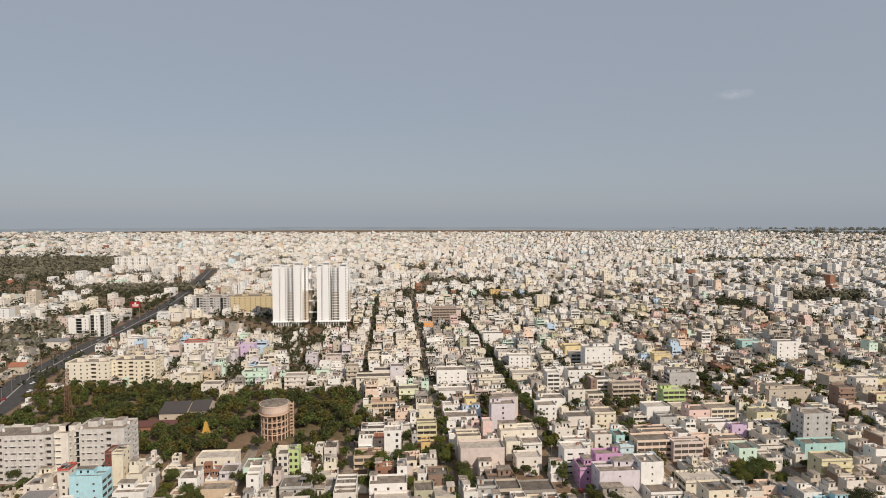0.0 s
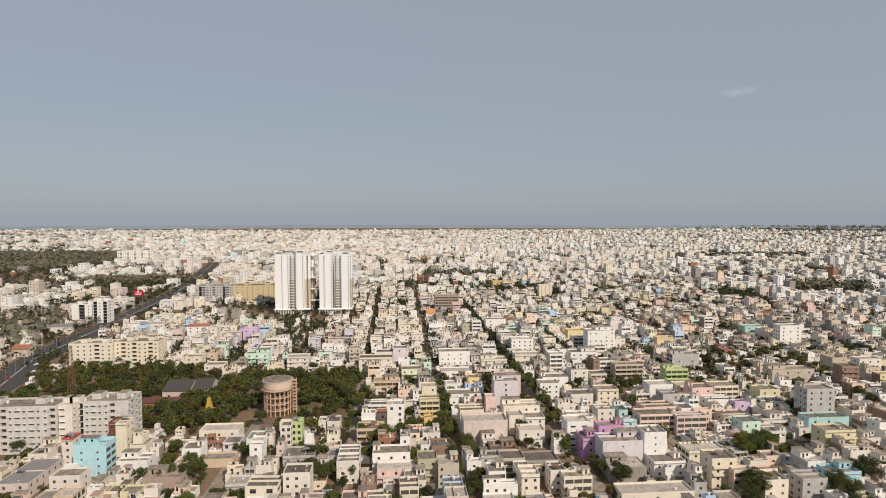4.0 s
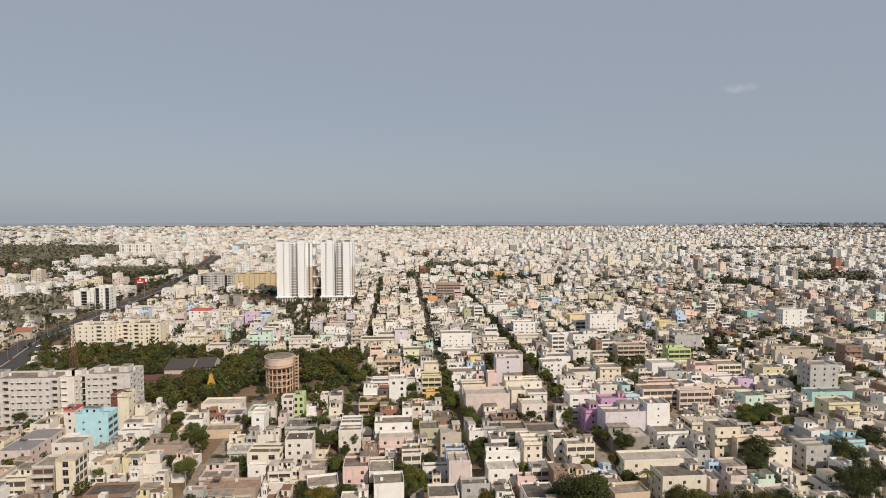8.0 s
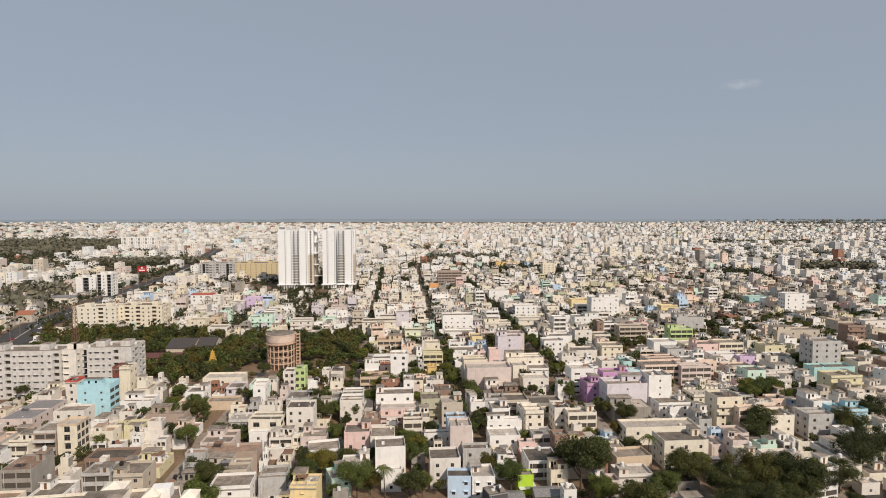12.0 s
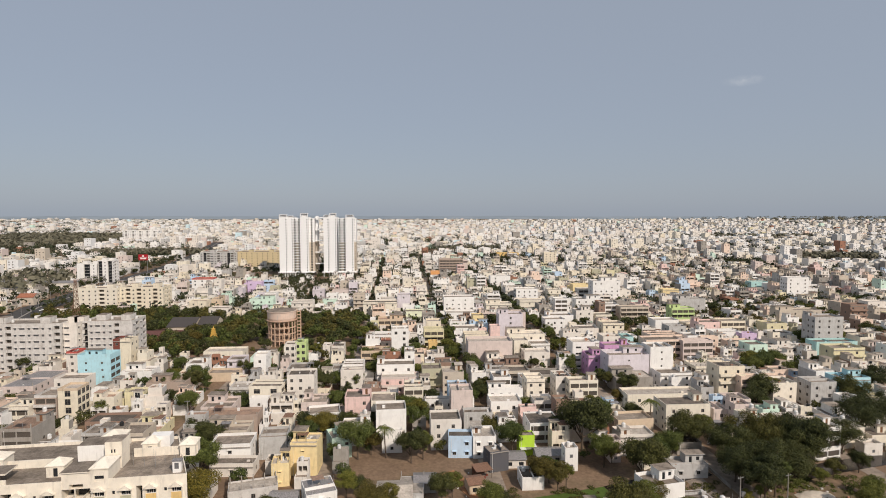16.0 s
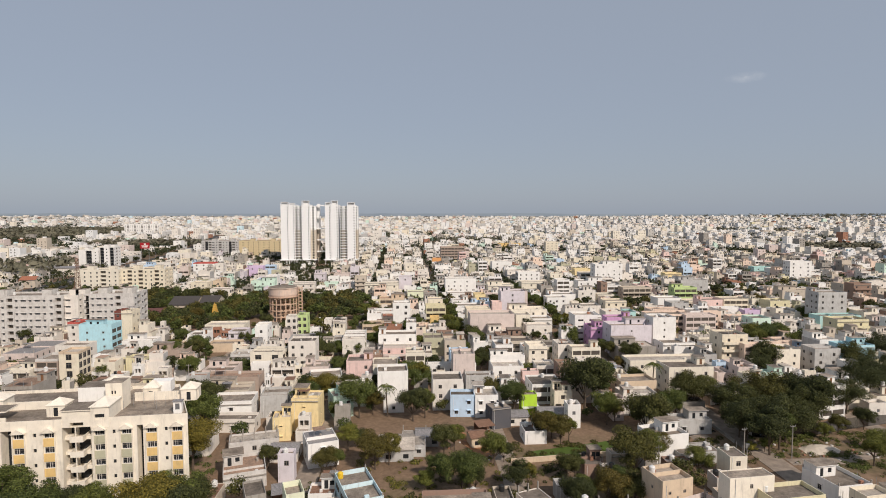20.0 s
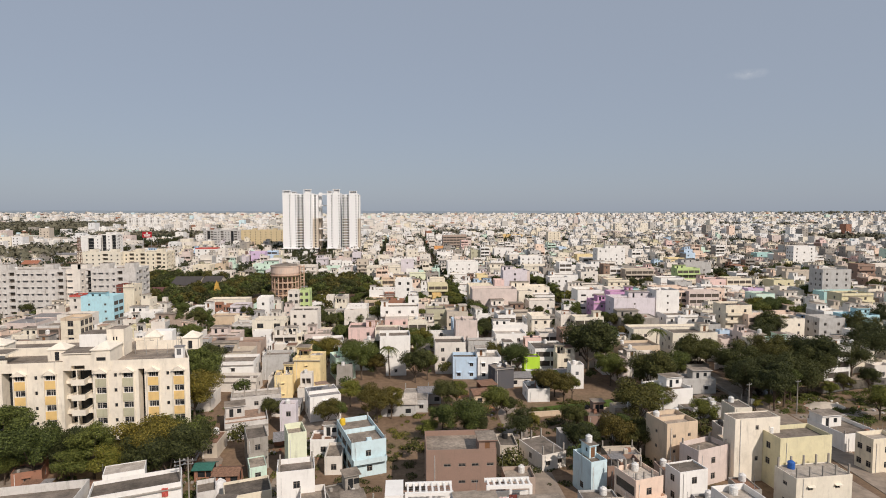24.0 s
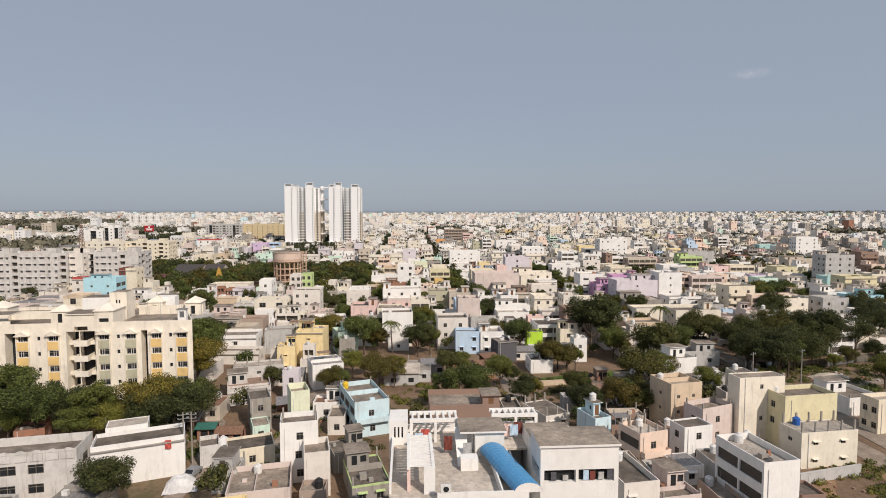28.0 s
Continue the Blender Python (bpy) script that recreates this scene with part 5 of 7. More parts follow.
    part("roof_cabin", Shape().box(WALL["bright"], -3.6, 2.4, h + 0.03, -1.9, 3.6, h + 2.6).box(TIN, -3.8, 2.2, h + 2.6, -1.7, 3.8, h + 2.72).box(DIM_GLASS, -3.2, 2.38, h + 0.9, -2.3, 2.397, h + 2.2), top)
    for k in range(10):
        x, y = -15 + 1.35 * k, 6 + (k * 7 % 5)
        part("roof_post", Shape().tube(STEEL, (x, y, h), (x, y, h + 2.2 + (k % 3) * 0.8), 0.04, 0.03, 5), top)


apartment_block()


def terrace_building():
    """The tall white building nearest below: roof terrace with pergolas, stair room, blue barrel shed and a taller block."""
    top = empty("terrace_building", Matrix(), "tall white building with roof pergolas and blue barrel shed", "building")
    FOOTPRINTS.append((-7, 38, 20, 64))
    w = WALL["bright"]
    h = 19.4
    left, right, front, back = -3.6, 12.6, 45.6, 61.8
    s = Shape().facade(w, (left, front), (1, 0), 12.2, 0, [(h, [])]).facade(w, (left + 12.2, front), (0, 1), 11.0, 0, [(h, [])]).facade(w, (right, 56.6), (0, 1), back - 56.6, 0, [(h, [])]).facade(w, (right, back), (-1, 0), right - left, 0, [(h, [])])
    s.facade(w, (left, back), (0, -1), back - front, 0, [(3.2, [(2, 2.2, 0.9, 1.8), (6, 2.2, 0.9, 1.8), (11, 2.2, 0.9, 1.8)])] * 5 + [(h - 16, [])])
    part("wall", s, top)
    part("terrace", Shape().box(ROOF_PALE, left + 0.01, front + 0.01, h - 0.2, left + 12.19, 56.6, h + 0.03).box(ROOF_PALE, left + 0.01, 56.6, h - 0.2, right - 0.01, back - 0.01, h + 0.028), top)
    part("front_parapet", Shape().box(w, 0.6, front, h, left + 12.2, front + 0.2, h + 0.95), top)
    part("side_parapet", Shape().box(w, left, front + 2, h, left + 0.2, back, h + 0.95), top)
    part("rear_parapet", Shape().box(w, left + 0.2, back - 0.2, h, right, back, h + 0.95), top)
    t = Shape().facade(w, (left - 0.3, 58.2), (1, 0), 2.0, 0, [(h, []), (2.5, [(0.5, 0.18, 0.8, 1.2), (0.9, 0.18, 0.8, 1.2), (1.3, 0.18, 0.8, 1.2)])])
    t.facade(w, (left + 1.7, 58.2), (0, 1), 3.6, 0, [(h + 2.5, [])]).facade(w, (left + 1.7, back), (-1, 0), 2.0, 0, [(h + 2.5, [])]).facade(w, (left - 0.3, back), (0, -1), 3.6, 0, [(h + 2.5, [])])
    t.box(w, left - 0.3, 58.2, h + 2.5, left + 1.7, back, h + 2.65)
    part("corner_tower", t, top)
    for x0, x1, y0, y1 in ((-1.7, 3.6, 58.6, 61.2), (7.4, 12.6, 59.6, 61.6)):
        p = part("pergola", Shape().box(w, x0, y0, h + 2.25, x1, y0 + 0.3, h + 2.65).box(w, x0, y1 - 0.3, h + 2.25, x1, y1, h + 2.65).box(w, x0, y0, h, x0 + 0.35, y0 + 0.35, h + 2.25).box(
            w, x1 - 0.35, y0, h, x1, y0 + 0.35, h + 2.25).box(w, (x0 + x1) / 2, y0, h, (x0 + x1) / 2 + 0.3, y0 + 0.3, h + 2.25), top)
        for k in range(8):
            x = x0 + 0.2 + (x1 - x0 - 0.5) * k / 7
            part("slat", Shape().box(w, x, y0 + 0.3, h + 2.35, x + 0.22, y1 - 0.3, h + 2.6), p)
        for k in range(4):
            part("grille_bar", Shape().box(STEEL, x0 + 0.35, y1 - 0.2, h + 1.1 + 0.28 * k, x1 - 0.35, y1 - 0.15, h + 1.15 + 0.28 * k), p)
    p = part("side_pergola", Shape().box(w, -2.0, 47.6, h + 2.2, -1.7, 55.2, h + 2.5).box(w, 0.2, 47.6, h + 2.2, 0.5, 55.2, h + 2.5).box(w, -0.5, 47.3, h, 0.5, 47.6, h + 2.5).box(WALL["pink"], -2.0, 48, h, -1.7, 50.2, h + 2.2), top)
    for k in range(12):
        part("slat", Shape().box(w, -1.7, 47.9 + 0.6 * k, h + 2.3, 0.2, 48.18 + 0.6 * k, h + 2.45), p)
    r = Shape().facade(w, (5.0, 54.8), (1, 0), 3.0, h, [(2.6, [])]).facade(w, (8.0, 54.8), (0, 1), 3.4, h, [(2.6, [])]).facade(w, (8.0, 58.2), (-1, 0), 3.0, h, [(2.6, [])])
    r.facade(w, (5.0, 58.2), (0, -1), 3.4, h, [(2.6, [(1.2, 1.0, 0.05, 2.0)])]).box(w, 3.4, 54.4, h + 2.6, 8.2, 58.4, h + 2.78, ROOF)
    part("stair_room", r, top)
    part("stair_flight", Shape().face(w, (3.0, 52.6, h + 0.05), (4.2, 52.6, h + 0.05), (4.2, 56.8, h + 2.4), (3.0, 56.8, h + 2.4)).box(w, 3.2, 51.6, h, 4.9, 52.9, h + 1.2), top)
    base = part("shed_wall", Shape().box(w, 6.3, 46.2, h, 6.45, 54.2, h + 0.8).box(w, 8.35, 46.2, h, 8.5, 54.2, h + 0.8), top)
    b = Shape()
    segs, ribs = 10, 30
    for j in range(ribs):
        for i in range(segs):
            q = []
            for jj, ii in ((j, i), (j, i + 1), (j + 1, i + 1), (j + 1, i)):
                a = math.pi * ii / segs
                rr = 1.25 + (0.03 if jj % 2 else 0.0)
                q.append((8.55 - 1.9 * jj / ribs - rr * math.cos(a), 45.6 + 8.8 * jj / ribs, h + 0.8 + rr * 0.7 * math.sin(a)))
            b.face(BLUE_SHEET, *q)
    e = [(8.55 - 1.24 * math.cos(math.pi * i / 10), 45.62, h + 0.8 + 0.87 * math.sin(math.pi * i / 10)) for i in range(11)]
    part("end_wall", Shape().face(w, *e), base)
    part("barrel_roof", b, base, "blue corrugated barrel roof sheet")
    x0, x1, z = 10.0, 17.2, 23.4
    bl = Shape().facade(w, (x0, 47.4), (1, 0), x1 - x0, 0, [(17.0, [(4.6, 0.9, 12.4, 1.0)]), (3.0, []), (3.4, [(0.35, 2.9, 0.1, 1.15), (3.5, 3.3, 0.1, 1.15)])], 0.5)
    bl.facade(w, (x1, 47.4), (0, 1), 4.0, 0, [(z, [])]).facade(w, (x1, 51.4), (-1, 0), x1 - x0, 0, [(z, [])]).facade(w, (x0, 51.4), (0, -1), 4.0, 0, [(20.0, []), (z - 20.0, [(0.6, 2.8, 0.1, 1.15)])], 0.5)
    part("upper_block", bl, top)
    part("block_roof", Shape().box(w, x0 - 0.15, 47.2, z, x1 + 0.15, 51.6, z + 0.2, ROOF), top)
    for x, z1, c in ((11.0, 21.0, "slate"), (12.1, 20.7, "grey"), (14.0, 21.1, "sky"), (14.6, 21.0, "maroon"), (15.4, 20.9, "grey"), (16.2, 21.1, "slate")):
        part("hung_cloth", Shape().box(CLOTH[c], x, 47.55, 20.2, x + 0.5, 47.6, z1), top, f"{c} cloth hung in the window opening")
    part("rear_block", Shape().box(w, 10.8, 51.7, 0, 15.6, 59.3, 21.1, ROOF), top)
    for x, y, d, c in ((-0.5, 57.4, 1.5, "red"), (1.8, 55.4, 1.5, "maroon"), (-1.2, 56.4, 1.6, "sky"), (3.6, 53.6, 1.6, "grey"), (8.6, 58.4, 1.4, "pink"), (9.8, 58.8, 1.3, "maroon"), (9.2, 58.1, 1.2, "sky"), (10.2, 59.2, 1.2, "slate")):
        cloth = Shape()
        for i in range(4):
            for j in range(4):
                q = [(x + 0.22 * ii, y + 0.09 * math.sin(ii * 2.1 + jj), h + 2.0 - d * jj / 4) for ii, jj in ((i, j + 1), (i + 1, j + 1), (i + 1, j), (i, j))]
                cloth.face(CLOTH[c], *q)
        part("hung_cloth", cloth, top, f"{c} cloth drying on a rooftop line")
    ac = empty("air_conditioner", pose(0.9, 45.7, h + 0.97), "white air conditioner box on the parapet", "air conditioner")
    part("casing", Shape().box(TANK_WHITE, 0, -0.1, 0.0, 0.9, 0.25, 0.65), ac)
    part("fan_grille", Shape().tube(DARK, (0.45, -0.112, 0.33), (0.45, -0.102, 0.33), 0.25, 0.25, 14), ac)


CLOTH = {k: plain("cotton_" + k, PAINT[k], 0.9, 0.0, 0.3) for k in ("red", "sky", "grey", "pink", "maroon", "slate")}
terrace_building()


def water_tower():
    """A round concrete reservoir on four tiers of slim columns tied by ring beams."""
    x, y = -70.4, 326
    top = empty("water_tower", pose(x, y, ground_z(x, y)) @ Matrix.Diagonal((0.9, 0.9, 0.95, 1)), "round stained concrete water reservoir on tiers of columns", "water tower")
    FOOTPRINTS.append((-80, 312, -58, 338))
    tan = weathered("reservoir_concrete", (0.60, 0.42, 0.30), 0.5)
    drum = weathered("reservoir_drum", (0.66, 0.50, 0.40), 0.8, dirt=(0.40, 0.38, 0.36))
    tiers, th = 4, 3.75
    for count, r in ((18, 8.3), (9, 4.6)):
        for i in range(count):
            q = 2 * math.pi * (i + 0.5) / count
            part("column", Shape().tube(tan, (math.cos(q) * r, math.sin(q) * r, -0.6), (math.cos(q) * r, math.sin(q) * r, tiers * th), 0.36, 0.34, 6), top)
        for k in range(tiers):
            z = (k + 1) * th
            part("ring_beam", Shape().rail(tan, [(math.cos(t) * (r + 0.3), math.sin(t) * (r + 0.3)) for t in (2 * math.pi * i / 36 for i in range(36))],
                                           [(math.cos(t) * (r - 0.3), math.sin(t) * (r - 0.3)) for t in (2 * math.pi * i / 36 for i in range(36))], z - 0.55, z - 0.005), top)
    z = tiers * th
    part("floor_slab", Shape().tube(tan, (0, 0, z), (0, 0, z + 0.3), 8.7, 8.7, 36), top)
    part("gallery", Shape().rail(tan, [(math.cos(t) * 9.5, math.sin(t) * 9.5) for t in (2 * math.pi * i / 36 for i in range(36))],
                                 [(math.cos(t) * 8.75, math.sin(t) * 8.75) for t in (2 * math.pi * i / 36 for i in range(36))], z + 0.1, z + 0.35), top)
    part("shell", Shape().lathe(drum, [(8.5, z + 0.31), (9.0, z + 1.6), (9.0, z + 5.3), (9.3, z + 5.35), (9.3, z + 5.8), (9.0, z + 5.82)], 40), top)
    part("dome", Shape().lathe(ROOF, [(8.9, z + 5.83), (6.0, z + 6.5), (2.0, z + 6.9), (1.2, z + 6.95), (1.2, z + 7.5), (0.3, z + 7.7)], 40), top, "low grey concrete dome")
    stair = part("stair_frame", Shape().box(tan, 9.6, -1.5, -0.5, 9.9, -1.2, z + 6).box(tan, 11.6, -1.5, -0.5, 11.9, -1.2, z + 6).box(tan, 9.6, 1.2, -0.5, 9.9, 1.5, z + 6).box(tan, 11.6, 1.2, -0.5, 11.9, 1.5, z + 6), top)
    for k in range(10):
        part("landing", Shape().box(tan, 9.55, -1.55, 1.9 + 2.0 * k, 11.95, 1.55, 2.1 + 2.0 * k), stair)


water_tower()


def temple_tower():
    x, y = -108, 323
    top = empty("temple_tower", pose(x, y, ground_z(x, y)) @ Matrix.Diagonal((0.62, 0.62, 0.85, 1)), "stepped orange temple tower among dark trees", "temple")
    FOOTPRINTS.append((x - 4, y - 4, x + 4, y + 4))
    m = weathered("orange_limewash", (0.58, 0.36, 0.08), 0.4)
    z, r = 0.0, 3.4
    part("base", Shape().box(m, -3.8, -3.8, -0.5, 3.8, 3.8, 4.0), top)
    z = 4.0
    for k in range(7):
        part("tier", Shape().box(m, -r, -r * 0.85, z, r, r * 0.85, z + 0.9).box(m, -r - 0.2, -r * 0.85 - 0.2, z + 0.9, r + 0.2, r * 0.85 + 0.2, z + 1.15), top)
        z += 1.15
        r *= 0.84
    part("finial", Shape().tube(m, (0, 0, z), (0, 0, z + 1.6), 0.7, 0.05, 8), top)


temple_tower()


def gable_shed(x, y, w, d, eave, ridge, mat, wall, label, turn=0):
    top = empty("shed", pose(x, y, ground_z(x, y), 0, 0, turn), label, "shed")
    FOOTPRINTS.append((x - 0.5, y - 0.5, x + w + 0.5, y + d + 0.5))
    s = Shape().facade(WALL[wall], (0, 0), (1, 0), w, -0.5, [(eave + 0.5, [(w * 0.2, 1.4, 1.2, 1.2), (w * 0.7, 1.4, 1.2, 1.2)])]).facade(WALL[wall], (w, 0), (0, 1), d, -0.5, [(eave + 0.5, [(d / 2, 1.5, 0.6, 2.0)])])
    s.facade(WALL[wall], (w, d), (-1, 0), w, -0.5, [(eave + 0.5, [])]).facade(WALL[wall], (0, d), (0, -1), d, -0.5, [(eave + 0.5, [])])
    s.face(WALL[wall], (0, 0, eave), (0, d, eave), (0, d / 2, ridge)).face(WALL[wall], (w, d, eave), (w, 0, eave), (w, d / 2, ridge))
    part("wall", s, top)
    sag = (ridge - eave) / (d / 2) * 0.5
    for a, b in ((-0.5, d / 2), (d + 0.5, d / 2)):
        za = eave - sag
        part("roof_slope", Shape().face(mat, (-0.4, a, za), (w + 0.4, a, za), (w + 0.4, b, ridge), (-0.4, b, ridge)).face(mat, (-0.4, b, ridge + 0.08), (w + 0.4, b, ridge + 0.08), (w + 0.4, a, za + 0.08), (-0.4, a, za + 0.08)).face(
            mat, (-0.4, a, za), (-0.4, a, za + 0.08), (w + 0.4, a, za + 0.08), (w + 0.4, a, za)), top)
    return top


DARK_SHEET = plain("dark_sheet", (0.085, 0.075, 0.07), 0.7, 0.1, 0.4)
MAROON_SHEET = plain("maroon_sheet", (0.15, 0.07, 0.06), 0.7, 0.1, 0.4)
gable_shed(-147, 356, 16, 22, 4.5, 8.5, DARK_SHEET, "beige", "long hall under dark grey sheet roofing")
gable_shed(-130, 360, 11, 18, 4.5, 8.5, DARK_SHEET, "beige", "hall with a dark hipped sheet roof")
gable_shed(-169, 338, 38, 10, 3.2, 5.0, MAROON_SHEET, "brick", "low long shed with maroon sheet roof")
gable_shed(-382, 556, 70, 16, 6, 7.2, TIN, "white", "long white depot under pale sheet roofing")
gable_shed(-400, 520, 60, 14, 5, 6.2, TIN, "white", "long white depot with flat pale roof")
gable_shed(-306, 466, 12, 8, 6.5, 9.0, TILE, "beige", "gatehouse with an orange tiled roof")
gable_shed(-64, 100.5, 9, 5, 2.4, 3.2, RUST, "brick", "low brick shed with rusty sheet roof")
gable_shed(-52, 103, 5, 4, 2.3, 3.1, TIN, "grey", "small shed under grey sheet roof")
gable_shed(-38.5, 106.5, 4.5, 3.5, 2.3, 2.9, RUST, "brick", "market stall with red sheet awning")
gable_shed(-43, 109, 3.2, 3, 2.4, 2.9, plain("green_sheet", (0.05, 0.16, 0.13), 0.5), "brick", "market stall with green sheet awning")
gable_shed(-8, 141.5, 9, 10, 3.2, 4.4, ROOF_PALE, "grey", "grey asbestos-roofed dwelling under trees")
gable_shed(2, 150, 6, 6, 3.0, 3.8, TIN, "grey", "small house with patched sheet roof")
gable_shed(17, 148, 4.5, 5, 3.0, 3.7, RUST, "sand", "unplastered hut with rusty roof", 10)
gable_shed(29, 163, 7, 6, 2.8, 3.6, TIN, "white", "low hut with white-patched sheet roof")
gable_shed(40, 165, 8, 6, 2.8, 3.7, TIN, "grey", "low hut with grey sheet roof")
gable_shed(-36, 143, 7, 6, 2.8, 3.8, TIN, "white", "patched sheet-roofed hut beside white houses")
gable_shed(128, 196, 9, 7, 3.0, 4.2, ROOF_DARK, "beige", "open pavilion under a dark hipped roof")
house(32.0, 149.5, 6.2, 7, 2, "bright", front=0, tank="w", base=-3.2, label="bright white blank-walled house with a roof tank")
house(76.5, 152.5, 11, 6, 2, "grey", front=2, base=-2.5, roof=ROOF_PALE, label="grey unplastered house beside the canal bridge")
house(86.0, 168.0, 8, 5, 1, "concrete", front=1, roof=ROOF_DARK)

# ---- the canal, its road and the scrub field ----
strip("canal_road", [(97, 230), (94.5, 172), (94, 150), (93.5, 125), (91, 95), (88, 60)], 6.5, LANE, 0.07, "pale dusty road crossing the canal", "road")
strip("side_track", [(97.5, 133.5), (112, 133), (130, 138), (165, 150)], 3.6, LANE, 0.05, "pale dirt track over the scrub field", "track")
strip("field_path", [(58, 66), (64, 82), (73, 92), (84, 80)], 4.0, plain("red_soil", (0.30, 0.19, 0.11), 0.95, 0.0, 0.4, 0.6), 0.04, "bare reddish soil path", "path")
strip("soil_bank", [(12, 162), (16, 154), (21, 143)], 4.5, plain("orange_soil", (0.36, 0.18, 0.09), 0.95, 0.0, 0.4, 0.6), 0.09, "slope of bare orange soil", "soil")
strip("left_lane", [(-40, 60), (-38, 95), (-42, 118), (-66, 150), (-76, 190), (-82, 230)], 3.2, LANE, 0.07, "narrow dusty lane beside the apartment block", "lane")
DUCKWEED = plain("duckweed", (0.075, 0.115, 0.02), 0.7, 0.0, 0.25, 1.0)
SLUDGE = plain("dark_canal_water", (0.028, 0.022, 0.018), 0.18, 0.0, 0.3, 0.5)
strip("canal_water", [(89, 157), (75, 153), (56, 147)], 6, SLUDGE, 0.04, "dark canal water under the bridge", "water")
strip("canal_water", [(56, 147), (45, 144.5), (33, 142)], 6, DUCKWEED, 0.05, "canal water covered in green duckweed", "water")
strip("canal_water", [(98, 153), (112, 151.5), (128, 155.5), (150, 160), (190, 172)], 6.5, SLUDGE, 0.04, "dark canal water between scrub banks", "water")
for x, y, n, turn in ((90.3, 146, 15, 88), (97.9, 150, 12, 88)):
    rail = empty("bridge_rail", pose(x, y, ground_z(x, y), 0, 0, turn), "grey concrete parapet of the canal bridge", "parapet")
    part("coping", Shape().box(WALL["concrete"], 0, -0.15, 0.85, n, 0.15, 1.0), rail)
    for k in range(int(n / 2.5) + 1):
        part("post", Shape().box(WALL["concrete"], k * 2.5 - 0.1, -0.12, -0.2, k * 2.5 + 0.1, 0.12, 0.85), rail)
    part("panel", Shape().box(WALL["concrete"], 0, -0.05, 0, n, 0.05, 0.85), rail)
for x, y, length, turn, h, c, label in ((103, 166, 22, 8, 2.6, "sand", "rough stone retaining wall of the canal bank"), (126, 163, 16, 15, 3.2, "beige", "crumbling stone retaining wall"),
                                        (62, 84, 13, 12, 1.8, "grey", "grey block wall round the scrub plot"), (100, 175, 18, 20, 1.8, "white", "white compound wall by the road"),
                                        (-269, 712, 100, 7, 4, "white", "long white compound wall before the complex"), (26, 138, 26, 6, 1.2, "sand", "low stone wall along the duckweed pond")):
    wall = empty("boundary_wall", pose(x, y, ground_z(x, y), 0, 0, turn), label, "wall")
    part("wall_face", Shape().box(WALL[c], 0, 0, -0.6, length, 0.3, h), wall)
    part("coping", Shape().box(WALL[c], -0.05, -0.05, h, length + 0.05, 0.35, h + 0.12), wall)
heap = Shape()
g = np.random.RandomState(3)
hx = np.linspace(-1, 1, 18)
for i in range(18):
    for j in range(18):
        r2 = hx[i] ** 2 + hx[j] ** 2
        heap.v.append((hx[i] * 5.5, hx[j] * 3.2, max(0, 1 - r2) * 1.1 + g.uniform(-0.06, 0.06) - 0.1))
for i in range(17):
    for j in range(17):
        heap.f.append((i * 18 + j, (i + 1) * 18 + j, (i + 1) * 18 + j + 1, i * 18 + j + 1))
        heap.m.append(heap.slot(WALL["beige"]))
thing("heap_of_sand", heap, pose(111, 140, ground_z(111, 140)), "heap of pale sand on the scrub field", "sand")


def bush_field(name, x0, y0, x1, y1, count, mat, label, seed, size=0.35):
    r = random.Random(seed)
    centres = []
    for _ in range(count):
        x, y = r.uniform(x0, x1), r.uniform(y0, y1)
        centres.append((x, y, ground_z(x, y) + 0.15, r.uniform(0.4, 1.5), 0.45))
    return thing(name, cloud_of_leaves(r, centres, count * 130, size * 0.5, mat, name), Matrix(), label, "scrub", kind="stuff")


bush_field("scrub", 100, 140, 150, 150, 60, LEAF, "dry low scrub along the canal bank", 1)
bush_field("scrub", 98, 118, 140, 130, 60, LEAF, "rough grass and scrub on open ground", 2)
bush_field("scrub", 72, 78, 92, 92, 90, LEAF, "rough grass and scrub on an empty plot", 3)
bush_field("undergrowth", -24, 98, 62, 132, 170, LEAF_DARK, "dark undergrowth between huts and yards", 8)
bush_field("undergrowth", 25, 132, 90, 150, 160, LEAF_DARK, "dark undergrowth along the canal", 4)
bush_field("undergrowth", -110, 98, -52, 112, 110, LEAF, "weeds and shrubs before the apartment block", 5)
bush_field("undergrowth", -15, 118, 30, 142, 90, LEAF, "weeds and shrubs between huts", 6)
bush_field("undergrowth", 100, 160, 150, 178, 90, LEAF_DARK, "dense thorny scrub on the far bank", 7)


def pole(x, y, h, label, arms=1):
    top = empty("utility_pole", pose(x, y, ground_z(x, y), 0, 0, (x * 13) % 40), label, "pole", "utility poles")
    part("shaft", Shape().tube(WALL["concrete"], (0, 0, -0.4), (0, 0, h), 0.16, 0.10, 8), top)
    for k in range(arms):
        part("crossarm", Shape().box(STEEL, -0.9, -0.05, h - 0.5 - 0.7 * k, 0.9, 0.05, h - 0.4 - 0.7 * k), top)
        for e in (-0.8, 0, 0.8):
            part("insulator", Shape().tube(TANK_WHITE, (e, 0, h - 0.4 - 0.7 * k), (e, 0, h - 0.15 - 0.7 * k), 0.06, 0.04, 6), top)


for x, y, h in ((-40.7, 96.7, 10), (-39.9, 98.2, 9.5), (87.5, 137, 8), (99.5, 135.4, 9), (59.7, 127, 8.5), (-79, 205, 9), (22, 200, 9), (21, 250, 9), (80, 230, 9), (79.5, 280, 9), (-28, 240, 9)):
    pole(x, y, h, "weathered concrete utility pole with crossarm", 2 if y < 100 else 1)
tr = empty("transformer", pose(88.6, 137.4, ground_z(88, 137)), "grey pole-mounted transformer by the road", "transformer")
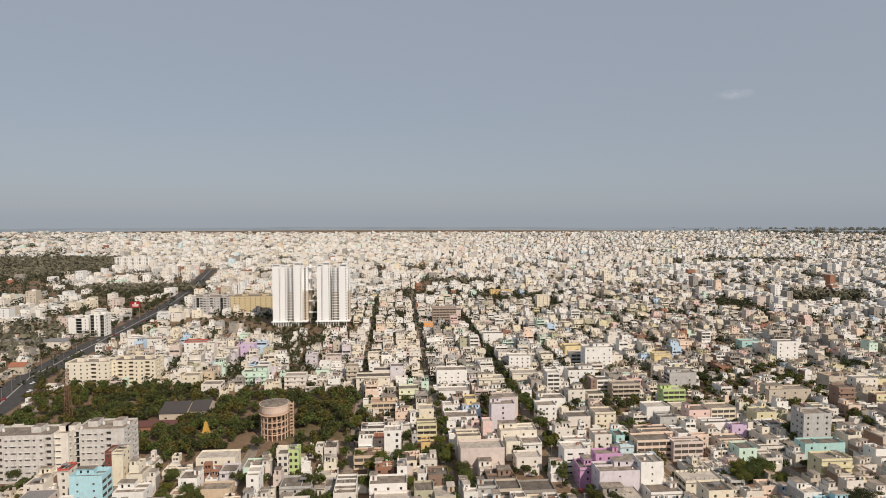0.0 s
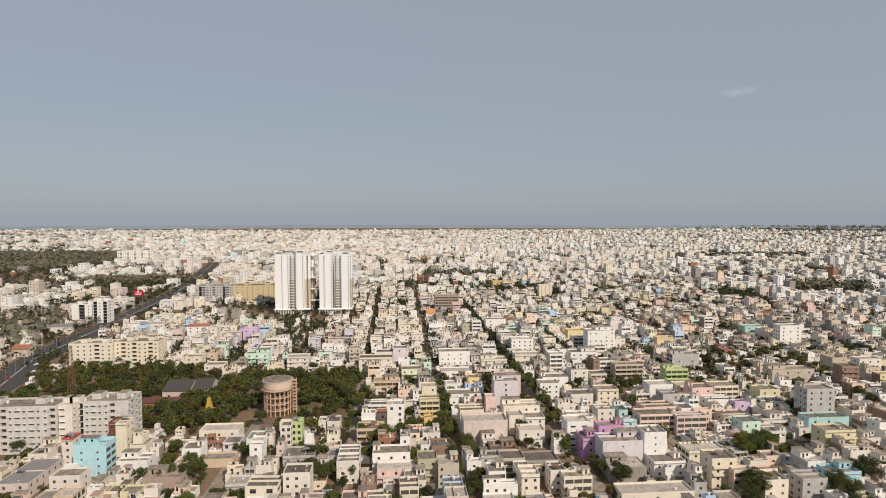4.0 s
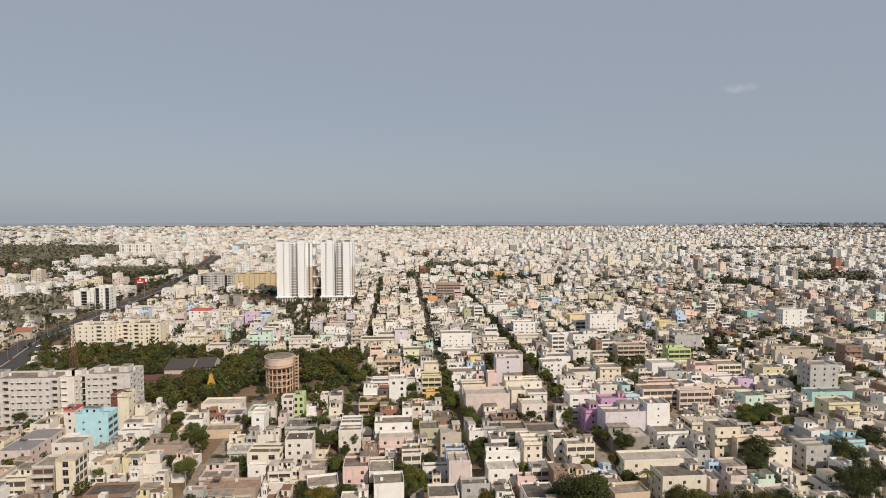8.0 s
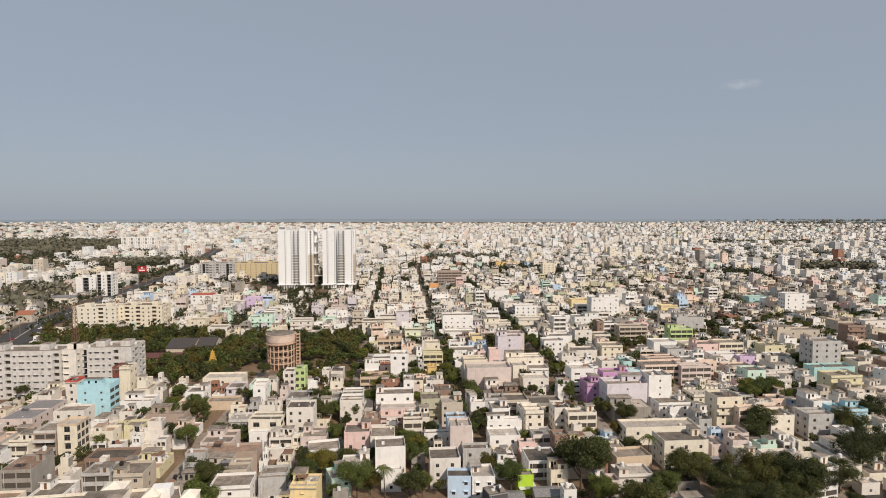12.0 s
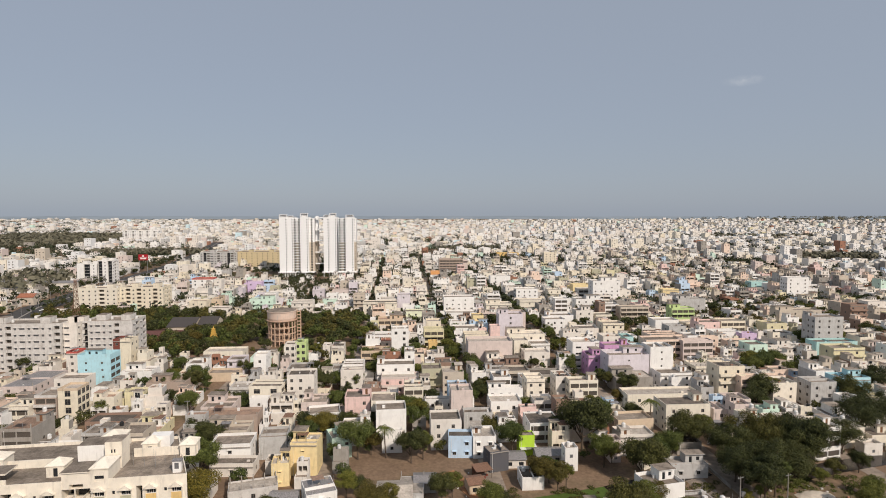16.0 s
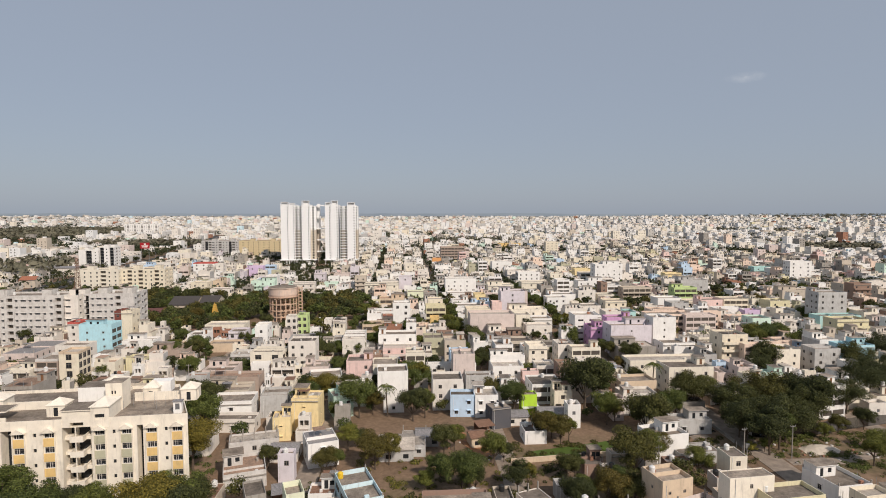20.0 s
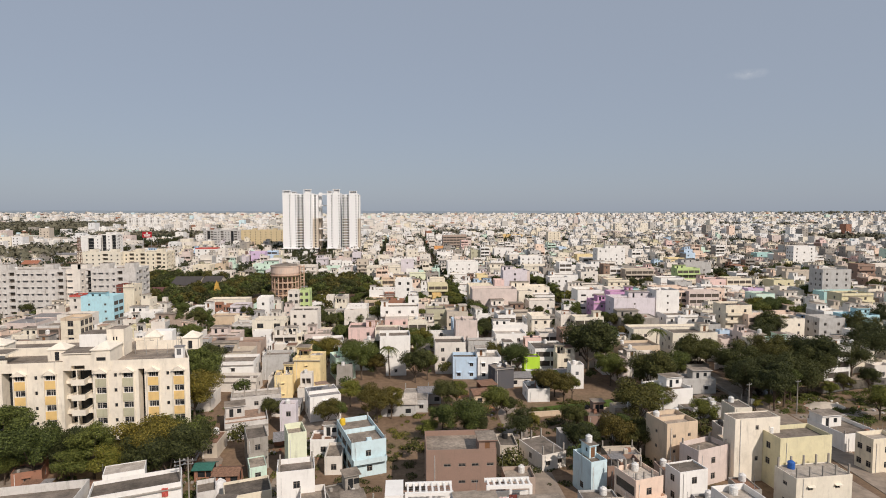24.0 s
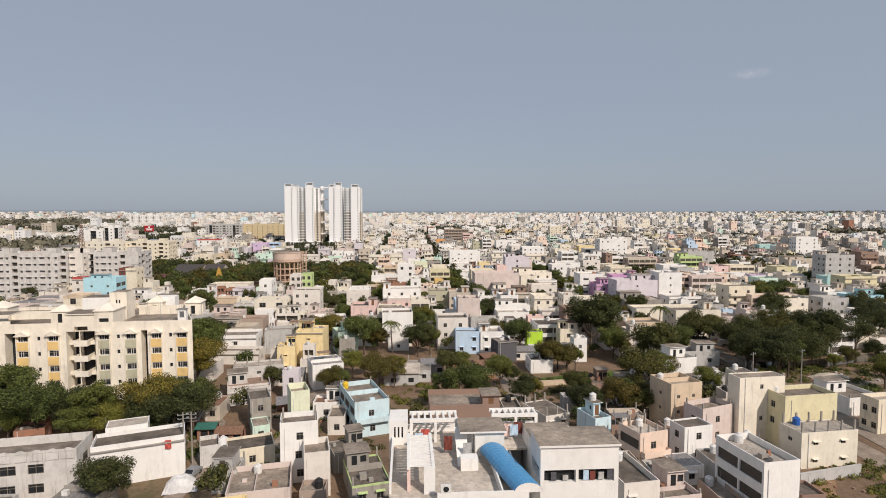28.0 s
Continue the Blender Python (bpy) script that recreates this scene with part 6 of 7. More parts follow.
part("tank", Shape().box(STEEL, -0.5, -0.4, 2.4, 0.5, 0.4, 3.6), tr)
part("support", Shape().box(WALL["concrete"], -0.1, -0.1, -0.3, 0.1, 0.1, 2.4), tr)


def car(x, y, turn, mat, label):
    top = empty("car", pose(x, y, ground_z(x, y) + 0.08, 0, 0, turn), label, "car")
    b = Shape()
    prof = [(-1.9, 0.35), (-1.95, 0.75), (-1.3, 0.92), (-0.7, 1.42), (0.8, 1.45), (1.45, 0.98), (1.9, 0.85), (1.92, 0.35)]
    for e, f in ((-0.78, 1), (0.78, -1)):
        ring = [(px, e * (0.85 if pz > 1.2 else 1.0), pz) for px, pz in prof]
        b.face(mat, *(ring if f > 0 else ring[::-1]))
    for (ax, az), (bx, bz) in zip(prof, prof[1:] + prof[:1]):
        ea, eb = 0.78 * (0.85 if az > 1.2 else 1), 0.78 * (0.85 if bz > 1.2 else 1)
        b.face(mat, (ax, ea, az), (ax, -ea, az), (bx, -eb, bz), (bx, eb, bz))
    part("body", b, top)
    part("windscreen", Shape().face(GLASS, (-1.27, 0.66, 0.97), (-1.27, -0.66, 0.97), (-0.75, -0.6, 1.41), (-0.75, 0.6, 1.41)), top)
    part("rear_window", Shape().face(GLASS, (0.86, 0.6, 1.43), (0.86, -0.6, 1.43), (1.43, -0.66, 1.02), (1.43, 0.66, 1.02)), top)
    for wx in (-1.2, 1.2):
        for wy in (-0.72, 0.72):
            wheel = part("wheel", Shape().tube(TANK_BLACK, (wx, wy - 0.1, 0.3), (wx, wy + 0.1, 0.3), 0.3, 0.3, 14), top)
            part("hub", Shape().tube(STEEL, (wx, wy - 0.11, 0.3), (wx, wy + 0.11, 0.3), 0.15, 0.15, 8), wheel)


SILVER = plain("silver_paint", (0.45, 0.46, 0.48), 0.3, 0.5, 0.1)
WHITE_CAR = plain("white_car_paint", (0.75, 0.75, 0.74), 0.3, 0.0, 0.1)
car(-38.2, 93.6, 80, SILVER, "silver hatchback parked on the lane")
for k, (x, y) in enumerate(((81.5, 262), (81, 300), (84.5, 248), (23.6, 285), (-258, 372), (-268, 402), (-272, 440), (-286, 470), (-280, 480), (-291, 540), (-298, 585), (-294, 610), (-262, 420), (-303, 650), (-299, 690))):
    car(x, y, 84 + k % 3, (WHITE_CAR, SILVER, plain("red_car_paint", (0.30, 0.03, 0.03), 0.35))[k % 3], ("white", "silver", "red")[k % 3] + " car on the road between houses")

# main road: median, verge lamps and a red hoarding
strip("median", [(p[0], p[1]) for p in MAIN], 1.0, WALL["concrete"], 0.30, "raised concrete median of the main road", "median")
for k in range(22):
    q = k / 21 * 6
    a, b = Vector(MAIN[int(min(q, 5.999))]), Vector(MAIN[int(min(q, 5.999)) + 1])
    p = a.lerp(b, q - int(min(q, 5.999)))
    lamp = empty("street_lamp", pose(p.x, p.y, ground_z(p.x, p.y) + 0.3), "tall twin-armed street lamp on the median", "street lamp", "median lamps")
    part("post", Shape().tube(STEEL, (0, 0, -0.1), (0, 0, 9.5), 0.14, 0.08, 6), lamp)
    part("arm", Shape().tube(STEEL, (-2.2, 0, 9.7), (2.2, 0, 9.7), 0.06, 0.06, 5), lamp)
    for e in (-1, 1):
        part("lamp_head", Shape().box(STEEL, e * 2.2 - 0.35, -0.12, 9.6, e * 2.2 + 0.35, 0.12, 9.75), lamp)
board = empty("billboard", pose(-318, 700, ground_z(-318, 700)), "red rooftop billboard with white bars on steel frame", "billboard")
part("panel", Shape().box(plain("red_print", (0.42, 0.02, 0.03), 0.5), 0, 0, 15, 11, 0.3, 22), board)
for k, (a, b, z, d) in enumerate(((2, 9, 16.4, 1.2), (1.5, 9.5, 18.4, 0.5), (4.5, 6.5, 19.3, 1.8))):
    part("print_bar", Shape().box(WALL["bright"], a, -0.02, z, b, -0.003, z + d), board)
for e in (1, 10):
    part("frame_leg", Shape().box(STEEL, e - 0.15, 0.3, -0.3, e + 0.15, 0.6, 15), board)


def lattice_mast(x, y, h, label):
    top = empty("lattice_mast", pose(x, y, ground_z(x, y)), label, "mast")
    r0, r1, n = 1.9, 0.5, 12
    for ex, ey in ((1, 1), (1, -1), (-1, -1), (-1, 1)):
        part("leg", Shape().tube(RUST, (ex * r0, ey * r0, -0.4), (ex * r1, ey * r1, h), 0.14, 0.09, 5), top)
    for k in range(n):
        s = Shape()
        ra, rb = r0 + (r1 - r0) * k / n, r0 + (r1 - r0) * (k + 1) / n
        za, zb = h * k / n, h * (k + 1) / n
        for ax, ay, bx, by in ((-1, -1, 1, -1), (1, -1, 1, 1), (1, 1, -1, 1), (-1, 1, -1, -1)):
            s.tube(RUST, (ax * ra, ay * ra, za), (bx * rb, by * rb, zb), 0.06, 0.06, 4, False)
            s.tube(RUST, (bx * ra, by * ra, za), (ax * rb, ay * rb, zb), 0.06, 0.06, 4, False)
        part("bracing", s, top)


lattice_mast(-200, 355.5, 34, "rust-red lattice telecom mast behind flats")


def flats(x, y, w, d, floors, paint, pattern, label, turn=0, sides="wbw", roof_rooms=2, story=3.1):
    """A slab of flats. pattern, bay by bay: w a window, p a pair of windows, b a deep balcony, s a dark slot, . a blank bay."""
    z0 = ground_z(x, y)
    FOOTPRINTS.append((x - 1, y - 1.5, x + w + 1, y + d + 1))
    top = empty("apartment_building", pose(x, y, z0, 0, 0, turn), label, "apartment building")
    mat = WALL[paint]
    h = floors * story

    def face_of(o, u, width, bays):
        unit = width / len(bays)
        for i, kind in enumerate(bays):
            p = (o[0] + u[0] * unit * i, o[1] + u[1] * unit * i)
            holes, deep = [], 0.15
            if kind == "w":
                holes = [(unit / 2 - 0.55, 1.1, 0.9, 1.1)]
            elif kind == "p":
                holes = [(unit * 0.12, unit * 0.76, 1.05, 0.95)]
            elif kind == "b":
                holes, deep = [(0.25, unit - 0.5, 0.95, 1.75)], 1.2
            elif kind == "s":
                holes, deep = [(0.3, unit - 0.6, 0.0, story - 0.02)], 1.5
            # balcony and slot backs are dark sheets that paint in the recess shade
            s = Shape().facade(mat, p, u, unit, -1.0, [(1.0, [])] + [(story, holes)] * floors, deep, INNER_SHADE if kind == "b" else DIM_GLASS if kind in "wp" and y < 320 else None)
            part("bay", s, top)
            if kind in "wp" and y < 320:
                for k in range(floors):
                    for at, wide, sill, tall in holes:
                        part("sunshade", shade_mesh(wide, mat), top, at=pose(p[0] + u[0] * at, p[1] + u[1] * at, k * story + sill + tall + 0.05, 0, 0, 0 if u == (1, 0) else 90 if u == (0, 1) else 270))

    face_of((0, 0), (1, 0), w, pattern)
    face_of((w, 0), (0, 1), d, sides)
    face_of((0, d), (0, -1), d, sides)
    part("rear_wall", Shape().facade(mat, (w, d), (-1, 0), w, -1.0, [(h + 1.0, [])]), top)
    part("roof", Shape().box(ROOF, 0.01, 0.01, h - 0.2, w - 0.01, d - 0.01, h + 0.02), top)
    part("parapet", Shape().ring(mat, 0, 0, w, d, h, h + 0.9, 0.18), top)
    for k in range(roof_rooms):
        a = w * (k + 0.5) / roof_rooms - 2
        part("roof_room", Shape().box(mat, a, d * 0.4, h, a + 4.5, d * 0.8, h + 2.8, ROOF), top)
        part("water_tank", tank_mesh(TANK_WHITE), top, at=pose(a + 6, d * 0.6, h + 0.02))


flats(-241.4, 427.2, 30.5, 14, 6, "ivory", "wwwwbww", "cream six-storey apartment building", story=3.0)
flats(-211.1, 431.9, 31.2, 16, 6, "cream", "wbwbwwbw", "tan six-storey apartment building with recessed balconies", sides="wbwbw", story=3.0)
flats(-337.1, 605.2, 20.1, 16, 6, "bright", ".sw", "tall white office block by the main road", story=3.2, sides="swsw")
flats(-316.7, 606.1, 14.6, 14, 7, "bright", "sws", "tall white office block with dark slots", story=3.2)
flats(-256.4, 729.7, 45.9, 28, 7, "grey", "wsbpwbwwsbw", "grey commercial complex with dark strip openings", story=3.1)
flats(-210.3, 731.5, 52.2, 28, 7, "tan", ".w.w.w.w.w.w.w.w", "tan finned commercial complex with small windows", story=3.1)
flats(-661.8, 1384.5, 81.2, 24, 8, "bright", "wbwwbwwbwwbwwbw", "large white hospital block beyond the park", story=3.2)

flats(-205.0, 277.0, 41.0, 14, 7, "oldwhite", "wpwpwbwpwpwwb", "long white seven-storey flats with stained balconies", story=3.15)
flats(-163.8, 279.0, 6.2, 12, 7, "white", "p.", "narrow white stair wing of the flats", story=3.15)
flats(-157.4, 283.0, 23.8, 15, 7, "oldwhite", "swpwwb..", "white seven-storey flats with deep balconies", sides="wbwb", story=3.15)

# the row of tall trees before the apartment block
for k in range(13):
    plant(SPECIES, (0, 1, 2, 1, 0, 1, 2)[k % 7], -114 + 5.6 * k + (k * 37 % 5) * 0.4, 109.5 + (k * 53 % 7) * 0.6, 1.26 + (k * 29 % 5) * 0.12, tall=0.98)


def shack(x, y, w, d, h, turn, sheet, label):
    """A lean-to of poles and patched sheets with sacks and boards under it."""
    rng = random.Random(int(x * 11 + y * 5))
    top = empty("shack", pose(x, y, ground_z(x, y), 0, 0, turn), label, "shack")
    FOOTPRINTS.append((x - 0.5, y - 0.5, x + w + 0.5, y + d + 0.5))
    for a, b in ((0.1, 0.1), (w - 0.2, 0.1), (0.1, d - 0.2), (w - 0.2, d - 0.2)):
        part("pole", Shape().tube(BARK, (a, b, -0.3), (a, b, h + 0.3 * (b > 1)), 0.06, 0.05, 5), top)
    n = max(2, int(w / 1.4))
    for k in range(n):
        a, b, lift = w * k / n - 0.1, w * (k + 1) / n + 0.1, rng.uniform(0, 0.12)
        m = rng.choice((sheet, sheet, TIN, RUST))
        q = Shape()
        q.face(m, (a, -0.4, h + lift), (b, -0.4, h + lift), (b, d + 0.3, h + 0.45 + lift), (a, d + 0.3, h + 0.45 + lift))
        q.face(m, (a, d + 0.3, h + 0.42 + lift), (b, d + 0.3, h + 0.42 + lift), (b, -0.4, h - 0.03 + lift), (a, -0.4, h - 0.03 + lift))
        part("roof_sheet", q, top)
    part("back_wall", Shape().box(rng.choice((RUST, WALL["brick"], WALL["concrete"])), 0.1, d - 0.2, 0, w - 0.1, d - 0.1, h), top)
    for k in range(4):
        a, b, c = rng.uniform(0.2, w - 0.9), rng.uniform(-0.6, d - 1.0), rng.uniform(0.4, 0.8)
        part("sack", Shape().lathe(rng.choice((CLOTH["grey"], CLOTH["maroon"], CLOTH["sky"], WALL["brown"])), [(c * 0.5, 0), (c * 0.6, c * 0.3), (c * 0.45, c * 0.75), (c * 0.15, c)], 7), top, at=pose(a, b, 0))


def tarpaulin(x, y, w, d, h, mat, label, turn=0):
    """A sheet thrown over a heap: domed, with folds."""
    g, n = Shape(), 12
    rng = random.Random(int(x * 3 + y * 7))
    ph = rng.uniform(0, 6)

    def p(i, j):
        u, v = i / n * 2 - 1, j / n * 2 - 1
        e = max(0.0, 1 - (abs(u) ** 2.5 + abs(v) ** 2.5) ** 0.9)
        fold = 0.10 * math.sin(9 * u + ph + 3 * v) + 0.07 * math.sin(13 * v - ph)
        return ((u * 0.5 + 0.5) * w, (v * 0.5 + 0.5) * d, h * e ** 0.6 + fold * (0.3 + e) + 0.12)

    for i in range(n):
        for j in range(n):
            g.face(mat, p(i, j), p(i + 1, j), p(i + 1, j + 1), p(i, j + 1))
    thing("tarpaulin", g, pose(x, y, ground_z(x, y), 0, 0, turn), label, "tarpaulin")


WHITE_SHEET = plain("white_plastic_sheet", (0.66, 0.65, 0.64), 0.5, 0.0, 0.2, 1.0)
shack(-48.5, 112.5, 4.5, 3.5, 2.4, 8, RUST, "scrap shack with rusty sheets and sacks")
shack(-52.0, 106.5, 4.0, 3.0, 2.2, -10, TIN, "lean-to of grey sheets beside the lane")
shack(-58.5, 100.5, 4.2, 3.0, 2.3, 5, RUST, "lean-to of rusty sheets beside a yard wall")
shack(-72.0, 102.0, 5.0, 3.4, 2.4, 0, TIN, "long lean-to with patched grey sheets")
shack(-30.5, 121.0, 5.5, 4.0, 2.6, 12, TIN, "patched sheet shack with clutter under it")
shack(-21.0, 126.5, 5.0, 4.5, 2.6, -6, WHITE_SHEET, "shack covered with white sheeting")
shack(20.0, 156.0, 5.0, 4.0, 2.6, 15, RUST, "rusty shack on the bare slope")
shack(36.0, 170.0, 5.5, 4.0, 2.6, 4, WHITE_SHEET, "shack with white-patched sheet roof")
tarpaulin(-40.6, 87.0, 5.2, 3.6, 2.2, WHITE_SHEET, "white plastic sheet draped over a heap", 10)
tarpaulin(-36.4, 97.0, 6.0, 3.0, 1.6, WHITE_SHEET, "crumpled white sheeting over a low roof", 15)
tarpaulin(-37.0, 102.0, 3.0, 2.6, 2.6, WHITE_SHEET, "white sheet hung over a frame", 30)
tarpaulin(-88.0, 104.0, 5.0, 3.0, 1.4, plain("black_plastic_sheet", (0.05, 0.05, 0.055), 0.4), "black plastic sheet over a woodpile")
rng = random.Random(77)
rubble = Shape()
for k in range(420):  # bricks, stones and scrap strewn on the yards
    x0, y0, x1, y1 = rng.choice(((-54, 98, -40, 118), (-62, 98, -50, 106), (-34, 92, -24, 104), (10, 140, 24, 162), (-32, 116, -20, 130), (56, 70, 72, 92), (98, 132, 122, 146)))
    x, y, e = rng.uniform(x0, x1), rng.uniform(y0, y1), rng.uniform(0.15, 0.55)
    if free_spot(x, y):
        rubble.box(rng.choice((WALL["brick"], WALL["concrete"], WALL["brown"], TIN, WALL["oldwhite"])), x, y, ground_z(x, y) - 0.05, x + e, y + e * rng.uniform(0.5, 1.4), ground_z(x, y) + e * rng.uniform(0.3, 0.8))
thing("rubble", rubble, Matrix(), "bricks, stones and scrap strewn over bare yards", "rubble", kind="stuff")
for n, (x0, y0, x1, y1, m) in enumerate(((-54, 96, -40, 116, LEAF), (-34, 88, -20, 130, LEAF), (96, 128, 126, 150, LEAF_LIGHT), (24, 106, 64, 138, LEAF_DARK), (56, 66, 76, 94, LEAF), (-60, 118, -48, 150, LEAF))):
    bush_field("weeds", x0, y0, x1, y1, 70, m, "weeds and low shrubs between the yards", 20 + n)
for x, y, w, d, turn in ((-3, 70, 9, 7, 6), (8, 72, 8, 8, 4), (17, 84, 7, 8, 3), (2, 86, 10, 8, 8), (-52, 84, 9, 8, 8), (-66, 86, 10, 9, 6), (-80, 78, 11, 12, 6), (-26, 72, 9, 8, 12), (58, 62, 8, 8, 5)):
    if all(not (a < x + w and c > x and b < y + d and e > y) for a, b, c, e in FOOTPRINTS):
        house(x, y, w, d, 1, rng.choice(("grey", "oldwhite", "concrete")), front=1, sides=0, rail=0.25, roof=rng.choice((ROOF_DARK, ROOF, RUST)), ledge=False, turn=turn)
cloth = Shape()
for i in range(4):
    for j in range(6):
        cloth.face(CLOTH["red"], *[(0.25 * a, -0.45 + 0.06 * math.sin(a * 2 + b), 0.25 * b) for a, b in ((i, j), (i + 1, j), (i + 1, j + 1), (i, j + 1))])
thing("red_cloth", cloth, pose(-42.6, 93.8, 4.9, 0, 0, 14), "red cloth hung over a white house wall", "cloth")

# ---- trees that can be told apart: kind, x, y, size ----
for k, x, y, size in ((5, -52.1, 119.2, 1.01), (0, -54.2, 139.9, 1.74), (2, -57.6, 156.5, 1.74), (1, -64.0, 180.1, 1.59), (1, -46.8, 106.5, 1.74), (0, -46.6, 114.1, 1.45), (1, -51.8, 108.7, 1.45), (3, -64.9, 107.5, 1.3), (3, -58.7, 108.5, 1.3), (3, -78.9, 109.7, 1.16), (1, -46.9, 82.3, 1.3),):
    plant(SPECIES, k, x, y, size)
for k, x, y, size in ((1, -33.2, 190.4, 1.25), (0, -32.4, 174.5, 1.25), (2, 4.0, 196.6, 1.25), ):
    plant(SPECIES, k, x, y, size)
for k, x, y, size in ((1, 61.3, 184.6, 1.62), ):
    plant(SPECIES, k, x, y, size)
for k, x, y, size in ((1, 90.2, 172.9, 1.62), (1, 135.3, 203.5, 1.38),):
    plant(SPECIES, k, x, y, size)
for k, x, y, size in ((4, 99.1, 160.8, 1.38), (4, 109.2, 168.1, 1.38), (4, 113.7, 163.6, 1.5), (4, 121.6, 167.0, 1.38), (4, 118.6, 156.6, 1.38), (4, 101.7, 149.8, 1.25), (4, 93.9, 149.4, 1.12), (4, 109.7, 149.1, 1.25), (4, 174.8, 204.0, 1.38), (4, 192.1, 214.3, 1.5), (4, 155.8, 177.9, 1.5), (4, 168.3, 185.0, 1.38), (4, 138.3, 164.1, 1.25), (0, 117.3, 129.7, 1.12), (3, 126.0, 137.4, 1.0), (1, 123.4, 149.2, 0.88),):
    plant(SPECIES, k, x, y, size)
for k, x, y, size in ((3, 117.1, 146.5, 0.75), (3, 90.0, 138.0, 0.62), (3, 94.9, 139.5, 0.62), (1, 133.3, 151.7, 1.0),):
    plant(SPECIES, k, x, y, size)
for k, x, y, size in ((5, 86.1, 188.9, 1.12), (1, 82.9, 195.8, 1.12), (1, 84.4, 212.9, 1.0), (1, 104.2, 189.8, 0.88), (1, 106.9, 176.6, 0.88),):
    plant(SPECIES, k, x, y, size)
for k, x, y, size in ((1, -72.4, 221.3, 1.15), (1, -64.7, 220.7, 1.03), (1, -40.4, 240.1, 1.49), (1, -34.1, 237.1, 1.38), (0, -28.3, 239.2, 1.15), (0, -22.3, 238.8, 1.15), (0, 1.5, 203.4, 1.26), (0, 3.3, 192.6, 1.26), (0, -19.1, 284.9, 1.03), (0, -10.3, 279.0, 1.03), (0, 163.4, 249.7, 1.49), (0, 165.8, 244.8, 1.49), (0, 175.8, 251.3, 1.26), (1, -23.6, 308.2, 1.03), (1, 86.8, 234.5, 1.15), (1, 92.6, 224.1, 1.38), (1, 93.9, 230.1, 1.15), (1, -92.2, 222.4, 1.15),):
    plant(SPECIES, k, x, y, size)
for k, x, y, size in ((1, -91.8, 242.0, 1.26), (0, -91.0, 249.7, 1.26), (0, -105.6, 268.9, 1.15), (1, -180.0, 282.3, 1.15), (1, -180.9, 277.5, 1.15), (1, -168.9, 270.5, 0.92), (1, -118.0, 197.3, 1.03), (3, -114.4, 215.8, 1.03), (1, 52.4, 184.0, 1.26), (1, -76.8, 268.7, 1.03),):
    plant(SPECIES, k, x, y, size)
for k, x, y, size in ((0, -33.0, 181.8, 1.15), (1, -118.5, 323.5, 1.26), (0, -70.1, 195.4, 0.92), (1, -10.6, 194.5, 1.15), (2, -63.1, 167.7, 1.15), (0, -65.6, 179.6, 1.15), (3, 78.8, 257.8, 1.03), (3, 46.0, 208.1, 1.03), (0, 6.1, 255.6, 0.92),):
    plant(SPECIES, k, x, y, size)
for k, x, y, size in ((0, -12.0, 269.5, 1.15), (0, -6.6, 273.0, 1.15), (0, 0.4, 280.6, 1.15), (0, 4.8, 288.8, 1.15), (1, 31.5, 264.1, 1.38), (1, 32.1, 247.5, 1.26), (1, 32.2, 229.9, 1.15), (1, 19.5, 287.7, 1.15), (0, 24.7, 278.8, 1.15), (0, 84.1, 322.6, 1.15), (0, 84.9, 346.8, 1.15), (0, 80.8, 360.7, 1.15), (1, 76.5, 386.6, 1.49), (1, 108.2, 344.9, 1.15), (0, 78.3, 262.7, 1.15), (0, 82.7, 293.1, 1.03), (0, 166.4, 248.1, 1.49), (0, 174.1, 251.2, 1.49),):
    plant(SPECIES, k, x, y, size)
for k, x, y, size in ((0, 158.8, 242.7, 1.38), (0, 173.7, 242.5, 1.26), (0, 222.9, 298.1, 1.26), (3, 219.8, 289.4, 1.15), (0, -14.1, 255.3, 1.15), (3, -24.6, 333.8, 1.38), (1, 277.6, 314.0, 1.38), (1, 280.7, 326.2, 1.38), (1, 276.3, 302.5, 1.38),):
    plant(SPECIES, k, x, y, size)
for k, x, y, size in ((1, -35.7, 140.1, 0.9), (1, -33.6, 176.6, 1.2), (1, -58.4, 180.8, 1.0),):
    plant(SPECIES, k, x, y, size)
for k, x, y, size in ((1, -96.6, 222.3, 1.2), (0, -99.8, 241.0, 1.2), (0, -81.6, 213.7, 1.3), (1, -90.9, 242.3, 1.4), (1, -70.2, 190.1, 1.3), (0, -25.5, 211.3, 1.2), (1, -20.6, 193.2, 1.2), (1, -75.5, 306.7, 1.2), (1, -41.0, 258.3, 1.3), (0, -7.7, 278.2, 1.2), (1, -3.0, 209.8, 1.2), (1, 9.1, 215.6, 1.2), (0, 32.0, 254.6, 1.2), (1, 29.8, 220.1, 1.3), (1, 28.8, 184.5, 1.2), (1, 62.5, 284.7, 1.2), (1, 97.2, 249.5, 1.2), (1, 123.2, 292.4, 1.2),):
    plant(SPECIES, k, x, y, size)
for k, x, y, size in ((1, 226.7, 343.0, 1.4), (0, 239.4, 292.2, 1.4), (1, 179.7, 242.2, 1.2),):
    plant(SPECIES, k, x, y, size)
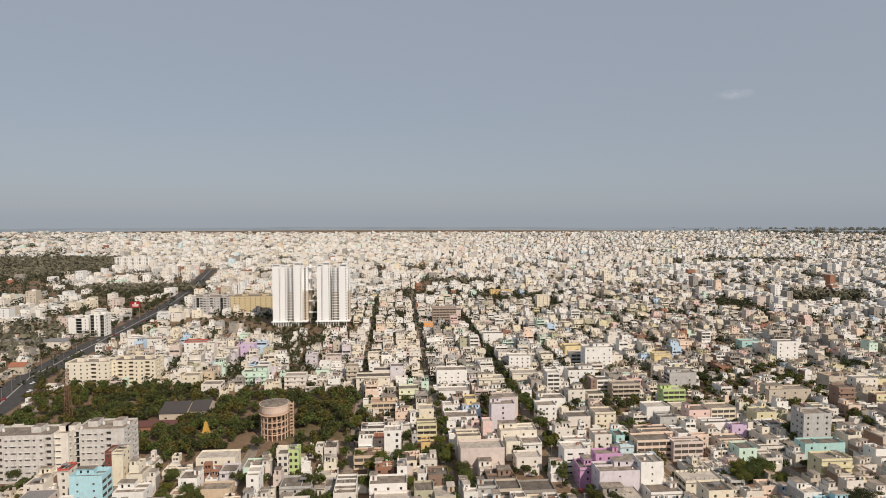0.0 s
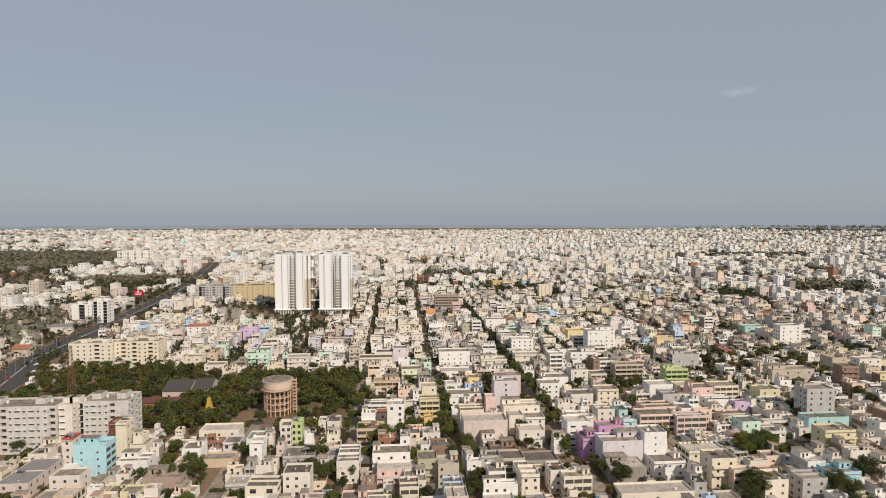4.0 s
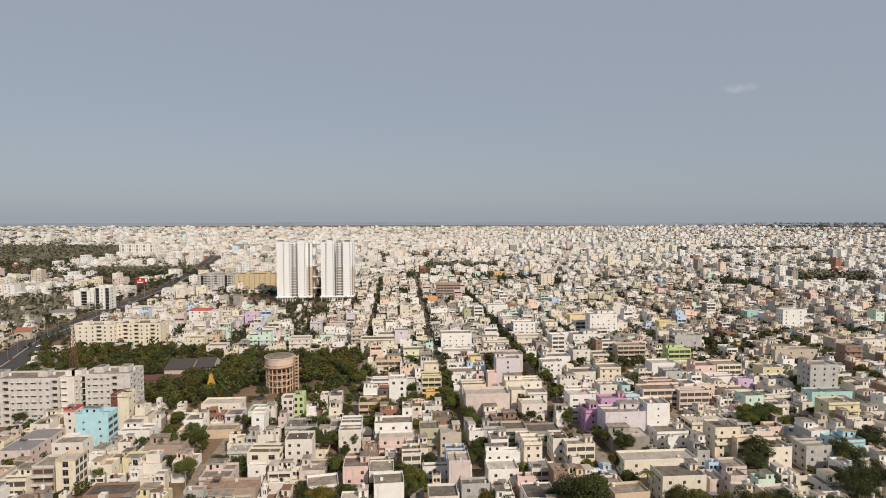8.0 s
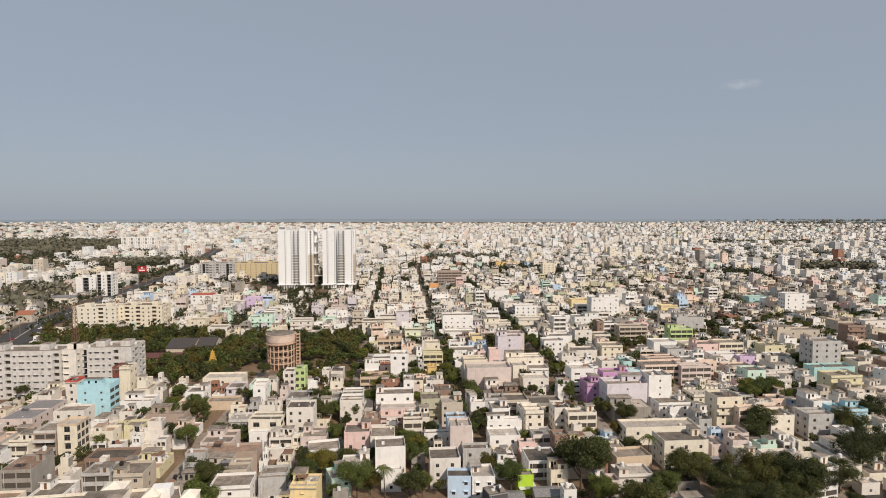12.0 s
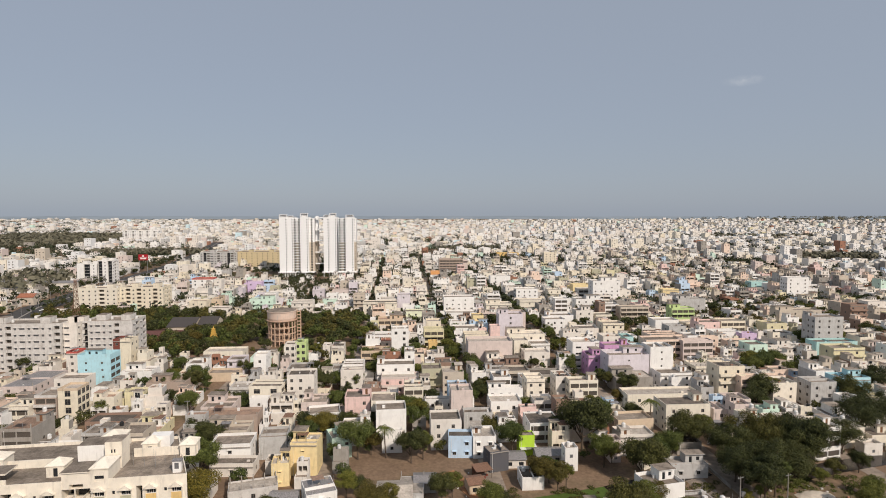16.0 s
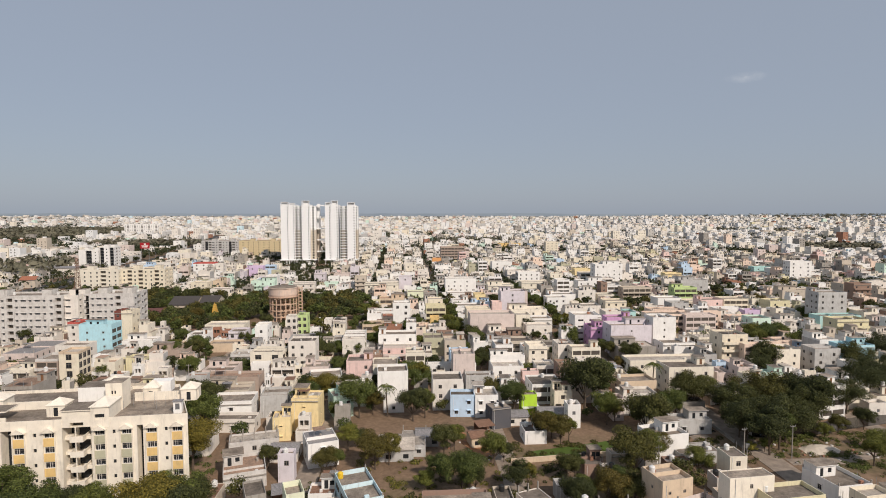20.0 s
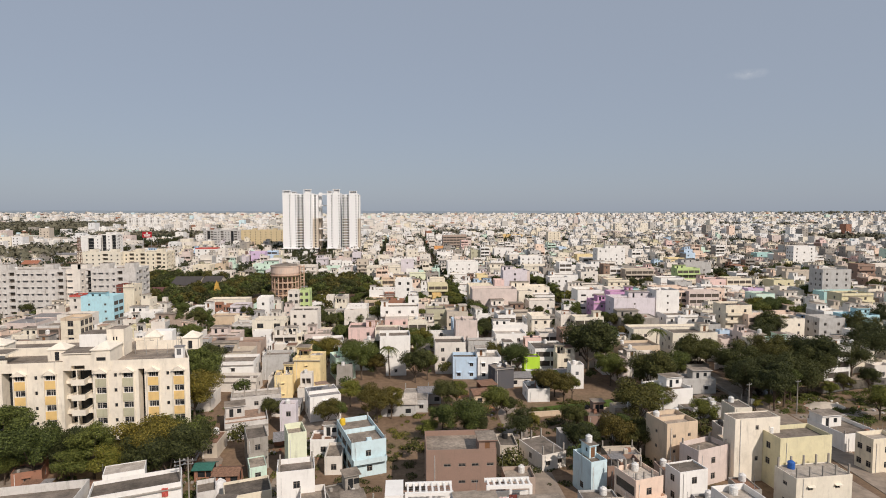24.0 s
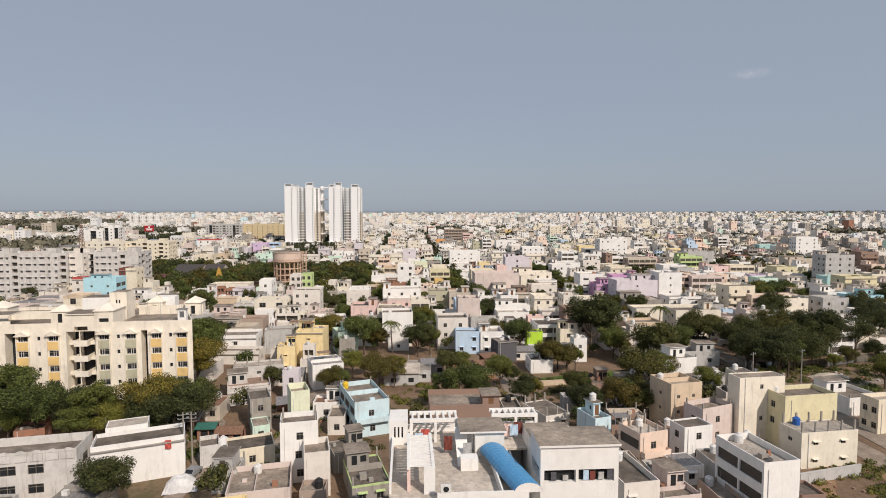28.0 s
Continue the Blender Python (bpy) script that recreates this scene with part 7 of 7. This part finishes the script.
# the trees between the huts, the canal and the road
for k, x, y, size in ((0, -28.3, 187.3, 0.97), (1, -20.8, 134.5, 0.76), (0, -15.3, 172.5, 1.18), (5, -6.5, 173.0, 1.05), (1, -8.7, 137.5, 1.00), (1, 1.3, 168.7, 1.12), (0, 4.0, 201.4, 0.82), (1, 9.1, 144.6, 0.88), (3, 3.4, 125.0, 0.60), (0, 11.5, 122.1, 1.03), (0, 7.1, 130.2, 0.65), (0, 21.5, 137.5, 0.82), (1, 24.6, 123.1, 0.77), (0, 33.8, 173.6, 1.00), (1, 37.3, 151.1, 0.95), (1, 41.9, 148.6, 0.82), (1, 56.7, 173.5, 1.89), (0, 59.7, 161.6, 0.98)):
    plant(SPECIES, k, x, y, size * (1.4 if k < 4 else 1))
    FOOTPRINTS.append((x - 2, y - 2, x + 2, y + 2))
    if k < 4 and size > 0.7:
        plant(SPECIES, (k + 1) % 3, x + 3.4 * size, y + 2.2 * size, size * 0.95)
for k, x, y, size in ((1, 67.1, 150.7, 1.44), (0, 80.2, 164.1, 0.91), (1, 54.2, 128.1, 1.29), (1, 64.1, 137.3, 0.80), (1, 43.1, 115.1, 0.98), (1, 48.5, 114.5, 0.82), (1, 35.2, 113.6, 0.88), (1, 91.9, 170.9, 1.29), (1, 141.8, 208.5, 1.27), (4, 93.8, 146.0, 1.27), (4, 104.4, 144.8, 1.47), (1, 121.3, 158.4, 1.59), (1, 95.1, 137.7, 1.33), (0, 70.5, 128.2, 0.66), (1, 37.8, 128.5, 0.71), (3, -16.5, 149.1, 0.84), (0, -22.1, 170.8, 0.59)):
    plant(SPECIES, k, x, y, size * (1.4 if k < 4 else 1))
    FOOTPRINTS.append((x - 2, y - 2, x + 2, y + 2))
    if k < 4 and size > 0.7:
        plant(SPECIES, (k + 1) % 3, x + 3.4 * size, y + 2.2 * size, size * 0.95)

# ---- the streets of houses ----
CLEAR = [(-160, 598, -40, 645), (-255, 640, -150, 700), (-178, 300, -28, 400), (-200, 330, -128, 415), (-235, 340, -165, 420), (86, 60, 100, 240),
         (62, 62, 98, 96), (96, 112, 160, 160), (26, 138, 92, 158), (-115, 104, -48, 118), (-42, 60, -34, 118), (86, 140, 135, 165),
         (-14, 124, 36, 170), (-20, 97, 2, 109), (-52, 96, -40, 118)]
NEAR = [(24, 106, 64, 138), (-120, 50, -8, 104), (-8, 60, 24, 128), (22, 60, 102, 118)]  # only low huts between the houses here


def road_x(y):
    """The main road's middle at y."""
    return float(np.interp(y, [p[1] for p in MAIN], [p[0] for p in MAIN]))


def green(x, y):
    """Where the city thins out into trees."""
    return noise.noise((x / 95, y / 130, 3.3)) + 0.5 * noise.noise((x / 30, y / 40, 7.7))


def free(x0, y0, x1, y1, zones=[]):
    if y0 < 1360 and x1 > road_x(y0) - 16 and x0 < road_x(y0) + 16:
        return False
    return not any(a < x1 and c > x0 and b < y1 and d > y0 for a, b, c, d in FOOTPRINTS + CLEAR + zones)


def floors_of(rng):
    return rng.choices((1, 2, 3, 4, 5), (20, 42, 28, 8, 2))[0]


def free_of_buildings(x, y):
    return not any(a - 2 < x < c + 2 and b - 2 < y < d + 2 for a, b, c, d in FOOTPRINTS)


def in_view(x, y, margin=25):
    return -0.70 * y - margin < x < 0.95 * y + margin


PAINTS = ("white", "bright", "ivory", "cream", "grey", "beige", "concrete", "peach", "lemon", "pink", "sky", "mint", "brick", "blush", "lilac", "moss")
SHARE = (27, 30, 14, 6, 5, 4, 3.5, 2, 1.2, 1.4, 1.0, 1.2, 1, 3, 1.4, 1)
SHARE_WARM = (18, 18, 10, 7, 9, 10, 8, 5, 2.5, 5, 2.0, 2.0, 3, 7, 2, 3)  # more colour and bare plaster on the flanks
rng = random.Random(5)
PLOTS = []
for x0, x1 in zip(STREETS, STREETS[1:]):
    y = 64.0
    while y < 900:
        run = rng.uniform(48, 80)
        columns = rng.choice((4, 5, 5)) if x1 - x0 > 51 else 4
        step = (x1 - x0 - 6.5) / columns
        for c in range(columns):
            q = y
            while q < y + run - 7:
                deep = rng.uniform(7.5, 13.5)
                PLOTS.append((x0 + (3.2 if q < 300 else 1.4) + c * step + rng.uniform(0, 1.3) + (rng.uniform(-1.6, 2.2) if q > 300 else 0), q, step - rng.uniform(1.3, 2.8), min(deep, y + run - q) - rng.uniform(0.4, 1.6), rng.random()))
                q += deep
        y += run + 5.0
PLOTS.sort(key=lambda p: p[1])

singles, joined, LOTS = 0, {}, []
for x, y, w, d, chance in PLOTS:
    for trim in (0, 0.2, 0.4):  # a plot that is partly taken gets a smaller house
        if free(x, y, x + w, y + d, NEAR) or w < 5:
            break
        w *= 1 - trim
        d *= 1 - trim
    if not in_view(x, y) or not free(x, y, x + w, y + d, NEAR) or d < 4.5 or w < 4.5:
        continue
    floors = floors_of(rng)
    if y < 450:
        floors = min(floors, rng.choice((1, 2, 2, 2, 3, 3)))
    flank = (y > 330 and (x > 0.36 * y or x < -0.42 * y)) or (x < -66 and y < 262)
    if chance < (0.09 if y < 190 else 0.30 if flank else 0.19) or (y > 190 and green(x, y) > 0.33):
        if y < 330:
            plant(SPECIES, rng.choice((0, 0, 1, 2)), x + w / 2, y + d / 2, rng.uniform(0.6, 0.95))
        else:
            LOTS.append((x + w / 2, y + d / 2, rng.uniform(2.6, 4.2)))
        continue
    paint = rng.choices(PAINTS, SHARE_WARM if flank else SHARE)[0]
    roof = rng.choice((ROOF, ROOF_RED, ROOF_DARK) if flank else (ROOF, ROOF, ROOF_PALE, ROOF_PALE, ROOF_DARK))
    if singles < 30:
        singles += 1
        house(round(x, 1), round(y, 1), round(w, 1), round(d, 1), floors, paint, front=max(1, int(w / 4)), sides=1, head=rng.choice(("lb", "rb", "lf", "rf", "", "")), tank=rng.choice(("k", "w", "w", "")),
              roof=roof, balcony=tuple(range(1, floors)) if rng.random() < 0.3 else (), ledge=rng.random() < 0.4, full=False, skip=0.35, rail=rng.uniform(0.5, 1.0), stubs=rng.choice((0, 0, 0, 4)), group="city houses")
    else:
        block = "houses_near" if y < 420 else "houses_middle" if y < 650 else "houses_beyond"
        s = joined.setdefault(block, Shape())
        s.add(simple_house(rng, w, d, floors, WALL[paint], roof), x, y, ground_z(x, y))
huts = 0
# low houses, huts and lean-tos squeezed into the gaps that are left
for k in range(26000):
    y = 62 + 560 * rng.random() ** 1.7
    x = rng.uniform(-0.70 * y - 20, 0.95 * y + 20)
    w, d = rng.uniform(3.0, 7.5), rng.uniform(3.0, 7.5)
    if any(abs(x + w / 2 - q) < w / 2 + 2.6 for q in STREETS) or not free(x, y, x + w, y + d):
        continue
    FOOTPRINTS.append((x - 0.5, y - 0.8, x + w + 0.5, y + d + 0.5))
    low = any(a < x < c and b < y < d2 for a, b, c, d2 in NEAR)
    floors = 1 if low else rng.choice((1, 1, 1, 2, 2))
    paint = rng.choices(PAINTS, SHARE)[0]
    roof = rng.choice((ROOF, ROOF, ROOF_PALE, ROOF_DARK, TIN, ROOF_RED, RUST))
    if low:
        roof = rng.choice((ROOF, ROOF_DARK, ROOF_DARK, RUST, TIN))
        paint = rng.choice(("grey", "oldwhite", "concrete", "beige", "taupe", "unplastered"))
    if rng.random() < (0.12 if low else 0.36):
        LOTS.append((x + w / 2, y + d / 2, rng.uniform(1.6, 3.2)))
    elif y < 140 and huts < 60:
        huts += 1
        house(round(x, 1), round(y, 1), round(w, 1), round(d, 1), floors, paint, front=1, sides=0, tank=rng.choice(("k", "w", "")), roof=roof, ledge=False, rail=rng.uniform(0.2, 0.9), group="city houses")
    else:
        joined.setdefault("houses_near" if y < 420 else "houses_middle", Shape()).add(simple_house(rng, w, d, floors, WALL[paint], roof), x, y, ground_z(x, y))
for x, y, w, d, chance in PLOTS:  # a bush or small tree in many of the gaps between houses
    if y > 170 and in_view(x, y) and chance > 0.35 and free_of_buildings(x + w + 0.8, y - 0.6):
        LOTS.append((x + w + 0.8, y - 0.6, 1.5 + 2.3 * (chance - 0.35) / 0.65))
for block, s in joined.items():
    thing("city_" + block, s, Matrix(), "rows of pale flat-roofed plastered city houses", "city houses", kind="stuff")

# trees along the lanes
for x, y0, y1, gap, kinds in ((83, 370, 690, 5.5, None), (86.5, 240, 380, 13, SPECIES), (25, 215, 330, 9, SPECIES), (27, 330, 640, 19, None), (-26, 230, 330, 14, SPECIES), (-23, 330, 700, 18, None),
                              (-78, 430, 620, 15, None), (138, 200, 640, 22, None), (195, 260, 660, 25, None), (252, 300, 640, 24, None), (-130, 430, 590, 15, None), (-182, 430, 590, 14, None)):
    y = y0
    while y < y1:
        if kinds:
            plant(kinds, rng.randrange(3), x + rng.uniform(-2.6, 2.6), y, rng.uniform(0.75, 1.15), group="street trees")
        else:
            LOTS.append((x + rng.uniform(-2.6, 2.6), y, rng.uniform(2.6, 4.0)))
        y += gap * rng.uniform(0.5, 1.6)
# the grove round the reservoir and the row by the main road
for k in range(150):
    x, y = rng.uniform(-172, -30), rng.uniform(302, 398)
    if free_of_buildings(x, y) and not (-100 < x < -50 and y > 345) and not (-86 < x < -48 and y < 330):
        LOTS.append((x, y, rng.uniform(3.2, 5.0)))
for k in range(40):
    x, y = rng.uniform(-235, -172), rng.uniform(330, 425)
    if free_of_buildings(x, y):
        LOTS.append((x, y, rng.uniform(2.8, 4.2)))
for k in range(420):  # filling in the grove
    x, y = rng.uniform(-235, -28), rng.uniform(300, 425)
    if free_of_buildings(x, y) and free_of_buildings(x, y - 4) and not (-88 < x < -48 and y < 332) and not abs(x - road_x(y)) < 16:
        LOTS.append((x, y, rng.uniform(2.4, 4.4)))
for k in range(420):
    y = rng.uniform(300, 1000)
    x = road_x(y) + rng.choice((-1, -1, 1)) * (14 + 90 * rng.random() ** 2)
    if not free_of_buildings(x, y):
        continue
    LOTS.append((x, y, rng.uniform(2.6, 4.5)))
for k in range(14):
    LOTS.append((rng.uniform(-250, -150), rng.uniform(645, 690), rng.uniform(2.4, 4.0)))

# ---- the far city: uncountable houses, joined ----


GREEN = []


def far_city(name, y0, y1, spacing, seed, windows):
    g = np.random.RandomState(seed)
    boxes = []
    y = y0
    while y < y1:
        step = spacing * (1 + (y - y0) / y1)
        x = -0.72 * y - 40
        while x < 0.97 * y + 40:
            x += step * g.uniform(0.75, 1.3)
            if g.rand() < 0.2:
                continue
            px, py = x, y + g.uniform(-0.3, 0.3) * step
            if any(((px - (a + c) / 2) / (c - a) * 2) ** 2 + ((py - (b + d) / 2) / (d - b) * 2) ** 2 < 1 + 0.5 * noise.noise((px / 60, py / 60, 1)) for a, b, c, d in FAR_CLEAR):
                continue
            side = max(0.0, -px / py - 0.30) * 1.5 if px < 0 else max(0.0, px / py - 0.42) * 0.75
            if green(px, py) + side > 0.36 + 0.12 * (y > 1500) and g.rand() < 0.85:
                if g.rand() < 0.8 and py < 3200:
                    GREEN.append((px, py, g.uniform(3.0, 4.6) * (1 + py / 2500)))
                continue
            if y0 < 900 and (not free(px, py, px + 10, py + 10) or (-240 < px < 490 and py < 905)):
                continue
            w, d = step * g.uniform(0.55, 0.85), step * g.uniform(0.5, 0.9)
            f = g.choice([1, 2, 3, 4, 5, 7], p=[0.14, 0.36, 0.30, 0.13, 0.05, 0.02])
            boxes.append((px, py, w, d, f * 3.1 + 0.8, math.radians(g.normal(0, 3))))
        y += step * 1.05
    s = Shape()
    i, r, k, dim = s.slot(MIX_FAR), s.slot(ROOF_FAR), s.slot(INNER_SHADE), s.slot(DIM_GLASS)
    for x, y, w, d, h, turn in boxes:
        z = ground_z(x, y)
        c, e = math.cos(turn), math.sin(turn)

        def p(u, v, t):
            return (x + u * c - v * e, y + u * e + v * c, z + t)

        n = len(s.v)
        s.v += [p(0, 0, -1.5), p(w, 0, -1.5), p(w, d, -1.5), p(0, d, -1.5), p(0, 0, h), p(w, 0, h), p(w, d, h), p(0, d, h)]
        s.f += [(n, n + 1, n + 5, n + 4), (n + 1, n + 2, n + 6, n + 5), (n + 2, n + 3, n + 7, n + 6), (n + 3, n, n + 4, n + 7)]
        s.m += [i] * 4
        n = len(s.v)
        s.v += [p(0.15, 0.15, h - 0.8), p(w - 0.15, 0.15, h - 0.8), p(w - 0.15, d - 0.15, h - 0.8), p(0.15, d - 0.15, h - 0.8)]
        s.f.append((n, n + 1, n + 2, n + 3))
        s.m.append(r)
        if g.rand() < 0.6:
            a, b = w * g.uniform(0, 0.6), d * g.uniform(0, 0.6)
            n = len(s.v)
            hw = min(3.5, w * 0.4)
            s.v += [p(a, b, h - 0.8), p(a + hw, b, h - 0.8), p(a + hw, b + hw, h - 0.8), p(a, b + hw, h - 0.8)]
            s.v += [p(a, b, h + 1.9), p(a + hw, b, h + 1.9), p(a + hw, b + hw, h + 1.9), p(a, b + hw, h + 1.9)]
            s.f += [(n, n + 1, n + 5, n + 4), (n + 1, n + 2, n + 6, n + 5), (n + 2, n + 3, n + 7, n + 6), (n + 3, n, n + 4, n + 7), (n + 4, n + 5, n + 6, n + 7)]
            s.m += [i] * 5
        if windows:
            # flat window quads, most in the dark painted room shade
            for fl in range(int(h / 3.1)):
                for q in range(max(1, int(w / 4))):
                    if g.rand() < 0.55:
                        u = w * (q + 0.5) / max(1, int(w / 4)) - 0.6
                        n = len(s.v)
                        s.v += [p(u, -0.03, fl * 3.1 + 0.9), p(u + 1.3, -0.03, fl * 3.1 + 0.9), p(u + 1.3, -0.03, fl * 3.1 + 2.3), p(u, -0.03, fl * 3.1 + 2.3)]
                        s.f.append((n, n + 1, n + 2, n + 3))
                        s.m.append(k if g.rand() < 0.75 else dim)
    thing(name, s, Matrix(), "dense pale flat-roofed houses of the far city", "city houses", kind="stuff")
    return len(boxes)


FAR_CLEAR = [(-1150, 1080, -640, 1680), (2300, 2400, 6500, 6400), (560, 760, 720, 830), (-480, 430, -330, 640), (700, 1350, 1100, 1480), (60, 1000, 200, 1060), (-520, 930, -330, 1010)]
counts = [far_city("city_houses", 420, 1500, 12.5, 1, True), far_city("distant_houses", 1500, 2600, 14.5, 2, False), far_city("horizon_houses", 2600, 3900, 19, 3, False)]


def woods(name, spots, seed, leaves, size, label, mat=None):
    """Far trees joined: many leaf sprays about each spot (x, y, radius)."""
    g = random.Random(seed)
    centres = []
    for x, y, r in spots:
        centres.append((x, y, ground_z(x, y) + r * 0.75 + 1.5, r, 0.8))
    return thing(name, cloud_of_leaves(g, centres, leaves, size, mat or LEAF_FAR, name), Matrix(), label, "trees", kind="stuff")


def crowns(name, spots, seed, leaves, size, mat, label):
    """Trees joined: each spot (x, y, radius) is a handful of leaf clumps at different heights."""
    r = random.Random(seed)
    centres = []
    for x, y, q in spots:
        z = ground_z(x, y)
        centres.append((x, y, z + q * 0.9 + 1.2, q * 0.75, 0.85))
        for k in range(4):
            a, e = r.uniform(0, 2 * math.pi), q * r.uniform(0.4, 0.8)
            centres.append((x + e * math.cos(a), y + e * math.sin(a), z + 1.0 + q * r.uniform(0.5, 1.5), q * r.uniform(0.3, 0.55), 0.8))
    return thing(name, cloud_of_leaves(r, centres, leaves, size, mat, name), Matrix(), label, "trees", kind="stuff")


NEAR_LOTS = [q for q in LOTS if q[1] < 250]
MID_LOTS = [q for q in LOTS if 250 <= q[1] < 430]
for k, (mat, words) in enumerate(((LEAF_DARK, "dark green trees filling yards and lanes between houses"), (LEAF, "green trees filling yards and lanes between houses"))):
    crowns("lane_trees", NEAR_LOTS[k::2], 60 + k, len(NEAR_LOTS[k::2]) * 750, 0.27, mat, words)
for k, (mat, words) in enumerate(((LEAF_DARK, "dense dark trees in the grove and yards"), (LEAF, "leafy green trees in the grove and yards"), (LEAF_DARK, "dense dark trees in the grove and lanes"))):
    crowns("grove_trees", MID_LOTS[k::3], 70 + k, len(MID_LOTS[k::3]) * 420, 0.5, mat, words)
FAR_LOTS = [q for q in LOTS if q[1] >= 430]
crowns("lane_trees", FAR_LOTS, 6, len(FAR_LOTS) * 150, 0.55, LEAF_FAR, "green trees filling yards and lanes between houses")
g = np.random.RandomState(9)
spots = []
while len(spots) < 15000:
    y = 420 + 3600 * g.rand() ** 1.5
    x = g.uniform(-0.72, 0.97) * y
    if free(x - 3, y - 3, x + 3, y + 3):
        spots.append((x, y, g.uniform(2.6, 4.2) * (1 + y / 2500)))
spots += GREEN
woods("city_trees", spots, 4, 24 * len(spots), 1.5, "dusty green trees scattered through the far city")
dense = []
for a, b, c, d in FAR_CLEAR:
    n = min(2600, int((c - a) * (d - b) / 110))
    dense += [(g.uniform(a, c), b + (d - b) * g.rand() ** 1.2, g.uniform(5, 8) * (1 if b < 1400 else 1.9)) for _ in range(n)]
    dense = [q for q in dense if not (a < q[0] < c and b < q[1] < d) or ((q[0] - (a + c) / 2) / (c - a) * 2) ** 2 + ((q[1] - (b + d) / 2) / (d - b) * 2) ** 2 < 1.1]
woods("woodland", dense, 5, 150000, 3.2, "green woodland beyond the city, paled with painted haze", LEAF_HAZED)

# ---- the plain beyond, its haze painted as a glow ----
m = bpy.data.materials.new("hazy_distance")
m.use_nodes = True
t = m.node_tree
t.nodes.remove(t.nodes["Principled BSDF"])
# emission in blue-grey tones paints the haze over the far land
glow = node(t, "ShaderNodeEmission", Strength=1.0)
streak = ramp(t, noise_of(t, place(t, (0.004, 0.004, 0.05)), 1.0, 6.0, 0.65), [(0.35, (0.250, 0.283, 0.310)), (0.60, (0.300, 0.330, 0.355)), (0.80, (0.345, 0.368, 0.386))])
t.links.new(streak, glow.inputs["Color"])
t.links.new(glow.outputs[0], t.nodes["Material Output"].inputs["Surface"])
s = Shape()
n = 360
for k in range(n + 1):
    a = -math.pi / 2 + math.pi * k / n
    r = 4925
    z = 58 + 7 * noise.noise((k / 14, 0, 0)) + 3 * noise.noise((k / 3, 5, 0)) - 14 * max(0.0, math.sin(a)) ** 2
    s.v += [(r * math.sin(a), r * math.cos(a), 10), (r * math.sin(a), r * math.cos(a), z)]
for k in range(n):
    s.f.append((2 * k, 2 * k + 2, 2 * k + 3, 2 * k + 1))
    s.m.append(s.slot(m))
thing("backdrop", s, Matrix(), "low hills far off, haze painted as a blue-grey glow", "backdrop", kind="structure")

# a faint wisp of cloud
m = bpy.data.materials.new("thin_cloud")
m.use_nodes = True
t = m.node_tree
t.nodes.remove(t.nodes["Principled BSDF"])
at = t.nodes.new("ShaderNodeTexCoord").outputs["Object"]
far = t.nodes.new("ShaderNodeVectorMath")
far.operation = "MULTIPLY"
far.inputs[1].default_value = (1 / 150, 0, 1 / 42)
t.links.new(at, far.inputs[0])
long = t.nodes.new("ShaderNodeVectorMath")
long.operation = "LENGTH"
t.links.new(far.outputs[0], long.inputs[0])
edge = ramp(t, long.outputs["Value"], [(0.0, 1.0), (1.0, 0.0)])
fleece = ramp(t, noise_of(t, at, 0.016, 6.0, 0.6), [(0.30, 0.0), (0.66, 0.5)])
both = mixed(t, 1.0, edge, fleece, "MULTIPLY")
mix = t.nodes.new("ShaderNodeMixShader")
t.links.new(both, mix.inputs[0])
t.links.new(t.nodes.new("ShaderNodeBsdfTransparent").outputs[0], mix.inputs[1])
t.links.new(node(t, "ShaderNodeEmission", Color=(0.58, 0.60, 0.62, 1), Strength=1.0).outputs[0], mix.inputs[2])
t.links.new(mix.outputs[0], t.nodes["Material Output"].inputs["Surface"])
s = Shape()
for i in range(12):
    for j in range(6):
        q = [(-150 + 25 * a, 12 * math.sin(a * 1.3 + b), -42 + 14 * b) for a, b in ((i, j), (i + 1, j), (i + 1, j + 1), (i, j + 1))]
        s.face(m, *q)
thing("cloud", s, pose(2430, 3909, 1024, 0, 0, -31.9), "faint wisp of pale cloud in the hazy sky", "cloud", kind="structure")
